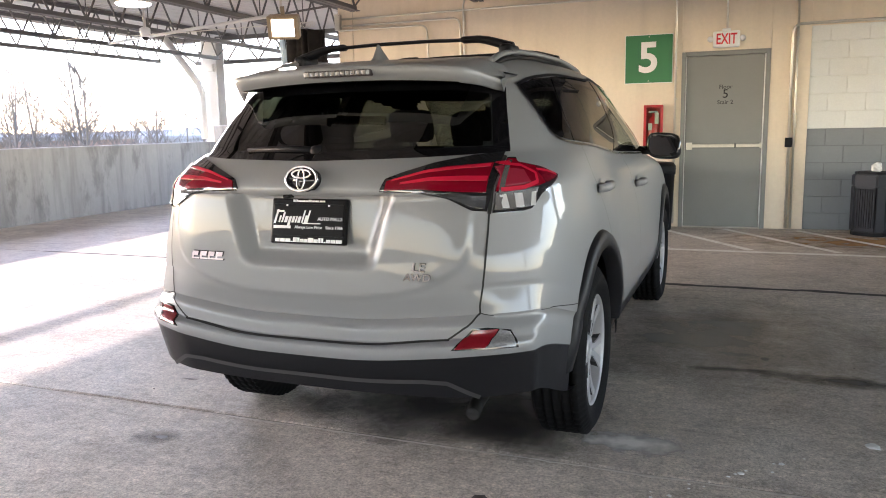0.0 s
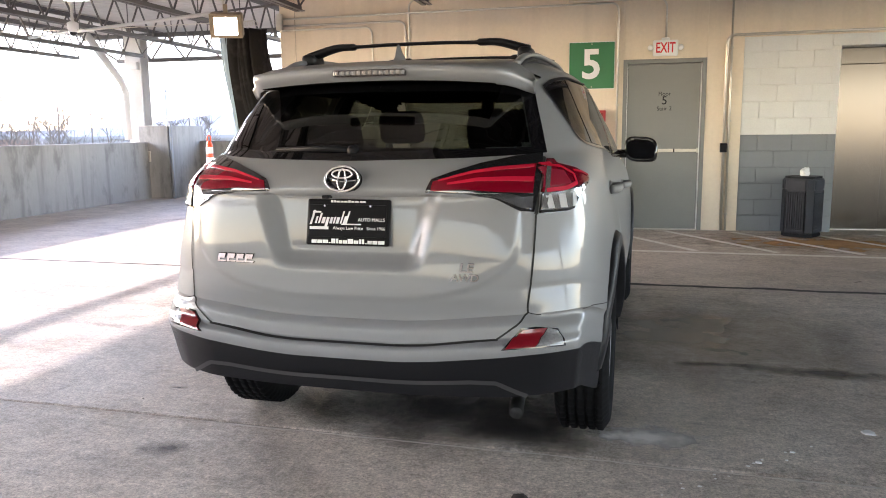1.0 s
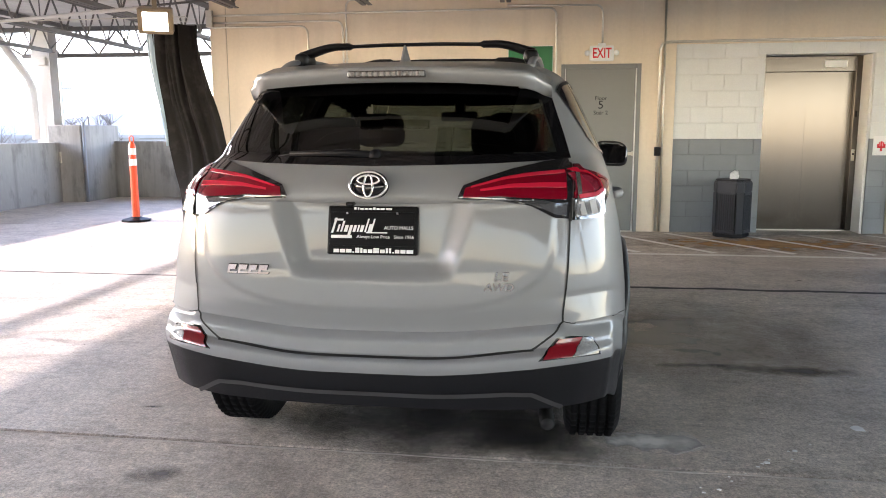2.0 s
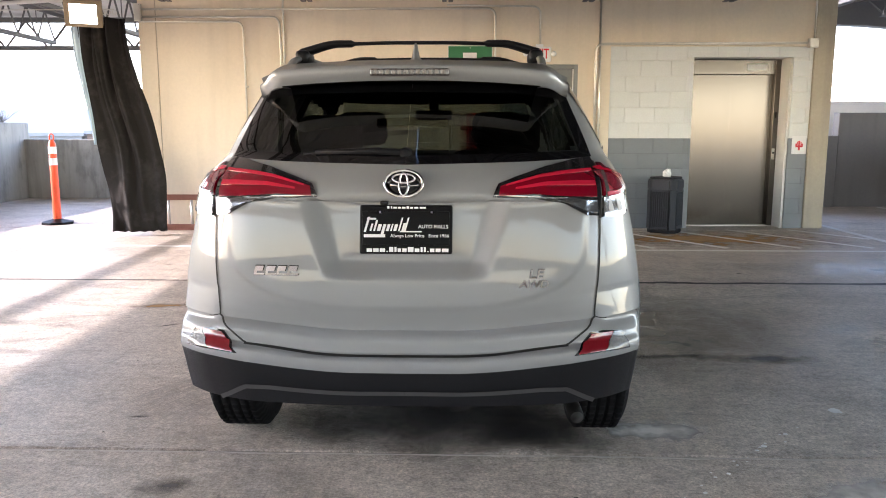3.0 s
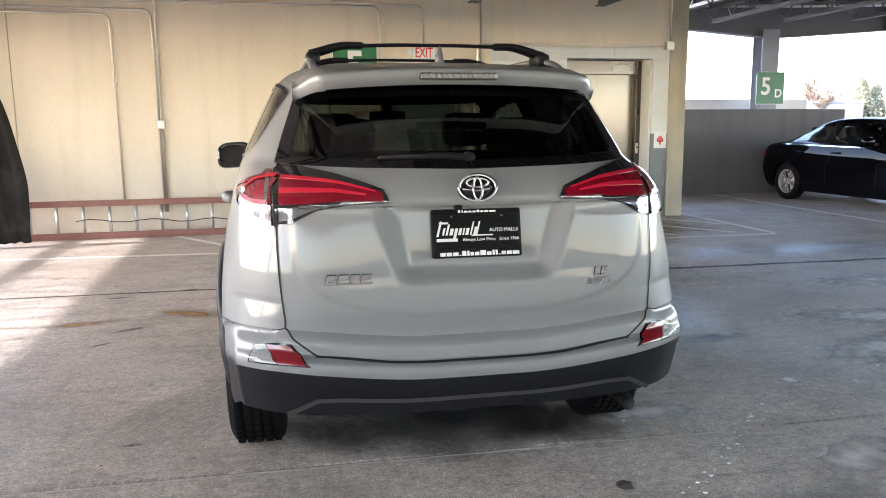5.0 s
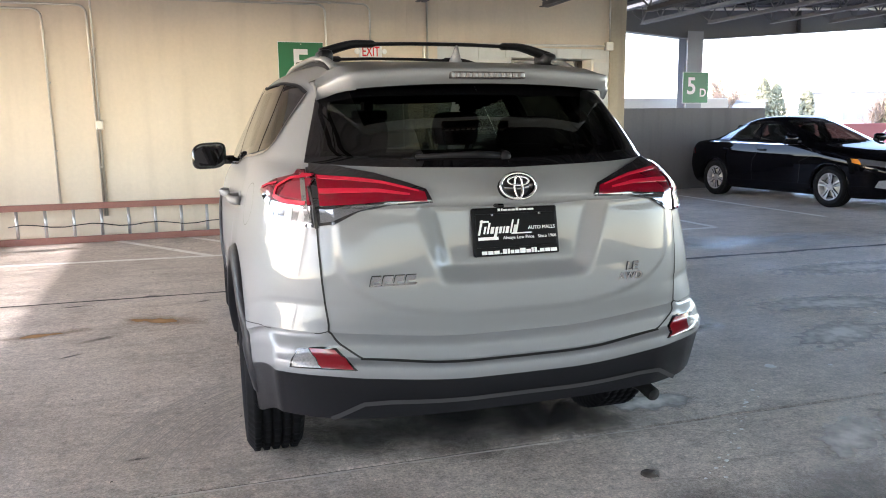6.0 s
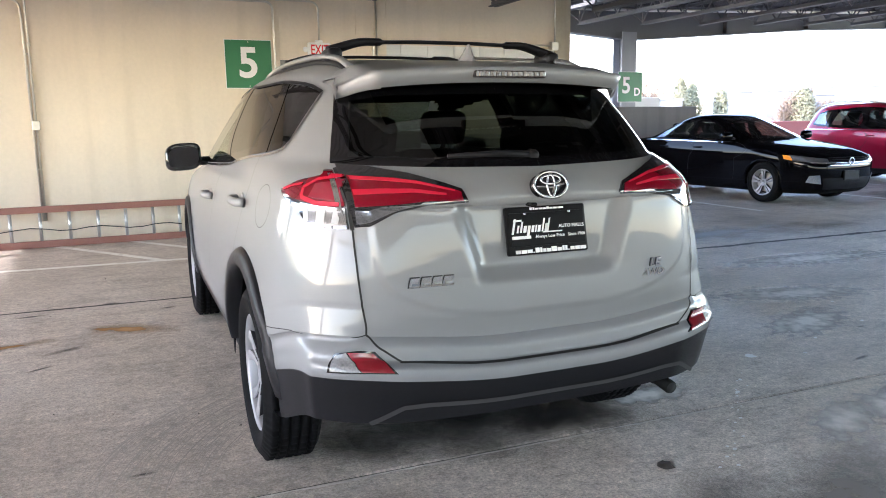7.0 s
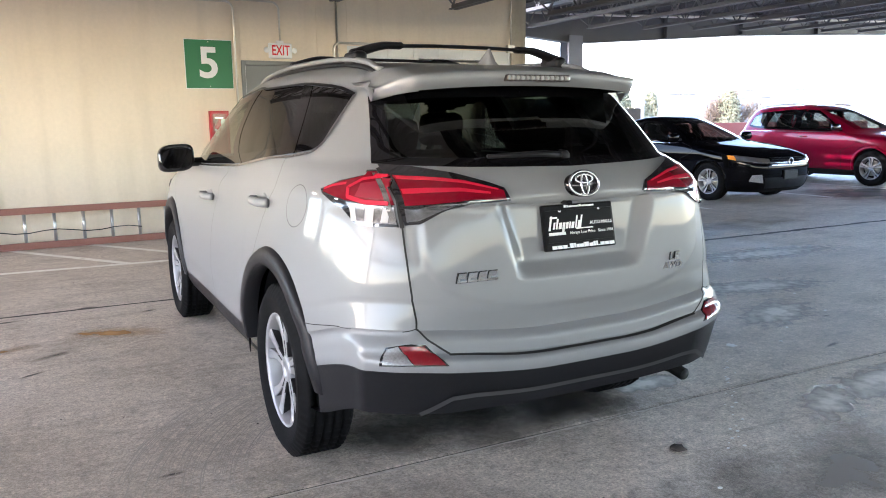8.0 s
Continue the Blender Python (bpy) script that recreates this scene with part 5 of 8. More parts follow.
        r, l = self.patch(lower, upper, 1, off, nu, nv), self.patch(lower, upper, -1, off, nu, nv)
        return joined([r, l])

    def ribbon(self, run, side, width=0.005, off=0.0015, n=40):
        """A shut line along a run of places."""
        q = np.array([self.place(p) for p in run])
        s = np.r_[0, np.cumsum(np.hypot(np.diff(q[:, 0]) * 6, np.diff(q[:, 1])))]
        w = np.linspace(0, s[-1], n)
        P = [(self.at(t, z), self.normal(t, z)) for t, z in zip(np.interp(w, s, q[:, 0]), np.interp(w, s, q[:, 1]))]
        vs, fs = [], []
        for i, (p, nn) in enumerate(P):
            d = (P[min(i + 1, n - 1)][0] - P[max(i - 1, 0)][0]).normalized()
            c = nn.cross(d).normalized() * width / 2
            for e in (p + c + nn * off, p - c + nn * off):
                vs.append((e.x * side, e.y, e.z))
        for i in range(n - 1):
            f = (2 * i, 2 * i + 1, 2 * i + 3, 2 * i + 2)
            fs.append(f if side < 0 else f[::-1])
        return vs, fs

    def build(self, zs, ts, sort, inset=0.0):
        """Splits the shell's faces into named parts by sort(x, y, z) (None: left out)."""
        grid = []
        for z in zs:
            x, y = self.ring(z)
            px, py = pchip(self.t, x, ts), pchip(self.t, y, ts)
            grid.append([self.finish(a, b, z) for a, b in zip(px, py)])
        if inset:
            g2 = []
            for j, z in enumerate(zs):
                row = []
                for i in range(len(ts)):
                    a, b = grid[j][max(i - 1, 0)], grid[j][min(i + 1, len(ts) - 1)]
                    c, d = grid[max(j - 1, 0)][i], grid[min(j + 1, len(zs) - 1)][i]
                    n = (b - a).cross(d - c)
                    n = n.normalized() if n.length > 1e-9 else Vector((0, 0, 1))
                    q = grid[j][i] - n * inset
                    q.x = max(q.x, 0.0)
                    row.append(q)
                g2.append(row)
            grid = g2
        out = {}
        for j in range(len(zs) - 1):
            zc = (zs[j] + zs[j + 1]) / 2
            for i in range(len(ts) - 1):
                q = (grid[j][i], grid[j][i + 1], grid[j + 1][i + 1], grid[j + 1][i])
                c = (q[0] + q[1] + q[2] + q[3]) / 4
                for side in (1, -1):
                    nm = sort(c.x, c.y, zc, side, c.z)
                    if nm:
                        v, f, ix = out.setdefault(nm, ([], [], {}))
                        ids = []
                        for key, p in zip(((j, i), (j, i + 1), (j + 1, i + 1), (j + 1, i)), q):
                            k = (key, side if key[1] not in (0, len(ts) - 1) else 0)
                            if k not in ix:
                                ix[k] = len(v)
                                v.append((p.x * side, p.y, p.z))
                            ids.append(ix[k])
                        f.append(tuple(ids) if side > 0 else tuple(ids[::-1]))
        return {k: (v[0], v[1]) for k, v in out.items()}


def inside(poly, a, b):
    """Whether the point lies in the polygon."""
    r = False
    n = len(poly)
    for i in range(n):
        (x0, y0), (x1, y1) = poly[i], poly[(i + 1) % n]
        if (y0 > b) != (y1 > b) and a < (x1 - x0) * (b - y0) / (y1 - y0) + x0:
            r = not r
    return r


def wheel_parts(R, width, rim_r, style):
    """Tyre and rim geometry about the x axis, outer face towards +x."""
    h = width / 2
    prof = [(rim_r - 0.006, -h * 0.80), (rim_r + 0.012, -h * 0.92), (rim_r + (R - rim_r) * 0.5, -h * 1.0), (R - 0.026, -h * 0.93), (R - 0.010, -h * 0.80)]
    x = -h * 0.76
    for gx in (-0.50, -0.17, 0.17, 0.50):
        prof += [(R, x), (R, gx * h - 0.008), (R - 0.012, gx * h - 0.005), (R - 0.012, gx * h + 0.005), (R, gx * h + 0.008)]
        x = gx * h + 0.010
    prof += [(R, h * 0.76), (R - 0.010, h * 0.80), (R - 0.030, h * 0.93), (rim_r + (R - rim_r) * 0.62, h * 1.0), (rim_r + (R - rim_r) * 0.55, h * 1.008),
             (rim_r + (R - rim_r) * 0.5, h * 1.0), (rim_r + 0.012, h * 0.92), (rim_r - 0.006, h * 0.80)]
    tyre = lathe_geo(prof, 240, "x")
    grooved = []
    for tx, ty, tz in tyre[0]:
        r, k = math.hypot(ty, tz), round(math.atan2(tz, ty) / (2 * math.pi) * 240)
        cut = 1 - .004 / R if r > R - .035 and abs(tx) > h * .52 and k % 4 == 0 else 1 - .005 / R if r > R - .004 and k % 5 == 0 else 1.0
        grooved.append((tx, ty * cut, tz * cut))
    tyre = (grooved, tyre[1])
    lip = lathe_geo([(rim_r - 0.004, -h * 0.8), (rim_r - 0.03, -h * 0.5), (rim_r - 0.035, h * 0.3), (rim_r - 0.016, h * 0.72), (rim_r - 0.012, h * 0.80), (rim_r - 0.004, h * 0.84),
                     (rim_r + 0.007, h * 0.84), (rim_r + 0.007, h * 0.78)], 64, "x")
    dish = lathe_geo([(rim_r - 0.03, -h * 0.1), (0.10, -h * 0.1), (0.0, -h * 0.1)], 40, "x")
    disc = lathe_geo([(0.155, 0.0), (0.155, 0.02), (0.07, 0.022), (0.06, 0.04), (0.0, 0.04)], 40, "x")
    spokes = []
    for k in range(5):
        base = 2 * math.pi * k / 5 + math.pi / 2
        e = Vector((0, math.cos(base), math.sin(base)))
        g = Vector((0, -math.sin(base), math.cos(base)))
        for s in (-1, 1):
            if style == "split":
                inner, outer = ((0.040, 0.0), (0.120, 0.003), (0.175, 0.016), (rim_r - 0.014, 0.030)), ((0.040, 0.024), (0.120, 0.034), (0.175, 0.054), (rim_r - 0.016, 0.086))
            else:
                inner, outer = ((0.040, 0.001), (0.120, 0.006), (0.175, 0.012), (rim_r - 0.014, 0.018)), ((0.040, 0.024), (0.120, 0.036), (0.175, 0.048), (rim_r - 0.016, 0.060))
            vs, fs = [], []
            for (ri, ti), (ro, to), xo in zip(inner, outer, (h * 0.60, h * 0.64, h * 0.69, h * 0.76)):
                a, b = e * ri + g * (s * ti), e * ro + g * (s * to)
                for xx, f in ((xo - 0.034, 0.0), (xo - 0.005, 0.0), (xo, 0.10)):
                    vs += [a.lerp(b, f) + Vector((xx, 0, 0)), b.lerp(a, f) + Vector((xx, 0, 0))]
            for q in range(3):
                o, p = q * 6, q * 6 + 6
                fs += [(o + 4, o + 5, p + 5, p + 4), (o + 2, o + 4, p + 4, p + 2), (o + 5, o + 3, p + 3, p + 5), (o, o + 2, p + 2, p), (o + 3, o + 1, p + 1, p + 3)]
            spokes.append((vs, fs if s > 0 else [q[::-1] for q in fs]))
    hub = lathe_geo([(0.062, h * 0.30), (0.060, h * 0.58), (0.05, h * 0.66), (0.032, h * 0.665), (0.030, h * 0.63), (0.0, h * 0.63)], 32, "x")
    nuts = []
    for k in range(5):
        a = 2 * math.pi * k / 5 + math.pi / 2 + math.pi / 5
        v, f = lathe_geo([(0.010, h * 0.5), (0.010, h * 0.60), (0.0, h * 0.60)], 6, "x")
        nuts.append(([(x, y + 0.048 * math.cos(a), z + 0.048 * math.sin(a)) for x, y, z in v], f))
    return tyre, lip, dish, disc, spokes, hub, joined(nuts)


def add_wheels(car, R, width, rim_r, track, axles, style="split"):
    tyre, lip, dish, disc, spokes, hub, nuts = wheel_parts(R, width, rim_r, style)
    meshes = {"tyre": (mesh_of("tyre", *tyre, True), RUBBER), "rim": (mesh_of("rim", *lip, True), ALLOY), "back_plate": (mesh_of("back_plate", *dish, True), BLACK_PLASTIC),
              "brake_disc": (mesh_of("brake_disc", *disc, True), STEEL_GALV), "hub_cap": (mesh_of("hub_cap", *hub, True), ALLOY), "lug_nuts": (mesh_of("lug_nuts", *nuts), ALLOY_DARK)}
    sp = [mesh_of("spoke", *s) for s in spokes]
    for me, mt in meshes.values():
        me.materials.append(mt)
    for me in sp:
        me.materials.append(ALLOY)
        me.materials.append(ALLOY_DARK)
        for p in me.polygons:
            p.material_index = 0 if abs(p.normal.x) > 0.5 else 1
    k = 0
    for y in axles:
        for s in (1, -1):
            w = new("wheel")
            w.parent = car
            w.empty_display_size = 0.1
            k += 1 + (y > 2)
            w.matrix_basis = pose(s * track, y, R) @ (Matrix.Identity(4) if s > 0 else pose(0, 0, 0, 0, 0, 180)) @ pose(0, 0, 0, 37 * k, 0, 0)
            for nm, (me, mt) in meshes.items():
                obj(nm, me, None, w)
            for me in sp:
                obj("spoke", me, None, w)


def arch_ring(yc, zc, r0, r1, shell, side, a0=-20, a1=200, n=48, proud=0.018, zmin=None):
    """Moulded lip round a wheel opening, laid on the shell."""
    vs, fs = [], []
    for i in range(n + 1):
        a = radians(a0 + (a1 - a0) * i / n)
        for r, off, inn in ((r0, -0.05, 0.0), (r0, proud * 0.6, 0), (r0 + 0.012, proud, 0), (r1 - 0.012, proud * 0.9, 0), (r1, 0.002, 0), (r1 + 0.003, -0.01, 0)):
            y, z = yc + r * math.cos(a), zc + r * math.sin(a)
            zz = max(z, shell.tab[0, 0] + 0.005)
            p = shell.at(shell.t_y(y, zz), zz)
            vs.append(((p.x + off) * side, y, z))
    k = 6
    for i in range(n):
        for q in range(k - 1):
            f = (i * k + q, i * k + q + 1, (i + 1) * k + q + 1, (i + 1) * k + q)
            fs.append(f if side < 0 else f[::-1])
    return vs, fs


def seat_geo(w, d, hb, rake, head=True):
    """Cushion, back and headrest blocks of a seat, origin at the cushion's rear foot; faces +y."""
    cush = box_bm(-w / 2, w / 2, 0.05, d, 0.0, 0.16, 0.05)
    back = box_bm(-w / 2, w / 2, -0.07, 0.07, 0.0, hb, 0.06)
    bmesh.ops.rotate(back, cent=(0, 0, 0), matrix=Matrix.Rotation(radians(rake), 3, "X"), verts=back.verts)
    bmesh.ops.translate(back, vec=(0, 0.02, 0.12), verts=back.verts)
    rest = None
    if head:
        rest = box_bm(-0.135, 0.135, -0.055, 0.055, hb + 0.03, hb + 0.22, 0.05)
        bmesh.ops.rotate(rest, cent=(0, 0, 0), matrix=Matrix.Rotation(radians(rake), 3, "X"), verts=rest.verts)
        bmesh.ops.translate(rest, vec=(0, 0.03, 0.12), verts=rest.verts)
    return cush, back, rest

# ---- the silver SUV ----
SUV_REAR = ([(0, 0), (.3, .004), (.58, .020), (.76, .078), (.862, .150), (.888, .176), (.902, .230), (.963, .53), (1.0, .95)],
            [(0, 0), (.3, .004), (.57, .020), (.70, .052), (.80, .112), (.89, .210), (.945, .36), (.98, .58), (1.0, .92)],
            [(0, 0), (.3, .016), (.55, .068), (.69, .140), (.775, .214), (.85, .305), (.91, .43), (.962, .66), (1.0, 1.05)],
            [(0, 0), (.3, .012), (.55, .042), (.69, .076), (.775, .116), (.85, .200), (.91, .34), (.962, .60), (1.0, 1.05)])
SUV_FRONT = ([(1.0, 1.05), (.98, .62), (.93, .36), (.84, .19), (.70, .085), (.50, .03), (.25, .008), (0, 0)],
             [(1.0, .95), (.97, .60), (.90, .36), (.80, .22), (.66, .12), (.46, .05), (.24, .015), (0, 0)])
SUV_TABLE = [(.200, .22, .74, 4.32, 0, 0), (.26, .12, .80, 4.40, 0, 0), (.34, .060, .86, 4.48, 0, 0), (.42, .028, .884, 4.54, 0, 0), (.50, .004, .896, 4.57, 0, 0),
             (.555, -.012, .900, 4.58, 0, 0), (.574, -.010, .900, 4.58, 0, 0), (.586, .030, .900, 4.58, .10, 0), (.625, .033, .900, 4.58, .3, 0), (.638, .036, .900, 4.58, .5, 0),
             (.662, .060, .900, 4.57, .9, 0), (.70, .055, .899, 4.57, 1, 0), (.76, .054, .896, 4.56, 1, 0), (.86, .057, .884, 4.53, 1, 0), (.95, .0635, .868, 4.46, 1, 0), (1.00, .068, .857, 4.38, 1, 0),
             (1.04, .072, .848, 4.22, 1, .3), (1.08, .075, .840, 3.95, 1.05, .6), (1.11, .073, .834, 3.70, 1.1, .8), (1.13, .076, .829, 3.54, 1.2, 1), (1.16, .088, .821, 3.48, 1.4, 1),
             (1.20, .121, .811, 3.41, 1.7, 1), (1.23, .153, .801, 3.36, 2, 1), (1.30, .240, .774, 3.23, 2.35, 1), (1.40, .368, .731, 3.04, 2.75, 1), (1.49, .490, .692, 2.85, 3, 1),
             (1.54, .575, .664, 2.72, 3, 1), (1.58, .70, .618, 2.58, 3, 1), (1.61, .88, .540, 2.42, 3, 1), (1.63, 1.10, .42, 2.24, 3, 1), (1.642, 1.38, .22, 2.02, 3, 1), (1.645, 1.60, .02, 1.80, 3, 1)]


def suv_warp(x, y, z):
    """The bumper's lines rise towards the corners and drop again to the wheel."""
    amp = smooth(.36, .50, z) * (1 - smooth(.74, .98, z))
    if y > 1.4:
        return 0.0
    up = .040 * smooth(.15, .72, abs(x))
    low = .080 * smooth(.20, .55, y) * (1 - smooth(.42, .53, z)) * smooth(.36, .40, z)
    return amp * (up - .085 * smooth(.20, .62, y)) - low


_LEDGE_Z, _LEDGE_Y = [r[0] for r in SUV_TABLE], [r[1] for r in SUV_TABLE]


def suv_dent(x, y, z):
    """Shift inwards: the plate's recess, the tailgate's raised shield, the bumper's ledge and the scoops at its corners."""
    if .600 < z < .657 and x > .60 and y < .62:
        deep = .013 * smooth(.606, .650, z) * smooth(.62, .70, x) * (1 - smooth(.40, .60, y))
    else:
        deep = 0.0
    if .555 < z < .76 and y < .9:
        flat = -.012 + (z - .555) / .205 * .074
        ledge = (flat - float(np.interp(z, _LEDGE_Z, _LEDGE_Y))) * .85 * smooth(.48, .80, abs(x))
    else:
        ledge = 0.0
    recess = shield = 0.0
    if y < .6 and .69 < z < 1.10:
        f = (abs(x) / .60) ** 4 + (max(0.0, 1.04 - z) / .305) ** 4
        shield = -.0075 * (1 - smooth(.90, 1.07, f)) + float(np.interp(z, (.69, .73, .76, .86), (0, -.008, -.006, 0))) * (1 - smooth(.40, .60, abs(x)))
        if z > .79:
            edge = .274 + (z - .84) / .24 * .070
            flank = smooth(0.0, .082, edge + .006 - abs(x))
            sill_ = smooth(.828, .894, z)
            recess = .038 * flank * sill_
        k = 1 - smooth(1.088, 1.096, z)
        recess, shield = recess * k, shield * k
    return -.7 * deep, .7 * deep + ledge + recess + shield


suv = thing("suv", pose(-0.014, 0.012, 0, 0, 0, -1.9), "silver compact SUV seen from behind, parked, with black roof crossbars", "car")
SUV = Shell(SUV_TABLE, SUV_REAR, SUV_FRONT, suv_warp, suv_dent)
AX_R, AX_F, WR = 0.945, 3.605, 0.36

# side windows as (y, z) outlines; tailgate window half as (x, z)
SIDE_FRONT = [(1.73, 1.180), (2.90, 1.140), (2.55, 1.37), (2.40, 1.46), (1.84, 1.525)]
SIDE_REAR = [(1.00, 1.243), (1.64, 1.188), (1.76, 1.530), (1.12, 1.520)]
SIDE_QUARTER = [(0.72, 1.280), (0.88, 1.250), (1.05, 1.515), (0.86, 1.502), (0.68, 1.470)]
TAIL_HALF = [(0, 1.207), (.575, 1.228), (.612, 1.245), (.560, 1.455), (.50, 1.482), (0, 1.497)]


def shrink(poly, f):
    cx, cy = sum(p[0] for p in poly) / len(poly), sum(p[1] for p in poly) / len(poly)
    return [(cx + (a - cx) * f, cy + (b - cy) * f) for a, b in poly]


def suv_sort(x, y, z, side, zt):
    for ay in (AX_R, AX_F):
        if x > .55 and math.hypot(y - ay, zt - .37) < .462:
            return None
    if y < .75 and x < .62 and inside(TAIL_HALF[:1] + [(a - .022 * (a > 0), b + (.022 if b < 1.3 else -.02)) for a, b in TAIL_HALF[1:-1]] + [(0, 1.477)], x, max(z, 1.2071)) and z > 1.235:
        return None
    if x > .55 and 1.14 < z < 1.53:
        for poly in (SIDE_FRONT, SIDE_REAR, SIDE_QUARTER):
            if inside(shrink(poly, .90), y, z):
                return None
    if y > 2.3 and 1.17 < z < 1.52 and x < .80 - (z - 1.15) * .35 and y > 3.42 - (z - 1.15) * 1.80 - .55 * (x / .8) ** 2:
        return None
    if z < .405 and y < .62:
        return None
    if z < .532 and (y < .75 or y > 3.9):
        return "bumper_cladding" if y < 2 else "front_cladding"
    if z < .425 and .75 < y < 3.9:
        return "sill_cladding" if side > 0 else "sill_cladding_left"
    if z < .662 and y < .70:
        return "rear_bumper"
    if y < .62 and x < .645 and z < 1.50:
        return "tailgate"
    if z > 1.53:
        return "roof"
    if y > 3.3 and z > 1.005:
        return "hood"
    return "body_side" if y < 3.9 else "front_bumper"


_zs = sorted(set([round(v, 4) for v in np.r_[np.arange(.20, .40, .03), [.405, .43, .455, .48, .505], np.arange(.532, .60, .006), np.arange(.60, .72, .012), np.arange(.72, 1.0, .010), np.arange(1.0, 1.16, .0125),
                                              np.arange(1.16, 1.54, .015), np.arange(1.54, 1.62, .008), np.arange(1.62, 1.645, .004), [1.645, .826, .832, .838, .846, .852, .858, .864, .87, .884, .89, .896, 1.086, 1.09, 1.094, 1.098]]]))
_ts = np.r_[np.linspace(0, SUV.t_x(.72, .8), 111)[:-1], np.linspace(SUV.t_x(.72, .8), SUV.t_y(4.0, .8), 150)[:-1], np.linspace(SUV.t_y(4.0, .8), 1, 45)]
SUV_LABELS = {"tailgate": "silver tailgate with a recess for the plate", "bumper_cladding": "charcoal unpainted plastic bumper skirt", "sill_cladding": "charcoal plastic sill"}
for nm, geo in SUV.build(_zs, _ts, suv_sort).items():
    nm = nm.replace("_left", "")
    obj(nm, mesh_of(nm, *geo, True), DARK_PLASTIC if "cladding" in nm else SILVER, suv, None, SUV_LABELS.get(nm, ""))
TRIM_DARK = surface("interior_dark_trim", (0.004, 0.004, 0.004), 0.8, grain=(60, 0.1), bump=(150, 0.1), spec=0.1)
for nm, geo in SUV.build(_zs, _ts, lambda x, y, z, s, zt: "cabin_lining" if z > .95 and suv_sort(x, y, z, s, zt) and y < 3.5 and not (y < .62 and z > 1.17) else None, 0.03).items():
    obj(nm, mesh_of(nm, *geo, True), TRIM_DARK, suv)
box("cabin_floor", -.50, .50, .80, 3.3, .34, .40, TRIM_DARK, suv)
box("cabin_tub", -.80, .80, 1.47, 3.05, .41, .46, TRIM_DARK, suv)
box("boot_floor", -.51, .51, .24, 1.45, .50, .53, TRIM_DARK, suv)
box("underbody", -.49, .49, .36, 4.2, .36, .44, BLACK_PLASTIC, suv, 0.03)

ret = []
for s in (1, -1):
    vs, fs = [], []
    for i in range(41):
        t = SUV.t_y(.60, .41) * i / 40
        p = SUV.at(t, .4055)
        vs += [(p.x * s, p.y, p.z), (p.x * .96 * s, p.y + .05, p.z - .012), (p.x * .86 * s, p.y + .16, p.z + .03)]
    for i in range(40):
        for q in (0, 1):
            f = (3 * i + q, 3 * i + q + 1, 3 * i + q + 4, 3 * i + q + 3)
            fs.append(f if s < 0 else f[::-1])
    ret.append((vs, fs))
obj("bumper_underside", mesh_of("bumper_underside", *joined(ret), True), BLACK_PLASTIC, suv)

CHROME_DULL = plain("window_trim_chrome", (0.55, 0.55, 0.56), 0.2, 1.0)


# panes
def pane(shell, nm, lower, upper, side, material, border, car, off=.004, nu=20, nv=10, edge=.10, edge_v=.12, label=""):
    """A pane with its opaque black border on the shell."""
    vs, fs = shell.patch(lower, upper, side, off, nu, nv)
    me = mesh_of(nm, vs, fs, True)
    me.materials.append(material)
    me.materials.append(border)
    for p in me.polygons:
        i, j = p.index % nu, p.index // nu
        u, v = (i + .5) / nu, (j + .5) / nv
        if u < edge or u > 1 - edge or v < edge_v or v > 1 - edge_v:
            p.material_index = 1
    ob = obj(nm, me, None, car, None, label)
    return ob


def tail_pane(shell, nm, lower, upper, car, material, border, nu=30, nv=20, off=.004):
    vs, fs = shell.across(lower, upper, off, nu, nv)
    me = mesh_of(nm, vs, fs, True)
    me.materials.append(material)
    me.materials.append(border)
    for p in me.polygons:
        k = p.index % (nu * nv)
        u, v = (k % nu + .5) / nu, (k // nu + .5) / nv
        # top border is deepened to paint in the dark zone below the spoiler
        if u > .905 or v < .12 or v > .86:
            p.material_index = 1
    ob = obj(nm, me, None, car, None, "dark tinted glass")
    ob.visible_shadow = False
    return ob


rear_glass = tail_pane(SUV, "rear_window", [("x", 0, 1.204), ("x", .4, 1.212), ("x", .652, 1.224)], [("x", 0, 1.50), ("x", .40, 1.492), ("x", .574, 1.460)], suv, GLASS_DARK, FRIT)
tail_like = SUV.across([("f", 0, 1.165), ("f", .5, 1.165), ("f", .72, 1.165)], [("f", 0, 1.535), ("f", .40, 1.535), ("f", .565, 1.525)], .004, 20, 14)
ws = obj("windscreen", mesh_of("windscreen", *tail_like, True), GLASS_LIGHT, suv)
ws.visible_shadow = False
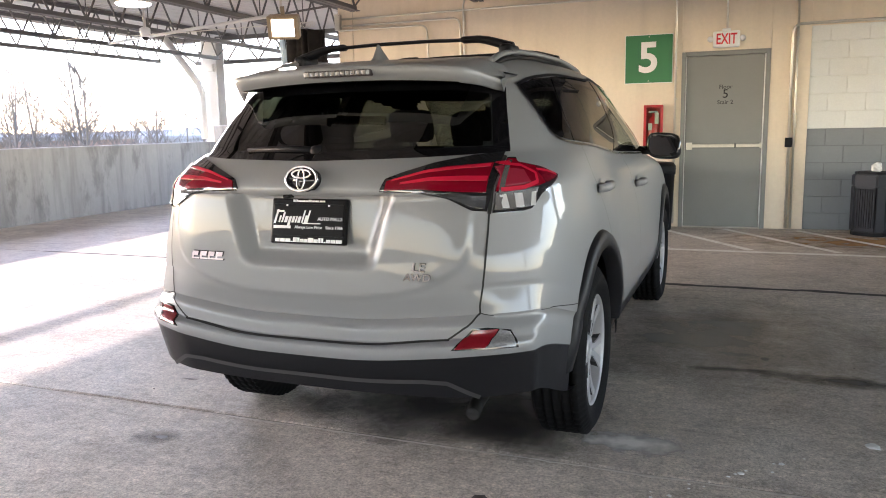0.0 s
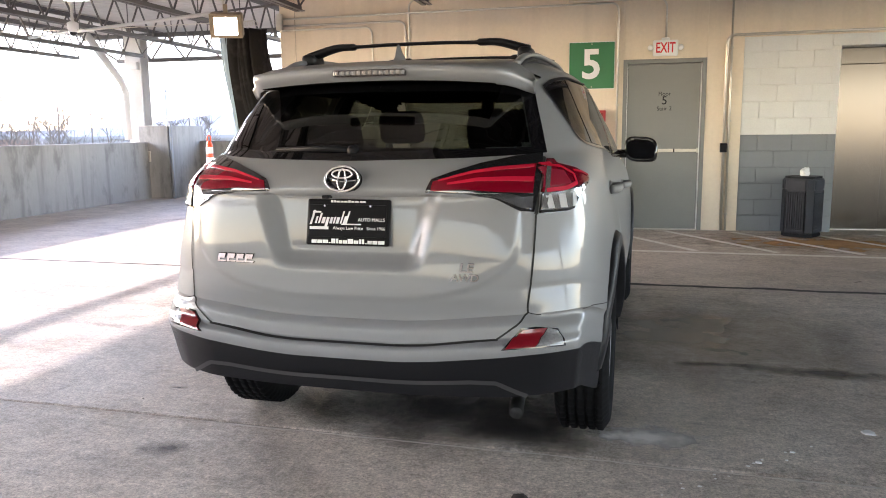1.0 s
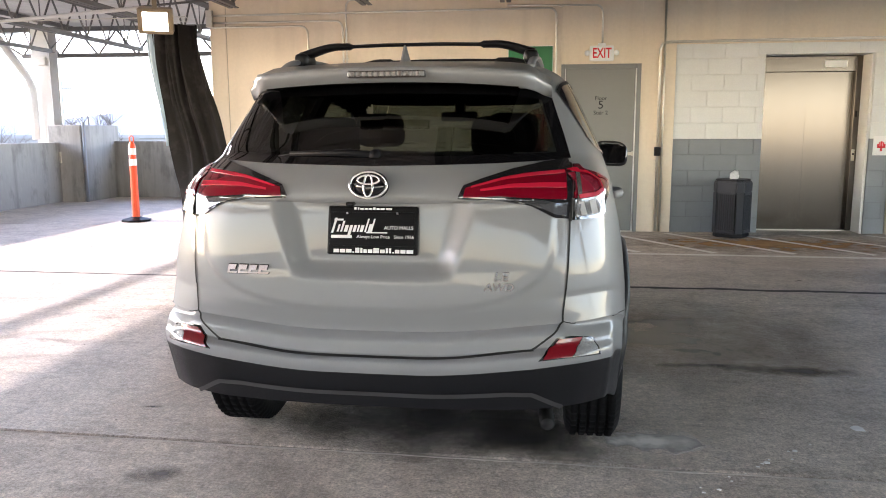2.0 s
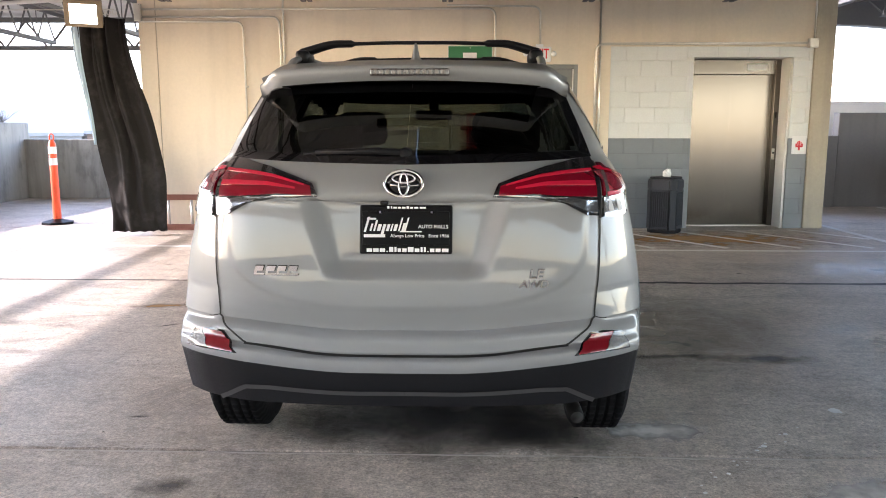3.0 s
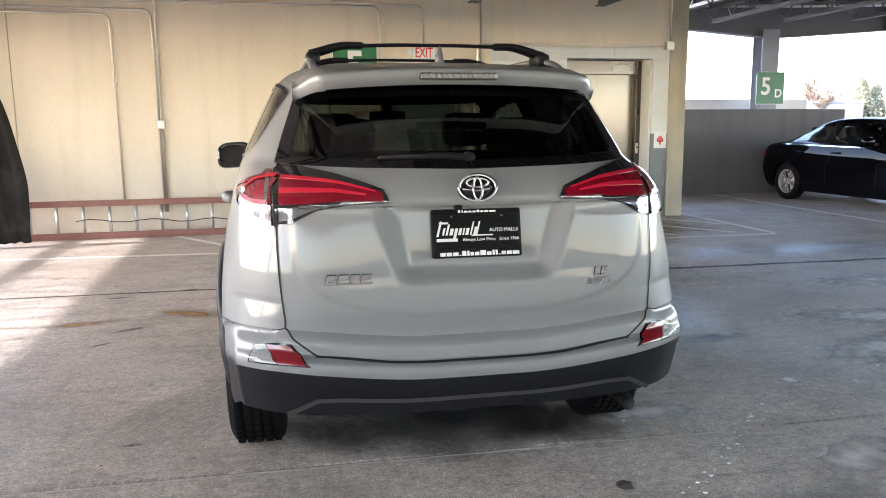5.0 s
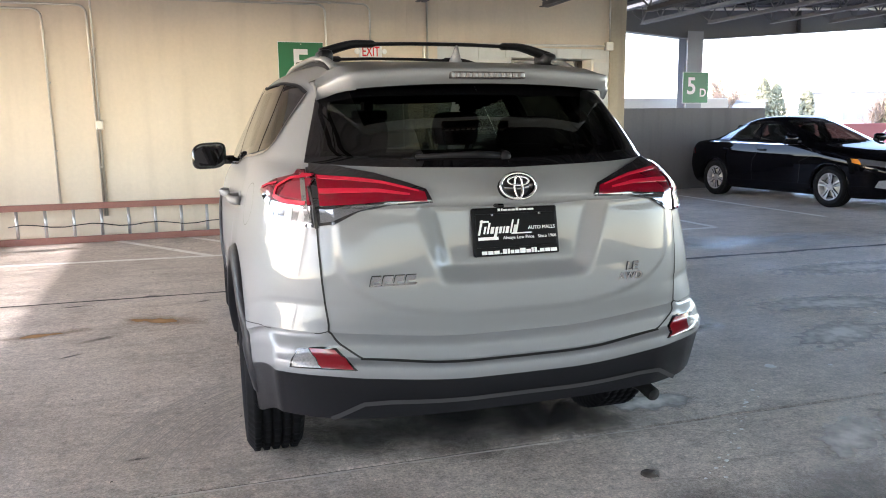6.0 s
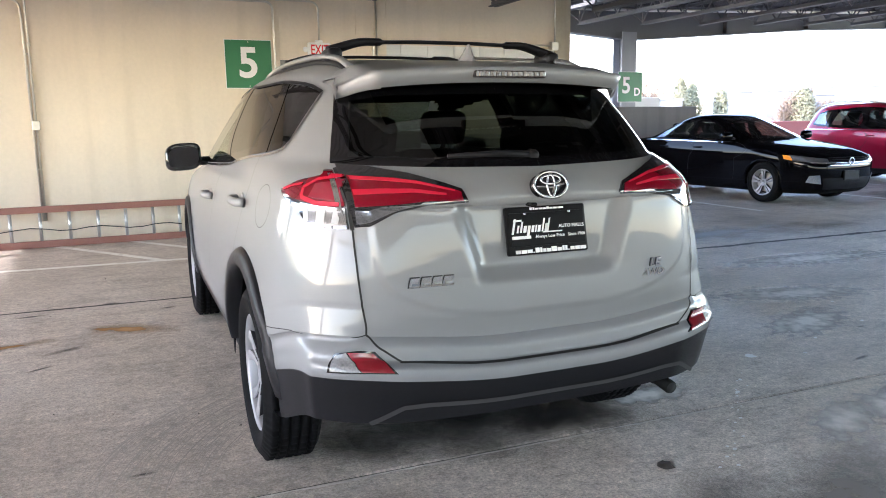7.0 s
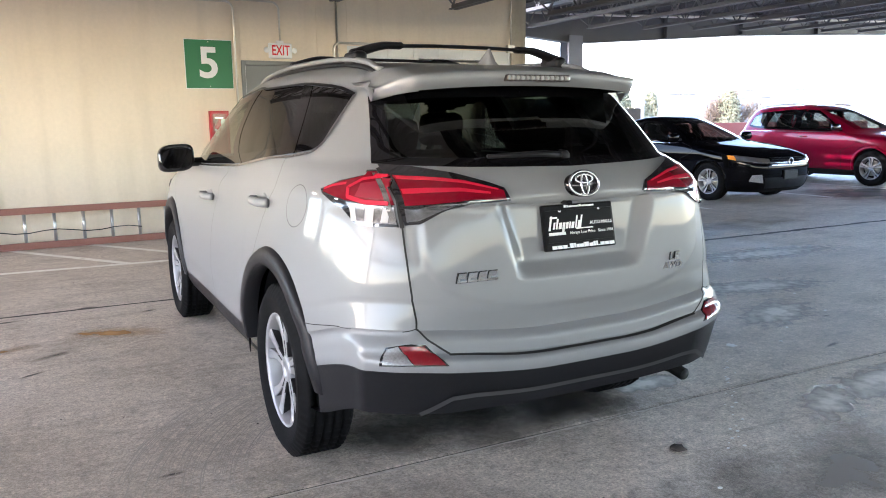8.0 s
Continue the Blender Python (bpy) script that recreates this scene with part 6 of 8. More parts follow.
for s in (1, -1):
    pane(SUV, "side_window", [("y", 1.73, 1.180), ("y", 2.3, 1.158), ("y", 2.92, 1.140)], [("y", 1.83, 1.530), ("y", 2.42, 1.490), ("y", 2.92, 1.152)], s, GLASS_LIGHT, FRIT, suv, edge=.06, edge_v=.08)
    pane(SUV, "side_window", [("y", .99, 1.245), ("y", 1.3, 1.214), ("y", 1.67, 1.184)], [("y", 1.11, 1.523), ("y", 1.4, 1.532), ("y", 1.77, 1.534)], s, GLASS_DARK, FRIT, suv, edge=.07, edge_v=.09)
    pane(SUV, "quarter_window", [("y", .705, 1.290), ("y", .76, 1.268), ("y", .92, 1.250)], [("y", .675, 1.470), ("y", .82, 1.500), ("y", 1.05, 1.520)], s, GLASS_DARK, FRIT, suv, edge=.10, edge_v=.09)
    for lo, up in (([("y", .905, 1.253), ("y", 1.015, 1.242)], [("y", 1.035, 1.519), ("y", 1.135, 1.525)]), ([("y", 1.645, 1.187), ("y", 1.755, 1.179)], [("y", 1.750, 1.534), ("y", 1.855, 1.529)])):
        obj("pillar_trim", mesh_of("pillar_trim", *SUV.patch(lo, up, s, .0055, 6, 14), True), BLACK_GLOSS, suv)
    g = SUV.ribbon([("y", .668, 1.468), ("y", .695, 1.288), ("y", .74, 1.258), ("y", .97, 1.234), ("y", 1.7, 1.172), ("y", 2.95, 1.132)], s, .011, .007, 60)
    obj("window_trim", mesh_of("window_trim", *g, True), CHROME_DULL, suv)
    g = SUV.ribbon([("y", .668, 1.470), ("y", .80, 1.504), ("y", 1.1, 1.530), ("y", 1.8, 1.542), ("y", 2.45, 1.498), ("y", 2.95, 1.135)], s, .014, .007, 60)
    obj("window_trim", mesh_of("window_trim", *g, True), BLACK_PLASTIC, suv)

# shut lines
_seams = [[("x", .632, .665), ("x", .640, .78), ("x", .646, .92), ("x", .648, 1.03)], [("x", .632, .665), ("x", .585, .62), ("x", .535, .586)],
          [("x", .648, 1.03), ("x", .650, 1.12), ("x", .640, 1.215)],
          [("y", .20, .650), ("y", .30, .660), ("y", .45, .680), ("y", .60, .700)], [("x", .632, .665), ("x", .66, .658), ("y", .20, .650)],
          [("y", 2.10, .43), ("y", 2.13, .70), ("y", 2.05, 1.0), ("y", 1.92, 1.165)], [("y", 3.02, .43), ("y", 3.06, .70), ("y", 3.05, 1.12)],
          [("y", .97, 1.235), ("y", .98, 1.15), ("y", 1.055, 1.06), ("y", 1.13, .94), ("y", 1.22, .83)], [("y", 1.47, .427), ("y", 2.2, .427), ("y", 3.12, .427)], [("y", 2.12, .30), ("y", 2.11, .425)]]
for s in (1, -1):
    for r in _seams:
        obj("shut_line", mesh_of("shut_line", *SUV.ribbon(r, s, .0065 if r in _seams[:3] else .0032, .0030), True), GAP_BLACK if r in _seams[:5] else SEAM_GREY, suv)
    obj("lamp_gap", mesh_of("lamp_gap", *SUV.ribbon([("x", .648, 1.028), ("x", .649, 1.12), ("x", .647, 1.212)], s, .014, .0035), True), GAP_BLACK, suv)
g = joined([SUV.ribbon([("x", 0, .581), ("x", .3, .581), ("x", .54, .585)], s, .015, .003) for s in (1, -1)])
obj("shut_line", mesh_of("shut_line", *g), GAP_BLACK, suv)
fd = []
for i in range(41):
    a = 2 * math.pi * i / 40
    fd.append(("y", .715 + .100 * math.cos(a), 1.062 + .078 * math.sin(a)))
obj("fuel_door", mesh_of("fuel_door", *SUV.ribbon(fd, -1, .0032, .0015, 80), True), SEAM_GREY, suv)

# lamps
LAMP_RED = plain("lamp_red_lens", (0.15, 0.002, 0.010), 0.16, coat=0.4)
LAMP_RED_MID = plain("reflector_red_plastic", (0.16, 0.007, 0.012), 0.22, coat=0.5)
LAMP_RED_BRIGHT = plain("lamp_red_light_bar", (0.46, 0.012, 0.035), 0.25, coat=0.4)
LAMP_CLEAR = plain("lamp_clear_lens", (0.08, 0.08, 0.085), 0.18, 0.3, coat=1.0)
LAMP_PALE = plain("lamp_pale_lens", (0.30, 0.29, 0.29), 0.16, 0.7, coat=1.0)
LAMP_MIRROR = plain("lamp_mirror_reflector", (0.34, 0.35, 0.37), 0.12, 0.9)
LAMP_BLOCK = plain("lamp_frosted_block", (0.42, 0.42, 0.43), 0.25, coat=1.0)
LAMP_PINK = plain("lamp_pink_inner_lens", (0.24, 0.018, 0.035), 0.12, coat=1.0)
LAMP_RIBBED = surface("ribbed_clear_lens", (0.15, 0.15, 0.155), 0.25, 0.3, grain=(160, 0.35), bump=(220, 0.5), coat=0.6)
LAMP_SMOKE = plain("lamp_smoked_lens", (0.012, 0.012, 0.014), 0.06, coat=1.0)


def lens(nm, lower, upper, side, material, off, nu=14, nv=6, label="", shell=None, car=None):
    """A lamp lens standing proud of the shell, with closed edges."""
    sh = shell or SUV
    vs, fs = sh.patch(lower, upper, side, off, nu, nv)
    base, _ = sh.patch(lower, upper, side, -.012, nu, nv)
    rim = [i for i in range(nu + 1)] + [(j * (nu + 1) + nu) for j in range(1, nv + 1)] + [nv * (nu + 1) + i for i in range(nu - 1, -1, -1)] + [j * (nu + 1) for j in range(nv - 1, 0, -1)]
    o = len(vs)
    n = len(rim)
    vs = vs + [base[i] for i in rim] + [vs[i] for i in rim]
    for k in range(n):
        q = (k + 1) % n
        f = (o + n + k, o + k, o + q, o + n + q)
        fs.append(f if side > 0 else f[::-1])
    return obj(nm, mesh_of(nm, vs, fs, True), material, car or suv, None, label)


for s in (1, -1):
    # on the tailgate: smoked housing, red bars
    lens("tail_lamp", [("x", .287, 1.104), ("x", .42, 1.098), ("x", .52, 1.082), ("x", .60, 1.040), ("x", .640, 1.036)],
         [("x", .290, 1.114), ("x", .304, 1.144), ("x", .36, 1.164), ("x", .46, 1.194), ("x", .56, 1.214), ("x", .640, 1.222)], s, LAMP_SMOKE, .008, 40, 8, "smoked and red tail lamp")
    lens("light_bar", [("x", .305, 1.108), ("x", .42, 1.112), ("x", .54, 1.104), ("x", .632, 1.098)],
         [("x", .311, 1.136), ("x", .40, 1.160), ("x", .50, 1.178), ("x", .630, 1.186)], s, LAMP_RED, .011, 30, 6)
    lens("light_bar", [("x", .36, 1.126), ("x", .46, 1.136), ("x", .56, 1.134), ("x", .63, 1.130)],
         [("x", .36, 1.132), ("x", .46, 1.146), ("x", .56, 1.147), ("x", .63, 1.144)], s, LAMP_RED_BRIGHT, .0125, 18, 3)
    lens("light_bar", [("x", .33, 1.136), ("x", .44, 1.160), ("x", .54, 1.170), ("x", .625, 1.174)],
         [("x", .33, 1.141), ("x", .44, 1.168), ("x", .54, 1.179), ("x", .625, 1.183)], s, LAMP_RED_BRIGHT, .0125, 18, 3)
    lens("lower_lens", [("x", .40, 1.102), ("x", .53, 1.083), ("x", .60, 1.050), ("x", .634, 1.045)],
         [("x", .40, 1.106), ("x", .53, 1.100), ("x", .60, 1.086), ("x", .634, 1.088)], s, LAMP_MIRROR, .0105, 18, 4, "bright reflector under a clear lens")
    # on the body side
    lens("tail_lamp", [("x", .656, 1.030), ("y", .245, 1.030), ("y", .285, 1.036), ("y", .36, 1.080), ("y", .51, 1.122)],
         [("x", .656, 1.204), ("x", .682, 1.203), ("y", .345, 1.190), ("y", .44, 1.168), ("y", .53, 1.136)], s, LAMP_SMOKE, .006, 26, 10, "red and clear tail lamp")
    lens("red_lens", [("x", .659, 1.100), ("y", .26, 1.102), ("y", .35, 1.108), ("y", .505, 1.127)],
         [("x", .659, 1.198), ("x", .682, 1.197), ("y", .345, 1.185), ("y", .43, 1.165), ("y", .51, 1.136)], s, LAMP_RED, .009, 24, 8)
    lens("lower_lens", [("x", .660, 1.036), ("y", .245, 1.036), ("y", .280, 1.041)],
         [("x", .660, 1.094), ("y", .255, 1.098), ("y", .345, 1.104)], s, LAMP_PALE, .010, 14, 5)
    for y0, y1, lean in ((.188, .206, .004), (.226, .252, .008), (.278, .300, .022)):
        lens("lens_block", [("y", y0, 1.044), ("y", y1, 1.044)], [("y", y0 + lean, 1.090), ("y", y1 + lean, 1.090)], s, LAMP_BLOCK, .0115, 3, 4, "frosted white lamp block")
    lens("foot_strip", [("x", .660, 1.031), ("y", .245, 1.031), ("y", .283, 1.037)], [("x", .660, 1.039), ("y", .245, 1.040), ("y", .290, 1.045)], s, LAMP_SMOKE, .0115, 12, 2)
    lens("inner_lens", [("x", .661, 1.112), ("y", .23, 1.114), ("y", .315, 1.120)], [("x", .661, 1.176), ("y", .25, 1.174), ("y", .330, 1.160)], s, LAMP_PINK, .0105, 12, 6)
    lens("reflector_strip", [("x", .661, 1.044), ("x", .674, 1.044)], [("x", .661, 1.190), ("x", .674, 1.190)], s, LAMP_PALE, .0115, 3, 8)
    g = SUV.ribbon([("x", .672, 1.184), ("y", .27, 1.183), ("y", .335, 1.172), ("y", .368, 1.146), ("y", .345, 1.118), ("y", .27, 1.106), ("x", .672, 1.104)], s, .014, .0125, 60)
    obj("light_guide", mesh_of("light_guide", *g, True), LAMP_RED_BRIGHT, suv)
    g = SUV.ribbon([("y", .39, 1.158), ("y", .45, 1.150), ("y", .50, 1.136)], s, .010, .0115, 20)
    obj("light_guide", mesh_of("light_guide", *g, True), LAMP_RED_BRIGHT, suv)
    # bumper reflector: red and clear
    lens("reflector_surround", [("x", .556, .558), ("x", .64, .556), ("x", .757, .552)], [("x", .614, .618), ("x", .66, .619), ("x", .730, .608)], s, BLACK_GLOSS, .003, 14, 8)
    lens("reflector_red", [("x", .568, .562), ("x", .660, .560)], [("x", .619, .613), ("x", .694, .612)], s, LAMP_RED_MID, .009, 8, 5, "red reflector")
    lens("reflector_clear", [("x", .663, .560), ("x", .748, .557)], [("x", .697, .612), ("x", .727, .603)], s, LAMP_RIBBED, .008, 6, 5, "ribbed clear reversing lamp")

# bumper's lower brace and wheel arch lips
br = []
for s in (1, -1):
    br.append(SUV.ribbon([("x", 0, .462), ("x", .45, .458), ("x", .535, .452), ("x", .60, .422), ("x", .63, .410)], s, .016, .012, 50))
obj("skid_brace", mesh_of("skid_brace", *joined(br), True), surface("brace_grey_plastic", (0.035, 0.035, 0.037), 0.45), suv, None, "grey brace line on the bumper skirt")
for s in (1, -1):
    for ay in (AX_R, AX_F):
        obj("arch_lip", mesh_of("arch_lip", *arch_ring(ay, .37, .432, .506, SUV, s, 3 if ay == AX_R else 2, 177 if ay == AX_F else 176), True), DARK_PLASTIC, suv)
        w = lathe_geo([(.455, .52), (.455, .82)], 28, "x", radians(176))
        ca, sa = math.cos(radians(2)), math.sin(radians(2))
        obj("arch_liner", mesh_of("arch_liner", [(x * s, y * ca - z * sa + ay, y * sa + z * ca + .365) for x, y, z in w[0]], w[1], True), BLACK_PLASTIC, suv)
        box("arch_wall", min(s * .50, s * .52), max(s * .50, s * .52), ay - .40, ay + .40, .40, .80, BLACK_PLASTIC, suv)
add_wheels(suv, WR, .225, .238, .768, (AX_R,))
add_wheels(suv, WR, .225, .238, .785, (AX_F,))

# spoiler
sp_v, sp_f = [], []
NX = 40
for i in range(NX + 1):
    u = -1 + 2 * i / NX
    x = .582 * u
    a = abs(u)
    zt = 1.552 - .030 * a ** 2.2 - .030 * smooth(.86, 1.0, a)
    yb = .335 + .035 * a ** 2 + .15 * smooth(.82, 1.0, a)
    zb = zt - .060 + .012 * smooth(.86, 1.0, a)
    yf, zf = .74 + .04 * a ** 2, 1.592 - .020 * a ** 2 - .055 * smooth(.80, 1.0, a) ** 1.5
    e = smooth(.82, 1.0, a)
    ring = [(yf, zf), (.55, (zf + zt) / 2 + .012), (yb + .06, zt + .006), (yb + .012, zt - .001), (yb, zt - .010), (yb + .030, zb + .003), (yb + .042, zb - .001),
            (.47 * (1 - e) + (yb + .07) * e, (1.497 - .035 * a ** 2.5) * (1 - e) + (zt - .012) * e), (.56 + .06 * e, (1.50 - .04 * a ** 2.5) * (1 - e) + (zf * .6 + zt * .4 - .012) * e)]
    sp_v += [(x, y, z) for y, z in ring]
k = 9
for i in range(NX):
    for q in range(k - 1):
        sp_f.append((i * k + q, i * k + q + 1, (i + 1) * k + q + 1, (i + 1) * k + q))
sp_f += [tuple(range(k)), tuple(NX * k + q for q in range(k - 1, -1, -1))]
sp_me = mesh_of("spoiler", sp_v, sp_f, True)
sp_me.materials.append(SILVER)
sp_me.materials.append(BLACK_GLOSS)
for i, p in enumerate(sp_me.polygons):
    p.material_index = 1 if i < NX * (k - 1) and i % (k - 1) in (5, 6, 7) and 3 < i // (k - 1) < NX - 4 else 0
spoiler = obj("spoiler", sp_me, None, suv)
BRAKE_SMOKE = plain("brake_lamp_lens", (0.05, 0.042, 0.042), 0.12)
BRAKE_CELL = plain("brake_cell", (0.14, 0.125, 0.12), 0.3)
bl = box("brake_light", -.140, .140, .324, .37, 1.510, 1.534, BRAKE_SMOKE, suv, 0.005, "grey high-level brake light")
for i in range(12):
    box("cell", -.128 + i * .0216, -.114 + i * .0216, .320, .328, 1.514, 1.530, BRAKE_CELL, bl, 0.002)

# wiper
tube("wiper_arm", [(-.004, .168, 1.240), (-.10, .170, 1.250), (-.31, .186, 1.246)], [.016, .013, .008], BLACK_PLASTIC, suv, 8)
tube("wiper_blade", [(-.02, .186, 1.250), (-.18, .186, 1.246), (-.355, .198, 1.238)], [.007, .010, .005], BLACK_PLASTIC, suv, 6)
v, f = lathe_geo([(.0, -.018), (.015, -.017), (.022, -.008), (.024, .03)], 20, "y")
obj("wiper_cap", mesh_of("wiper_cap", [(x - .004, y + .168, z + 1.240) for x, y, z in v], f, True), BLACK_PLASTIC, suv)

# emblem: an oval with plain inner ovals, chrome garnish, camera
def oval(rx, rz, tube_r, y, cx=0.0, cz=0.0, n=40):
    return tube_geo([(cx + rx * math.cos(2 * math.pi * i / n), y, cz + rz * math.sin(2 * math.pi * i / n)) for i in range(n)], tube_r, 8, True)


em = new("emblem")
em.parent = suv
em.matrix_basis = pose(-.001, .060, 1.147, -14, 0, 0)
obj("badge_back", mesh_of("badge_back", *[( [(x * 1.0, y, z * .70) for x, y, z in lathe_geo([(0, -.010), (.060, -.010), (.062, .03)], 40, 'y')[0]]), lathe_geo([(0, -.010), (.060, -.010), (.062, .03)], 40, 'y')[1]], True), BLACK_GLOSS, em)
obj("badge_ring", mesh_of("badge_ring", *oval(.0615, .043, .0052, -.010), True), CHROME, em)
obj("badge_oval", mesh_of("badge_oval", *oval(.036, .0145, .0042, -.012, 0, .0165), True), CHROME, em)
obj("badge_oval", mesh_of("badge_oval", *oval(.0145, .036, .0042, -.012, 0, -.003), True), CHROME, em)
gv = SUV.across([("x", 0, 1.093), ("x", .20, 1.094), ("x", .300, 1.101)], [("x", 0, 1.108), ("x", .20, 1.108), ("x", .300, 1.109)], .008, 16, 4)
obj("garnish", mesh_of("garnish", *gv, True), SILVER, suv)
box("rear_camera", -.078, -.052, .046, .085, 1.080, 1.093, BLACK_GLOSS, suv, 0.004)

# number plate in its frame
PLATE_BLACK = plain("plate_black", (0.004, 0.004, 0.005), 0.35, spec=0.12)
INK_WHITE = plain("plate_white_ink", (0.75, 0.75, 0.75), 0.5)
pl = new("number_plate")
pl.parent = suv
pl.matrix_basis = pose(.003, .083, .996, -12, 0, 0)
part("plate_frame", box_bm(-.153, .153, -.008, .012, -.081, .081, .006), PLATE_BLACK, pl)
part("plate_sheet", box_bm(-.143, .143, -.011, -.004, -.052, .060, .002), PLATE_BLACK, pl)
def slant(x, w, z0, z1):
    k = .28
    v, f = prism_geo([(x + k * z0, z0), (x + w + k * z0, z0), (x + w + k * z1, z1), (x + k * z1, z1)], -.0135, -.0085)
    obj("print_bar", mesh_of("print_bar", v, f), INK_WHITE, pl)


for x, w, z0, z1 in ((-.136, .007, -.010, .040), (-.118, .006, -.006, .018), (-.106, .006, -.006, .030), (-.094, .011, -.006, .016), (-.078, .009, -.018, .016), (-.064, .009, -.006, .016),
                     (-.050, .005, -.006, .017), (-.040, .010, -.006, .016), (-.024, .005, -.006, .038), (-.013, .010, -.006, .020), (-.004, .005, -.006, .038)):
    slant(x, w, z0, z1)
for x0, x1, z0, z1 in ((-.128, -.098, .031, .037), (-.020, .052, -.010, -.006)):
    part("print_bar", box_bm(x0, x1, -.0135, -.0085, z0, z1), INK_WHITE, pl)
for x0, w in ((-.062, 7), (-.050, 4), (-.042, 12), (-.026, 9), (-.013, 11), (.002, 8), (.014, 9), (.027, 13), (.045, 20)):
    part("print_bar", box_bm(x0, x0 + w * .001, -.0135, -.0085, .068, .0735 if w > 8 else .076), INK_WHITE, pl)
x = -.128
for i, w in enumerate((16, 16, 16, 5, 12, 6, 10, 13, 17, 14, 6, 6, 5, 13, 15, 20)):
    tall = i in (4, 5, 8, 10, 11)
    part("print_bar", box_bm(x, x + w * .00108, -.0135, -.0085, -.075, -.059 if tall else -.0635 if w > 5 else -.0715), INK_WHITE, pl)
    x += w * .00108 + .0042
words("print", "AUTO MALLS", .0165, pose(.090, -.0125, .008, 90, 0, 0), INK_WHITE, pl, .0006)
words("print", "Always Low Price", .0155, pose(.005, -.0125, -.022, 90, 0, 0), INK_WHITE, pl, .0006)
words("print", "Since 1966", .0155, pose(.108, -.0125, -.022, 90, 0, 0), INK_WHITE, pl, .0006)
part("print_bar", box_bm(-.138, -.068, -.0135, -.0105, -.027, -.017), INK_WHITE, pl)
for x in (-.085, .085):
    part("screw", box_bm(x - .004, x + .004, -.014, -.008, .052, .060, .002), CHROME, pl)

# model badges: plain chrome strokes for the name, letters for the grade
nb = new("name_badge")
nb.parent = suv
nb.matrix_basis = pose(-.428, .060, .862, 0, 0, -3)
for x0, w in ((-.074, .034), (-.036, .036), (.002, .034), (.038, .036)):
    v, f = prism_geo([(x0, -.015), (x0 + w, -.015), (x0 + w + .004, -.009), (x0 + .010, -.009), (x0 + .012, -.002), (x0 + w - .004, -.002), (x0 + w + .002, .015), (x0 + .008, .015), (x0 + .004, .004)], -.006, .012)
    obj("badge_stroke", mesh_of("badge_stroke", v, f), CHROME, nb)
    # black copy set behind each stroke draws its shadow edge; same for the letters
    obj("badge_shadow_edge", mesh_of("badge_shadow_edge", [((x - x0 - w / 2) * 1.10 + x0 + w / 2, y + .004, z * 1.14) for x, y, z in v], f), GAP_BLACK, nb)
words("grade_edge", "LE", .042, pose(.430, .0565, .853, 90, 0, 3), GAP_BLACK, suv, .003, stretch=1.15, shear=.15, bold=.0007)
words("grade_badge", "LE", .042, pose(.430, .055, .853, 90, 0, 3), CHROME, suv, .004, stretch=1.15, shear=.15, bold=.0006)
words("grade_edge", "AWD", .034, pose(.424, .0585, .819, 90, 0, 3), GAP_BLACK, suv, .003, stretch=1.15, shear=.15, bold=.0006)
words("grade_badge", "AWD", .034, pose(.424, .057, .819, 90, 0, 3), CHROME, suv, .004, stretch=1.15, shear=.15, bold=.0005)

# roof rails, crossbars, aerial
for s in (1, -1):
    run = [(s * .500, .655, 1.566), (s * .505, .80, 1.606), (s * .512, 1.10, 1.634), (s * .514, 1.7, 1.646), (s * .508, 2.2, 1.628), (s * .495, 2.52, 1.575)]
    P = np.array(run)
    w = np.linspace(0, 1, 40)
    sm = [tuple(float(pchip(np.linspace(0, 1, 6), P[:, c], q)) for c in range(3)) for q in w]
    vs, fs = tube_geo(sm, .0115, 10)
    obj("roof_rail", mesh_of("roof_rail", [(s * .508 + (a - s * .508) * 1.5, b, c) for a, b, c in vs], fs, True), SILVER, suv)
    vs, fs = tube_geo([(a, b, c - .022) for a, b, c in sm], .011, 8)
    obj("rail_base", mesh_of("rail_base", vs, fs, True), BLACK_PLASTIC, suv)
for y, zt in ((.935, 1.689), (1.78, 1.698)):
    cb = new("roof_crossbar")
    cb.parent = suv
    X = np.linspace(-.505, .505, 81)
    Z = [-.004 * smooth(.1, .3, abs(x)) - .046 * smooth(.34, .56, abs(x)) for x in X]
    v, f = tube_geo([(x, y, zt + z) for x, z in zip(X, Z)], [.0078 + .0075 * smooth(.275, .29, abs(x)) + .004 * smooth(.30, .50, abs(x)) for x in X], 12)
    v = [(a, y + (b - y) * 2.2, c) for a, b, c in v]
    obj("bar", mesh_of("bar", v, f, True), BLACK_PLASTIC, cb)
    for s in (1, -1):
        bm = box_bm(min(s * .462, s * .522), max(s * .462, s * .522), y - .070, y + .070, zt - .090, zt - .034, .018)
        part("end_foot", bm, DARK_PLASTIC, cb, smooth=True)
fin_v, fin_f = [], []
for i, (h, y0, y1, w) in enumerate(((1.560, .600, .860, .034), (1.588, .615, .845, .030), (1.604, .640, .800, .016), (1.630, .660, .752, .011), (1.652, .678, .715, .007), (1.660, .684, .702, .003))):
    fin_v += [(0, y0, h), (w, y0 + .3 * (y1 - y0), h), (w * .7, y0 + .7 * (y1 - y0), h), (0, y1, h), (-w * .7, y0 + .7 * (y1 - y0), h), (-w, y0 + .3 * (y1 - y0), h)]
    if i:
        fin_f += [(6 * i - 6 + q, 6 * i - 6 + (q + 1) % 6, 6 * i + (q + 1) % 6, 6 * i + q) for q in range(6)]
fin_f.append(tuple(range(len(fin_v) - 6, len(fin_v))))
obj("aerial", mesh_of("aerial", fin_v, fin_f, True), SILVER, suv)

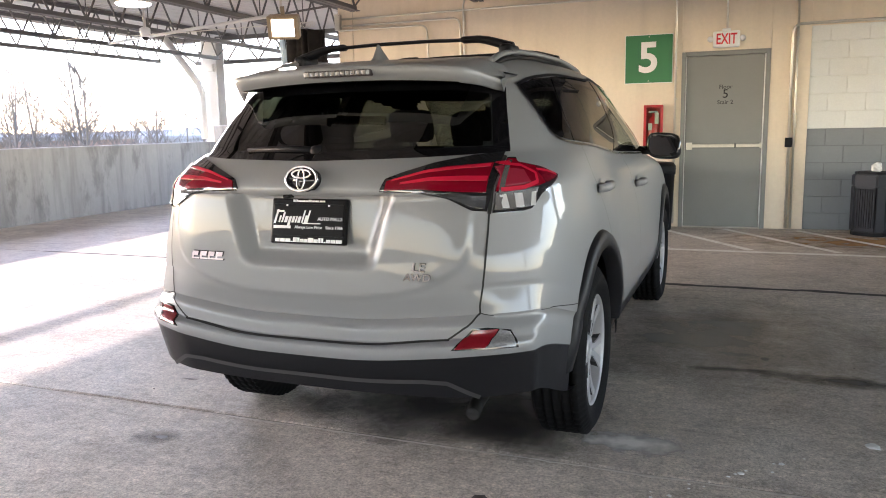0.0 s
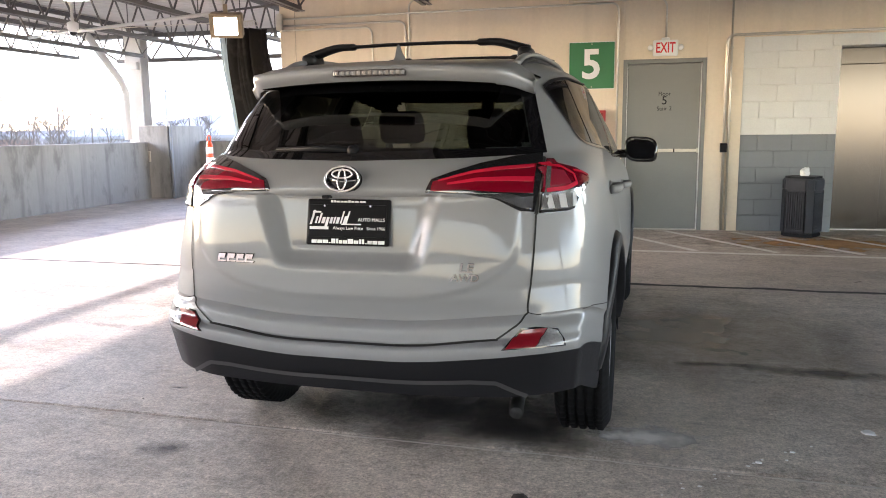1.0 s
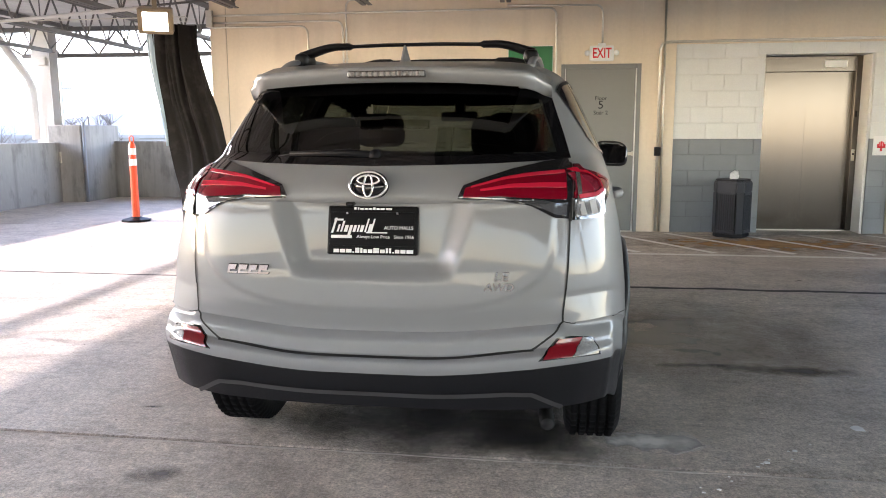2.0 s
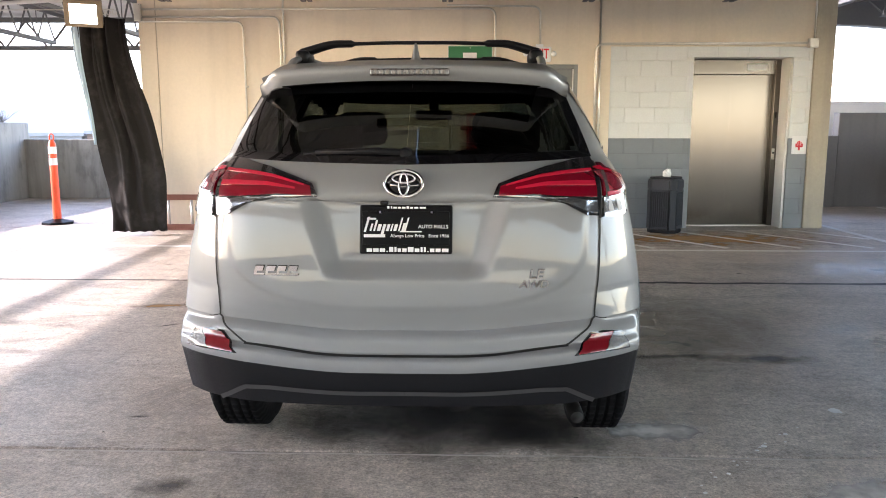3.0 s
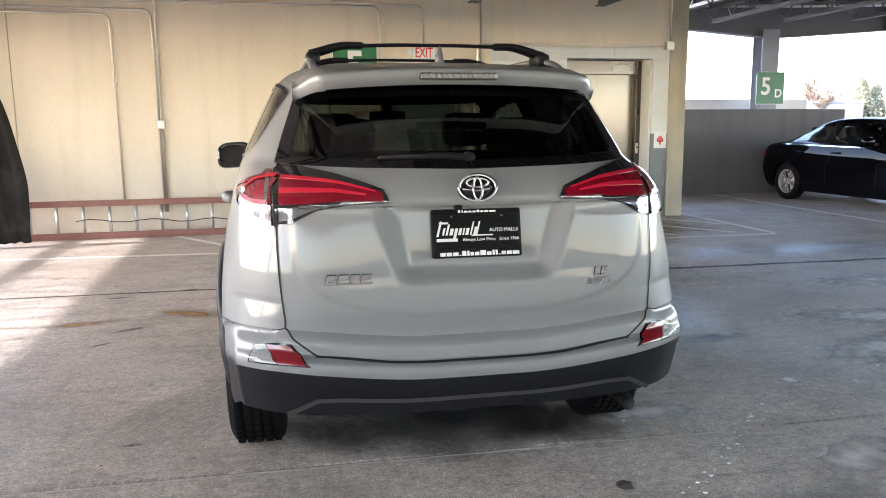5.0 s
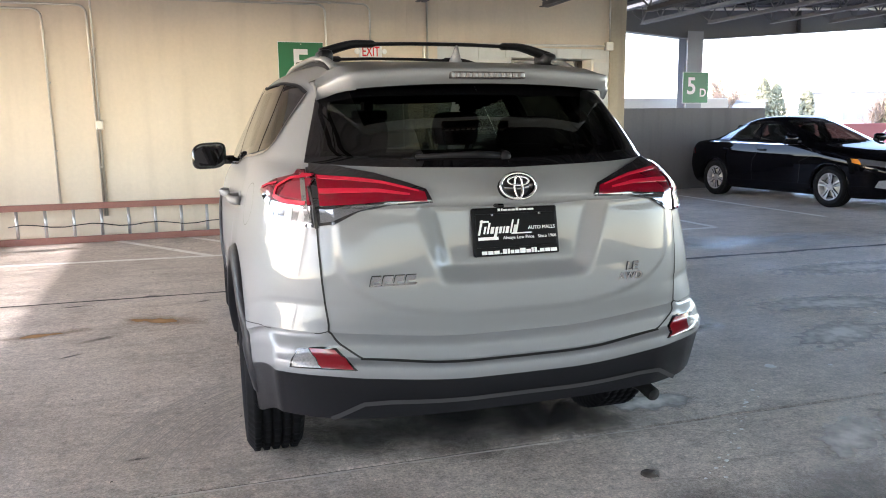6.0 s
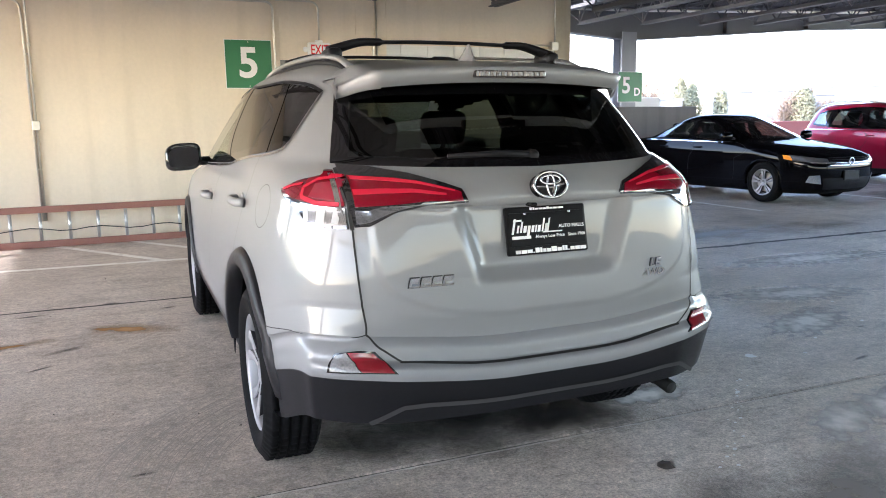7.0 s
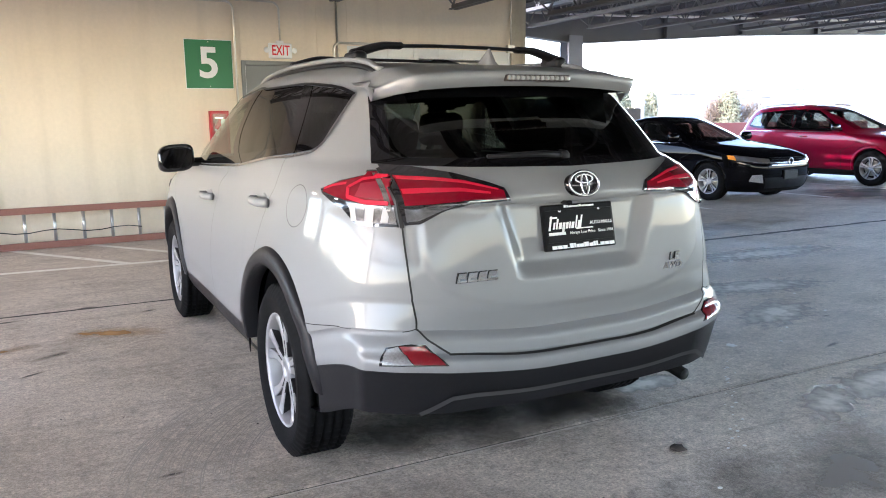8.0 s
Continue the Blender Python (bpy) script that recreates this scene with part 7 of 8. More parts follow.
# mirrors, handles, exhaust
for s in (1, -1):
    mir = new("door_mirror")
    mir.parent = suv
    bm = bmesh.new()
    bmesh.ops.create_uvsphere(bm, u_segments=24, v_segments=14, radius=1.0)
    for v in bm.verts:
        x, y, z = v.co
        v.co = Vector((s * (.960 + .104 * math.copysign(abs(x) ** .6, x) * 1.0), 2.76 + .075 * math.copysign(abs(y) ** .6, y), 1.178 + .082 * math.copysign(abs(z) ** .55, z) - .012 * x))
        if v.co.y < 2.712:
            v.co.y = 2.712 + .10 * (v.co.z - 1.178)
    part("mirror_shell", bm, BLACK_GLOSS, mir, smooth=True)
    bm = bmesh.new()
    bmesh.ops.create_circle(bm, cap_ends=True, segments=32, radius=1.0)
    for v in bm.verts:
        x, z = v.co.x, v.co.y
        zz = .060 * math.copysign(abs(z) ** .55, z)
        v.co = Vector((s * (.960 + .086 * math.copysign(abs(x) ** .6, x)), 2.695 + .10 * zz, 1.178 + zz - .012 * x))
    part("mirror_glass", bm, plain("mirror_silvering", (0.13, 0.135, 0.135), 0.02, 1.0), mir)
    tube("mirror_stalk", [(s * .80, 2.79, 1.150), (s * .90, 2.77, 1.150)], .028, BLACK_GLOSS, mir, 10)
    for hy, hz in ((1.15, 1.045), (2.27, .985)):
        p = SUV.at(SUV.t_y(hy, hz), hz)
        h = new("door_handle")
        h.parent = suv
        g = [(s * (p.x + .006), hy - .10, hz), (s * (p.x + .040), hy - .075, hz + .002), (s * (p.x + .046), hy, hz + .003), (s * (p.x + .040), hy + .075, hz + .002), (s * (p.x + .006), hy + .10, hz)]
        v, f = tube_geo(bent(g, .03, 4), .013, 8)
        obj("grip", mesh_of("grip", [(a, b, hz + (c - hz) * 1.5) for a, b, c in v], f, True), SILVER, h)
        v, f = lathe_geo([(0, .004), (.040, .003), (.046, -.004)], 24, "x")
        obj("recess", mesh_of("recess", [(s * (p.x + x), hy - .01 + y * 1.1, hz + z * .8) for x, y, z in v], f if s > 0 else [q[::-1] for q in f], True), SILVER, h)
tube("exhaust_pipe", [(.50, 1.2, .33), (.53, .6, .34), (.57, .34, .350), (.582, .20, .350), (.588, .135, .335)], [.024, .024, .026, .026, .026], surface("exhaust_dull_steel", (0.006, 0.0058, 0.0055), 0.6, spec=0.1), suv, 14)
tube("exhaust_bore", [(.5870, .150, .338), (.5887, .1285, .3335)], .0215, GAP_BLACK, suv, 14)
box("muffler", .10, .48, .45, .70, .25, .40, surface("muffler_dull_steel", (0.04, 0.038, 0.036), 0.7, 0.3), suv, 0.05)
box("tow_eye", -.02, .03, .10, .14, .395, .42, BLACK_PLASTIC, suv, 0.006)

# nose: grille, lamps
obj("grille", mesh_of("grille", *SUV.across([("f", 0, .80), ("f", .5, .84)], [("f", 0, .90), ("f", .52, .93)], .006, 12, 4), True), BLACK_GLOSS, suv)
obj("lower_grille", mesh_of("lower_grille", *SUV.across([("f", 0, .42), ("f", .45, .42)], [("f", 0, .68), ("f", .55, .70)], .006, 12, 6), True), BLACK_PLASTIC, suv)
for s in (1, -1):
    lens("head_lamp", [("f", .54, .86), ("f", .78, .88), ("y", 4.05, .92)], [("f", .54, .95), ("f", .74, .97), ("y", 4.0, .97)], s, LAMP_CLEAR, .008, 12, 5, "clear head lamp")

# cabin
SEAT = surface("seat_dark_fabric", (0.006, 0.0057, 0.0055), 0.9, grain=(120, 0.15), bump=(300, 0.2), spec=0.1)
def add_seat(x, y, z, w, d, hb, rake, heads=1):
    st = new("seat")
    st.parent = suv
    st.matrix_basis = pose(x, y, z)
    c, b, r = seat_geo(w, d, hb, rake)
    part("cushion", c, SEAT, st, smooth=True)
    part("backrest", b, SEAT, st, smooth=True)
    part("headrest", r, SEAT, st, smooth=True)


for s in (1, -1):
    add_seat(s * .37, 2.05, .52, .50, .52, .60, 18)
    add_seat(s * .38, 1.12, .52, .50, .50, .58, 22)
box("dashboard", -.72, .72, 2.86, 3.25, .75, 1.10, TRIM_DARK, suv, 0.06)
box("dash_screen", -.12, .12, 2.84, 2.87, 1.0, 1.115, BLACK_GLOSS, suv, 0.01)
im = new("inside_mirror")
im.parent = suv
part("mirror_body", box_bm(-.115, .115, 2.42, 2.45, 1.385, 1.445, .015), BLACK_PLASTIC, im)
part("mirror_stem", box_bm(-.03, .03, 2.44, 2.56, 1.43, 1.50, .01), BLACK_PLASTIC, im)
st_v, st_f = tube_geo([(-.37 + .18 * math.cos(a), 2.72 - .06 * math.sin(a), .98 + .17 * math.sin(a)) for a in [2 * math.pi * i / 32 for i in range(32)]], .015, 8, True)
obj("steering_wheel", mesh_of("steering_wheel", st_v, st_f, True), BLACK_PLASTIC, suv)
box("parcel_shelf", -.62, .62, .30, .95, .86, .89, TRIM_DARK, suv, 0.02)

# ---- the other parked cars ----
CAR_REAR = ([(0, 0), (.3, .004), (.55, .02), (.70, .06), (.80, .12), (.88, .22), (.94, .38), (.98, .62), (1.0, 1.0)],
            [(0, 0), (.3, .01), (.55, .035), (.70, .075), (.80, .13), (.88, .22), (.94, .36), (.98, .55), (1.0, .85)])
CAR_FRONT = ([(1.0, 1.0), (.98, .60), (.93, .36), (.84, .19), (.70, .085), (.50, .03), (.25, .008), (0, 0)],
             [(1.0, .85), (.97, .55), (.90, .34), (.80, .21), (.66, .12), (.46, .05), (.24, .015), (0, 0)])


def parked_car(name, table, axles, R, track, rim, paint, m, label, side_panes, tail_pane_runs, wind_runs, belt, cut_z, lamps, arch_r):
    """A parked car: shell in panels, panes, lamps, wheels, mirrors, handles and a dark cabin."""
    car = thing(name, m, label, "car")
    sh = Shell(table, CAR_REAR, CAR_FRONT)
    roof_z = table[-1][0]

    def sort(x, y, z, side, zt):
        for ay in axles:
            if x > .5 and math.hypot(y - ay, z - R - .01) < arch_r:
                return None
        if z < cut_z:
            return "lower_skirt"
        if z > belt + .02 and z < roof_z - .075:
            for lo, up in side_panes:
                poly = [(v, zz) for _, v, zz in lo] + [(v, zz) for _, v, zz in up[::-1]]
                if x > .45 and inside(shrink(poly, .90), y, z):
                    return None
            (t0, t1), (w0, w1) = (tail_pane_runs, wind_runs)
            ylo, yhi = np.interp(z, [r[0] for r in table], [r[1] for r in table]), np.interp(z, [r[0] for r in table], [r[3] for r in table])
            if y < ylo + .22 and x < .50 and t0[0][2] + .03 < z < t1[0][2] - .03:
                return None
            if y > yhi - .25 and x < .50 and w0[0][2] + .03 < z < w1[0][2] - .03:
                return None
        if z > roof_z - .07:
            return "roof"
        if y > axles[1] - .35 and z > belt - .12:
            return "hood"
        return "body_side"

    zs = np.r_[np.linspace(table[0][0], belt, 34)[:-1], np.linspace(belt, roof_z - .05, 26)[:-1], np.linspace(roof_z - .05, roof_z, 8)]
    ts = np.linspace(0, 1, 150)
    for nm, geo in sh.build(zs, ts, sort).items():
        obj(nm, mesh_of(nm, *geo, True), DARK_PLASTIC if nm == "lower_skirt" and paint is not PAINT_BLACK else paint, car)
    for nm, geo in sh.build(zs[::2], ts[::2], lambda x, y, z, s, zt: "cabin_lining" if z > cut_z and sort(x, y, z, s, zt) and y < axles[1] - .1 else None, .03).items():
        obj(nm, mesh_of(nm, *geo, True), TRIM_DARK, car)
    for s in (1, -1):
        for lo, up in side_panes:
            pane(sh, "side_window", lo, up, s, GLASS_SIDE, FRIT, car, .004, 16, 8, .06, .08)
        for (lo, up), (lo2, up2) in zip(side_panes, side_panes[1:]):
            a, b, c, d = lo[-1], lo2[0], up[-1], up2[0]
            g = sh.patch([("y", a[1] - .01, a[2]), ("y", b[1] + .01, b[2])], [("y", c[1] - .01, c[2]), ("y", d[1] + .01, d[2])], s, .006, 4, 8)
            obj("pillar_trim", mesh_of("pillar_trim", *g, True), BLACK_GLOSS, car)
        for nm, lo, up, mt in lamps:
            lens(nm, lo, up, s, mt, .008, 12, 5, "", sh, car)
        g = sh.ribbon([("y", side_panes[0][0][0][1] - .1, belt + .02), ("y", side_panes[-1][0][-1][1] + .05, belt - .01)], s, .014, .006)
        obj("window_trim", mesh_of("window_trim", *g, True), CHROME, car)
        for ys in (side_panes[-1][0][0][1], side_panes[-1][0][-1][1] + .02):
            g = sh.ribbon([("y", ys, cut_z + .05), ("y", ys + .01, .7), ("y", ys - .02, belt)], s, .006)
            obj("shut_line", mesh_of("shut_line", *g), GAP_BLACK, car)
        for hy in (side_panes[0][0][-1][1] - .55, side_panes[-1][0][0][1] + .22):
            p = sh.at(sh.t_y(hy, belt - .10), belt - .10)
            v, f = tube_geo(bent([(s * p.x, hy - .09, p.z), (s * (p.x + .035), hy - .07, p.z), (s * (p.x + .035), hy + .07, p.z), (s * p.x, hy + .09, p.z)], .02, 3), .013, 6)
            obj("door_handle", mesh_of("door_handle", v, f, True), paint, car)
        my = side_panes[-1][0][-1][1] - .06
        p = sh.at(sh.t_y(my, belt), belt)
        bm = box_bm(min(s * (p.x + .04), s * (p.x + .24)), max(s * (p.x + .04), s * (p.x + .24)), my - .06, my + .07, belt + .02, belt + .16, .045)
        mi = part("door_mirror", bm, paint if paint is not PAINT_RED else BLACK_GLOSS, car, smooth=True)
        box("mirror_stalk", min(s * (p.x - .03), s * (p.x + .07)), max(s * (p.x - .03), s * (p.x + .07)), my - .02, my + .04, belt + .03, belt + .07, BLACK_PLASTIC, car, .01)
        for ay in axles:
            w = lathe_geo([(arch_r + .005, .55), (arch_r + .005, .80)], 20, "x", math.pi)
            obj("arch_liner", mesh_of("arch_liner", [(x * s, y + ay, z + R) for x, y, z in w[0]], w[1], True), BLACK_PLASTIC, car)
            obj("arch_lip", mesh_of("arch_lip", *arch_ring(ay, R + .01, arch_r - .015, arch_r + (.03 if paint is PAINT_RED else .012), sh, s, -8, 188, 36, .008), True), paint if paint is PAINT_BLACK else paint, car)
    for nm, (lo, up), mt, pl_ in (("rear_window", tail_pane_runs, GLASS_LIGHT, 0), ("windscreen", wind_runs, GLASS_LIGHT, 1)):
        o = obj(nm, mesh_of(nm, *sh.across(lo, up, .004, 16, 10), True), mt, car)
        o.visible_shadow = False
    box("underbody", -.66, .66, .4, table[4][3] - .35, .175, R + .05, BLACK_PLASTIC, car, .03)
    box("cabin_floor", -.7, .7, .5, axles[1] - .1, R + .06, R + .10, TRIM_DARK, car)
    for s in (1, -1):
        for yy in (axles[0] + .35, axles[0] + 1.15):
            st = new("seat")
            st.parent = car
            st.matrix_basis = pose(s * .36, yy, R + .10)
            c, b, r = seat_geo(.48, .48, .56, 18)
            for nn, bb in (("cushion", c), ("backrest", b), ("headrest", r)):
                part(nn, bb, SEAT, st, smooth=True)
    box("dashboard", -.68, .68, axles[1] - .75, axles[1] - .35, R + .3, belt - .02, TRIM_DARK, car, .05)
    add_wheels(car, R, .205, rim, track, axles, "twin")
    return car, sh


SEDAN_T = [(.17, .26, .79, 4.42, 0, 0), (.24, .12, .84, 4.50, 0, 0), (.38, .04, .868, 4.55, 0, 0), (.55, .0, .880, 4.56, 0, 0), (.66, .012, .886, 4.545, 0, 0), (.73, .028, .887, 4.50, .1, 0),
           (.78, .035, .886, 4.42, .2, .1), (.85, .05, .878, 4.22, .4, .3), (.90, .07, .868, 3.98, .5, .5), (.94, .10, .858, 3.73, .7, .8), (.97, .15, .850, 3.51, .8, 1), (1.00, .30, .842, 3.36, 1, 1), (1.03, .58, .828, 3.26, 1, 1),
           (1.08, .74, .800, 3.14, 1, 1), (1.18, .96, .740, 2.92, 1, 1), (1.28, 1.20, .680, 2.68, 1, 1), (1.36, 1.44, .625, 2.45, 1, 1), (1.41, 1.65, .54, 2.28, 1, 1), (1.435, 1.84, .38, 2.14, 1, 1), (1.445, 1.95, .04, 2.02, 1, 1)]
sedan, SED = parked_car("sedan", SEDAN_T, (.98, 3.61), .325, .765, .215, PAINT_BLACK, pose(9.30, 10.76, 0, 0, 0, 181.5), "glossy black four-door sedan parked nose out by the grey wall",
    [([("y", 1.00, 1.035), ("y", 1.45, 1.010), ("y", 1.86, .995)], [("y", 1.22, 1.20), ("y", 1.50, 1.315), ("y", 1.90, 1.355)]),
     ([("y", 1.95, .992), ("y", 2.5, .982), ("y", 2.98, .980)], [("y", 1.99, 1.357), ("y", 2.30, 1.335), ("y", 2.96, 1.010)])],
    ([("x", 0, 1.05), ("x", .55, 1.055)], [("x", 0, 1.38), ("x", .46, 1.36)]), ([("f", 0, 1.01), ("f", .62, 1.015)], [("f", 0, 1.385), ("f", .50, 1.37)]), .97, .30,
    [("head_lamp", [("f", .46, .66), ("f", .66, .665), ("y", 4.15, .69)], [("f", .46, .715), ("f", .64, .735), ("y", 4.07, .78)], LAMP_CLEAR),
     ("indicator", [("y", 4.15, .69), ("y", 4.01, .715)], [("y", 4.09, .765), ("y", 3.97, .775)], plain("amber_lens", (.85, .28, .02), .1, coat=1.0)),
     ("tail_lamp", [("x", .42, .74), ("x", .62, .74), ("y", .36, .76)], [("x", .42, .86), ("x", .62, .87), ("y", .30, .86)], LAMP_RED)], .36)
obj("grille", mesh_of("grille", *SED.across([("f", 0, .60), ("f", .44, .605)], [("f", 0, .735), ("f", .45, .732)], .006, 12, 4), True), BLACK_GLOSS, sedan)
for z in (.615, .655, .695, .728):
    obj("grille_bar", mesh_of("grille_bar", *joined([SED.ribbon([("f", 0, z), ("f", .44, z)], s, .006, .010) for s in (1, -1)]), True), CHROME_DULL, sedan)
obj("lower_grille", mesh_of("lower_grille", *SED.across([("f", 0, .24), ("f", .5, .24)], [("f", 0, .42), ("f", .56, .42)], .006, 12, 4), True), BLACK_PLASTIC, sedan)
for s in (1, -1):
    obj("lamp_strip", mesh_of("lamp_strip", *SED.ribbon([("f", .42, .652), ("f", .60, .655), ("f", .72, .665)], s, .014, .012), True), LAMP_PALE, sedan, None, "pale daytime lamp strip")
    lens("fog_trim", [("f", .56, .33), ("f", .74, .36)], [("f", .60, .47), ("f", .72, .46)], s, CHROME, .006, 6, 4, "", SED, sedan)
v, f = tube_geo([(.055 * math.cos(a), 4.566, .672 + .055 * math.sin(a)) for a in [2 * math.pi * i / 24 for i in range(24)]], .008, 6, True)
obj("badge_ring", mesh_of("badge_ring", v, f, True), CHROME, sedan)
box("plate_holder", -.17, .17, 4.555, 4.585, .38, .53, BLACK_PLASTIC, sedan, .01)

RED_T = [(.20, .24, .72, 4.22, 0, 0), (.28, .10, .80, 4.30, 0, 0), (.42, .03, .86, 4.37, 0, 0), (.58, .0, .885, 4.40, 0, 0), (.75, .03, .895, 4.37, 0, 0), (.90, .07, .888, 4.26, .2, 0),
         (.97, .09, .88, 4.08, .3, .3), (1.02, .11, .872, 3.75, .5, .7), (1.06, .13, .862, 3.45, .7, 1), (1.10, .16, .85, 3.30, .9, 1), (1.20, .20, .815, 3.10, 1, 1), (1.32, .25, .765, 2.86, 1, 1),
         (1.45, .32, .71, 2.58, 1, 1), (1.55, .41, .66, 2.34, 1, 1), (1.62, .60, .58, 2.12, 1, 1), (1.65, 1.0, .43, 1.95, 1, 1), (1.665, 1.35, .05, 1.6, 1, 1)]
redcar, RED = parked_car("hatchback_suv", RED_T, (.92, 3.55), .355, .775, .23, PAINT_RED, pose(14.05, 10.72, 0, 0, 0, 180), "bright red older SUV parked beyond the black sedan",
    [([("y", .52, 1.20), ("y", .70, 1.165), ("y", .92, 1.15)], [("y", .62, 1.45), ("y", .80, 1.50), ("y", .98, 1.515)]),
     ([("y", .98, 1.145), ("y", 1.4, 1.12), ("y", 1.72, 1.11)], [("y", 1.04, 1.52), ("y", 1.4, 1.545), ("y", 1.76, 1.55)]),
     ([("y", 1.80, 1.105), ("y", 2.3, 1.095), ("y", 2.88, 1.09)], [("y", 1.84, 1.55), ("y", 2.15, 1.53), ("y", 2.82, 1.12)])],
    ([("x", 0, 1.12), ("x", .58, 1.13)], [("x", 0, 1.54), ("x", .50, 1.52)]), ([("f", 0, 1.12), ("f", .66, 1.12)], [("f", 0, 1.56), ("f", .54, 1.54)]), 1.08, .30,
    [("head_lamp", [("f", .44, .74), ("f", .68, .76), ("y", 3.95, .80)], [("f", .44, .88), ("f", .66, .90), ("y", 3.9, .90)], LAMP_CLEAR),
     ("tail_lamp", [("x", .66, .86), ("x", .76, .86), ("y", .42, .88)], [("x", .66, 1.10), ("x", .74, 1.10), ("y", .38, 1.08)], LAMP_RED)], .40)
for s in (1, -1):
    v, f = tube_geo([(s * .58, .62, 1.61), (s * .60, .9, 1.655), (s * .60, 1.6, 1.675), (s * .585, 2.1, 1.635)], .016, 8)
    obj("roof_rail", mesh_of("roof_rail", v, f, True), ALU, redcar)

# ---- outside: bare trees, hills, buildings, poles ----
BARK = surface("bare_bark", (0.12, 0.102, 0.085), 0.9, grain=(6, 0.2))
TWIG_RED = surface("winter_twigs_rust", (0.20, 0.145, 0.105), 0.9, grain=(2, 0.25))
NEEDLE = surface("conifer_green", (0.20, 0.19, 0.115), 0.9, grain=(3, 0.3), blotch=(0.7, 0.2))
# the blue haze of distance is mixed into the hill's base colour
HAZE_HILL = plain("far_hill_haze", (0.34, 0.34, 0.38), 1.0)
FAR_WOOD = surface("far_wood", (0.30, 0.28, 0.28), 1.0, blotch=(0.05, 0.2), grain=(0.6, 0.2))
FAR_WHITE = surface("far_pale_wall", (0.23, 0.225, 0.22), 0.8)
FAR_BRICK = surface("far_brick_wall", (0.20, 0.14, 0.11), 0.9)
FAR_GREY = surface("far_grey_wall", (0.33, 0.33, 0.35), 0.8)
# window colour lightened to carry the haze of distance
FAR_WIN = plain("far_window", (0.16, 0.16, 0.165), 0.6)
POLE = plain("pole_grey", (0.22, 0.21, 0.20), 0.7)


def bare_tree(seed, h, lean, fat=1.0):
    """A leafless tree: leader, limbs and twigs, each tapering."""
    rnd = random.Random(seed)
    limbs, twigs = [], []

    def stick(p, d, r, length, bend, n=5):
        pts, rad, q, dd = [p.copy()], [r], p.copy(), d.normalized()
        for i in range(n):
            dd = (dd + Vector((rnd.uniform(-1, 1), rnd.uniform(-1, 1), rnd.uniform(-.3, .9))) * bend).normalized()
            q = q + dd * length / n
            pts.append(q.copy())
            rad.append(r * (1 - .8 * (i + 1) / n))
        return pts, rad, dd

    def at(pts, t):
        i = min(int(t * (len(pts) - 1)), len(pts) - 2)
        return pts[i].lerp(pts[i + 1], t * (len(pts) - 1) - i)

    def side(d, spread):
        a = rnd.uniform(0, 2 * math.pi)
        return (d + Vector((math.cos(a), math.sin(a), rnd.uniform(-.1, .35))) * spread).normalized()

    leaders = [(Vector((0, 0, 0)), Vector((0, 0, 1)), h * .014, h)]
    if lean:
        leaders.append((Vector((0, 0, h * .34)), Vector((lean, .1, .9)), h * .010, h * .60))
        leaders.append((Vector((0, 0, h * .42)), Vector((-lean * .9, -.2, .9)), h * .009, h * .50))
    for p, d, r, length in leaders:
        pts, rad, _ = stick(p, d, r, length, .06, 8)
        limbs.append(tube_geo(pts, rad, 7, cap=False))
        for k in range(14):
            t = rnd.uniform(.30, .97)
            b, br, bd = stick(at(pts, t), side(Vector((0, 0, .9)), .85), h * .0055 * (1.25 - t), length * .34 * (1.15 - t * .75), .13)
            limbs.append(tube_geo(b, br, 5, cap=False))
            for _ in range(7):
                c, cr, cd = stick(at(b, rnd.uniform(.25, 1)), side(bd, .8), h * .0024, length * .11 * rnd.uniform(.6, 1.3), .16, 3)
                twigs.append(tube_geo(c, [max(x, .018 * fat) for x in cr], 3, cap=False))
                for _ in range(3):
                    e, er, _d = stick(at(c, rnd.uniform(.3, 1)), side(cd, .8), h * .0012, length * .055, .16, 2)
                    twigs.append(tube_geo(e, [max(x, .012 * fat) for x in er], 3, cap=False))
    return joined(limbs), joined(twigs)


TREES = [bare_tree(11, 22, .55), bare_tree(23, 22, .0), bare_tree(37, 20, .28), bare_tree(51, 20, .5, 5.0), bare_tree(58, 20, .35, 5.0)]
TREE_H = [float(np.percentile([v[2] for v in b[0]], 99)) for _, b in TREES]
TREE_ME = [(mesh_of("trunk", *a, True), mesh_of("crown", *b)) for a, b in TREES]


def place_tree(x, y, top, k, turn, label, material):
    th = thing("tree", pose(x, y, -13, 0, 0, turn) @ Matrix.Scale((top + 13) / TREE_H[k], 4), label + " beyond the deck", "tree", "bare trees")
    for me, nm in zip(TREE_ME[k], ("trunk", "crown")):
        o = obj(nm, me.copy(), None, th)
        o.data.materials.append(material if nm == "crown" else BARK)


for x, y, top, k, turn in ((-69.3, 60, 8.2, 2, 0), (-66.3, 60, 9.3, 1, 50), (-60.2, 60, 9.4, 0, 130), (-63.2, 64, 5.0, 2, 200), (-51.1, 60, 5.8, 2, 90), (-47.2, 60, 5.6, 1, 250), (-76, 66, 8.0, 0, 300),
                           (-56, 75, 4.5, 1, 20), (-72, 80, 5.5, 2, 77), (-43, 70, 3.9, 0, 140)):
    place_tree(x, y, top, k, turn, "tall bare grey winter tree", BARK)
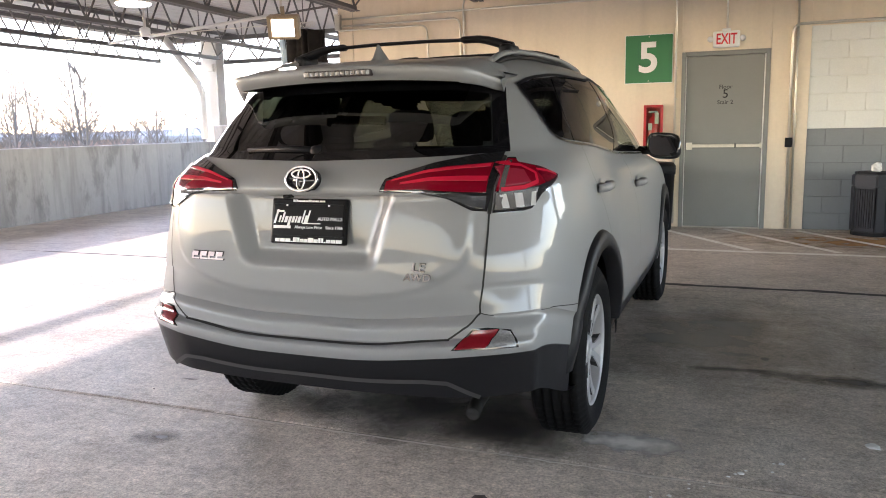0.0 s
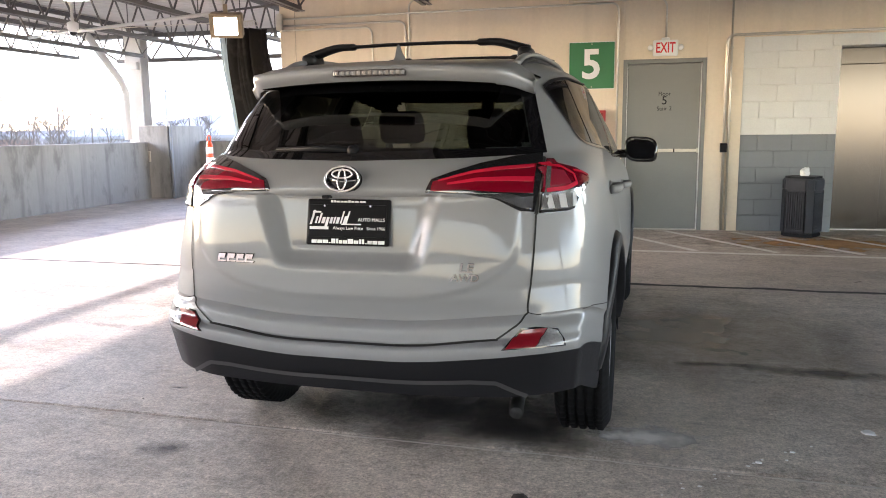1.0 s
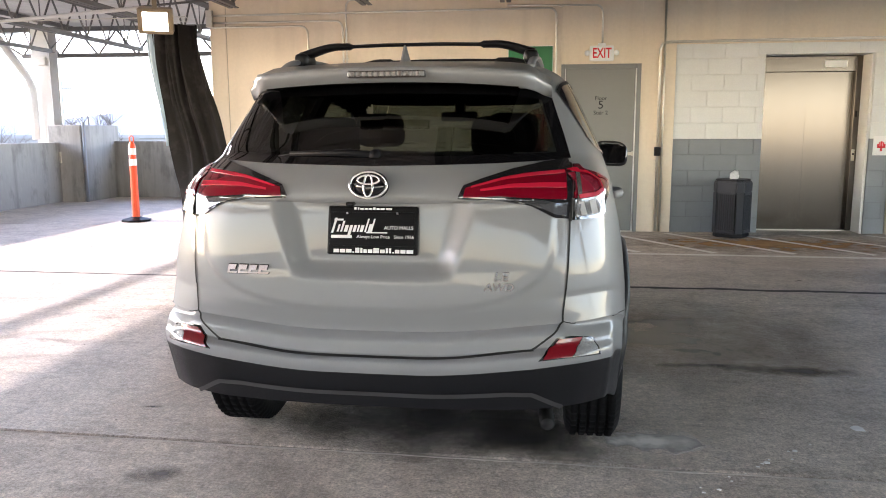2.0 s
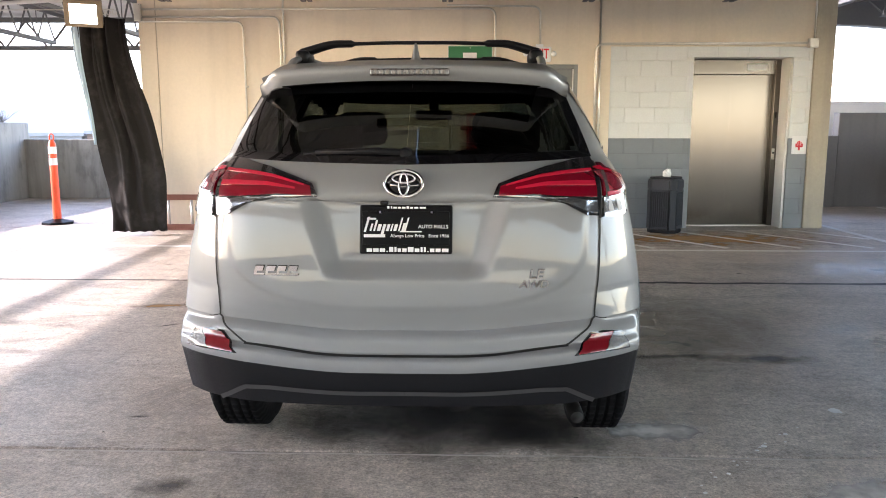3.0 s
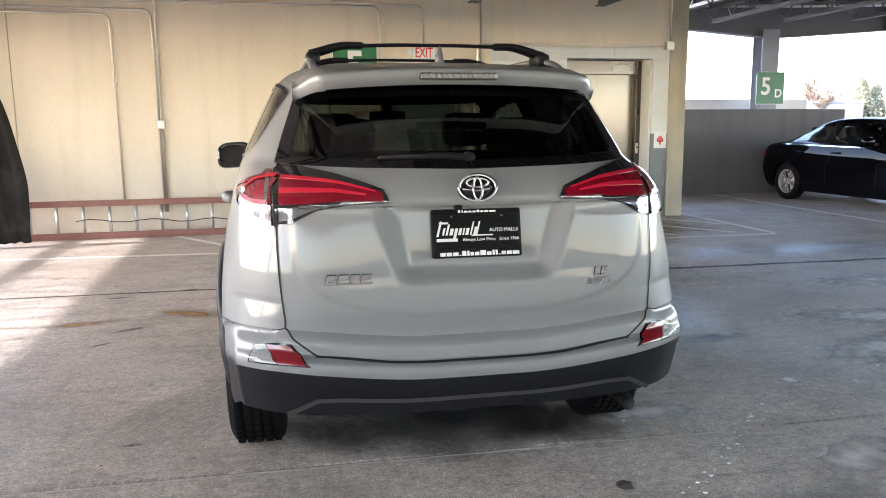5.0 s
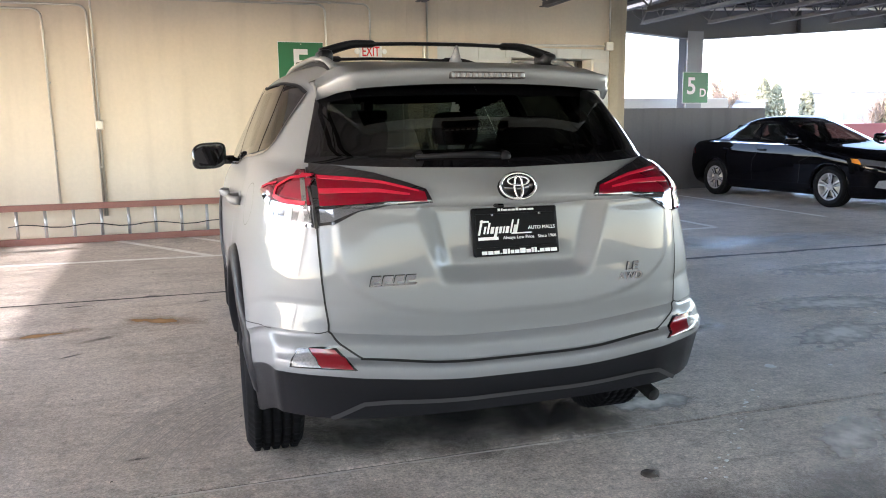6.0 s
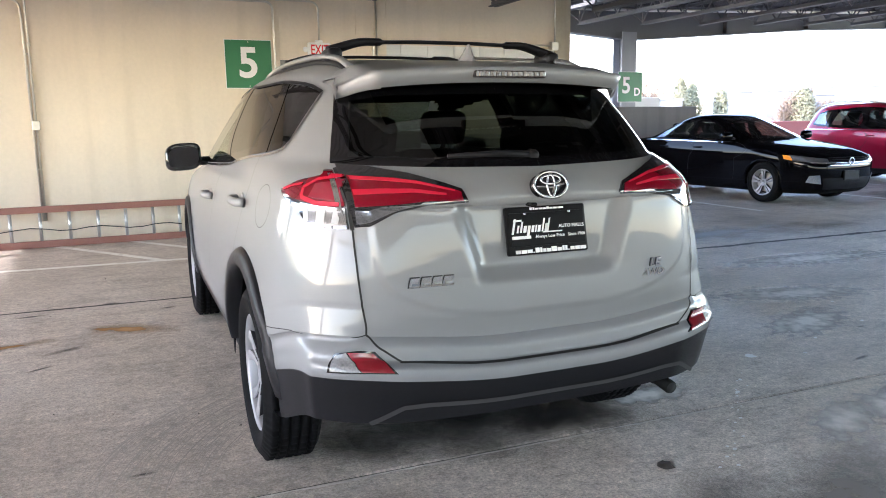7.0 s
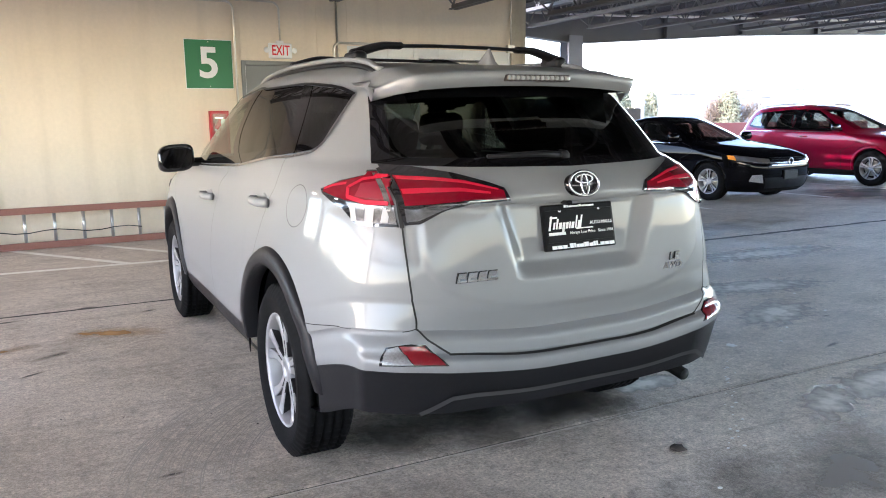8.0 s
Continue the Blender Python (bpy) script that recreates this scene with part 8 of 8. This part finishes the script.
for x, y, top, k, turn in ((107, 132, 10.2, 3, 40), (112, 134, 8.5, 4, 70), (155, 133, 8.2, 3, 160), (151, 134, 7.0, 4, 10), (160, 136, 7.2, 3, 110), (127, 140, 6.0, 4, 30), (176, 140, 6.2, 4, 220)):
    place_tree(x, y, top, k, turn, "rust-brown bare tree", TWIG_RED)


def conifer(seed, h, r):
    rnd = random.Random(seed)
    trunk = tube_geo([(0, 0, 0), (0, 0, h * .5), (0, 0, h)], [h * .018, h * .012, h * .003], 6)
    vs, fs = [], []
    for k in range(3600):
        t = rnd.random() ** .8
        z = h * (.12 + .88 * t)
        a0 = rnd.uniform(0, 2 * math.pi)
        rr = r * (1.0 + .22 * math.sin(9 * t + seed)) * (1 - t) ** .5 * min(1.0, .45 + 1.6 * t) * rnd.uniform(.45, 1.0) * (1 + .28 * noise.noise((math.cos(a0) * 2, math.sin(a0) * 2, t * 7 + seed))) + .1
        a = a0
        c = Vector((rr * math.cos(a), rr * math.sin(a), z))
        o = len(vs)
        sz = h * .0115 * rnd.uniform(.6, 1.3)
        n = (Vector((math.cos(a), math.sin(a), .5)) + Vector((rnd.uniform(-1, 1), rnd.uniform(-1, 1), rnd.uniform(-1, 1))) * .8).normalized()
        u = n.cross(Vector((0, 0, 1))).normalized() * sz * rnd.uniform(.6, 1.3)
        v = n.cross(u).normalized() * sz * rnd.uniform(.6, 1.3)
        vs += [c + u * 1.2, c + v, c - u * rnd.uniform(.6, 1.2), c - v * rnd.uniform(.6, 1.2)]
        fs.append((o, o + 1, o + 2, o + 3))
    return trunk, (vs, fs)


for i, (x, y, h, r) in enumerate([(117.2, 132, 23.4, 5.0), (121.5, 133, 22.2, 5.2), (129, 132, 21.0, 4.4), (154, 131, 21.6, 6.4)]):
    tr_, nd_ = conifer(40 + i, h, r)
    th = thing("tree", pose(x, y, -13), "dark green conifer beyond the deck", "tree", "conifers")
    obj("trunk", mesh_of("trunk", *tr_, True), BARK, th)
    obj("crown", mesh_of("crown", *nd_), NEEDLE, th)


def ridge(name, pts, depth, z0, material, label):
    vs = [(x, y, z) for x, y, z in pts] + [(x, y, z0) for x, y, _ in pts]
    n = len(pts)
    fs = [(i, i + n, i + n + 1, i + 1) for i in range(n - 1)]
    return tagged(obj(name, mesh_of(name, vs, fs, True), material), label, "hills", kind="structure")


def arc(r, a0, a1, zf, n=60):
    return [(r * math.cos(radians(a0 + (a1 - a0) * i / n)), r * math.sin(radians(a0 + (a1 - a0) * i / n)), zf(i / n)) for i in range(n + 1)]


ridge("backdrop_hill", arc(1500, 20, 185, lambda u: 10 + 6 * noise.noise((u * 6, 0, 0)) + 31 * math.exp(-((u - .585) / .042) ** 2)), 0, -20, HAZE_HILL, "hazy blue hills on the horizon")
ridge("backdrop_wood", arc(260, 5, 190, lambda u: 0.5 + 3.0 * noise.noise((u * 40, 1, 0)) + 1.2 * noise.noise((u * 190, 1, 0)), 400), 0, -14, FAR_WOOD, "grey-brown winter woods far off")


def block_house(x, y, w, d, h, turn, wall_mat, floors, label):
    th = thing("building", pose(x, y, -13, 0, 0, turn), label, "building")
    box("wall", -w / 2, w / 2, -d / 2, d / 2, 0, h, wall_mat, th)
    box("roof", -w / 2 - .3, w / 2 + .3, -d / 2 - .3, d / 2 + .3, h + .01, h + .5, FAR_WHITE, th)
    nwin = max(3, int(w / 4))
    for f in range(floors):
        for i in range(nwin):
            cx = -w / 2 + (i + .5) * w / nwin
            z = h - 2.6 - f * 3.4
            box("window", cx - .9, cx + .9, -d / 2 - .05, -d / 2 - .01, z - .9, z + .9, FAR_WIN, th)
    return th


block_house(167, 158, 24, 14, 21.4, -32, FAR_WHITE, 4, "pale office building in the distance")
block_house(194, 158, 9, 12, 20.6, -32, FAR_WHITE, 4, "narrow pale building in the distance")
block_house(208, 164, 22, 12, 23.2, -38, FAR_WHITE, 4, "long white building in the distance")
block_house(254, 160, 16, 12, 23.6, -40, FAR_GREY, 3, "grey flat-roofed building in the distance")
block_house(128, 158, 22, 10, 18.6, -25, FAR_BRICK, 3, "brick building with a pale roof in the distance")
block_house(28, 70, 20, 12, 13.6, 0, FAR_WHITE, 2, "pale low building beyond the deck")
block_house(99, 134, 30, 8, 18.2, -20, FAR_GREY, 1, "low grey flat-roofed building in the distance")
block_house(-70, 110, 34, 14, 13.6, 20, FAR_WHITE, 2, "pale low building beyond the trees")
block_house(-40, 120, 26, 14, 13.9, 10, FAR_BRICK, 2, "brick building beyond the deck")
block_house(-95, 85, 30, 14, 13.8, 40, FAR_BRICK, 2, "brown low building beyond the trees")
for x, y, h in ((-43, 66, 19.5), (86.5, 90, 21.4), (78.6, 90, 19.8), (95.2, 90, 20.8), (113.7, 90, 19.8)):
    th = thing("utility_pole", pose(x, y, -13), "grey utility pole in the distance", "pole", "poles")
    v, f = tube_geo([(0, 0, 0), (0, 0, h)], [.16, .09], 8)
    obj("shaft", mesh_of("shaft", v, f, True), POLE, th)
    box("crossarm", -1.0, 1.0, -.05, .05, h - 1.1, h - .9, POLE, th)
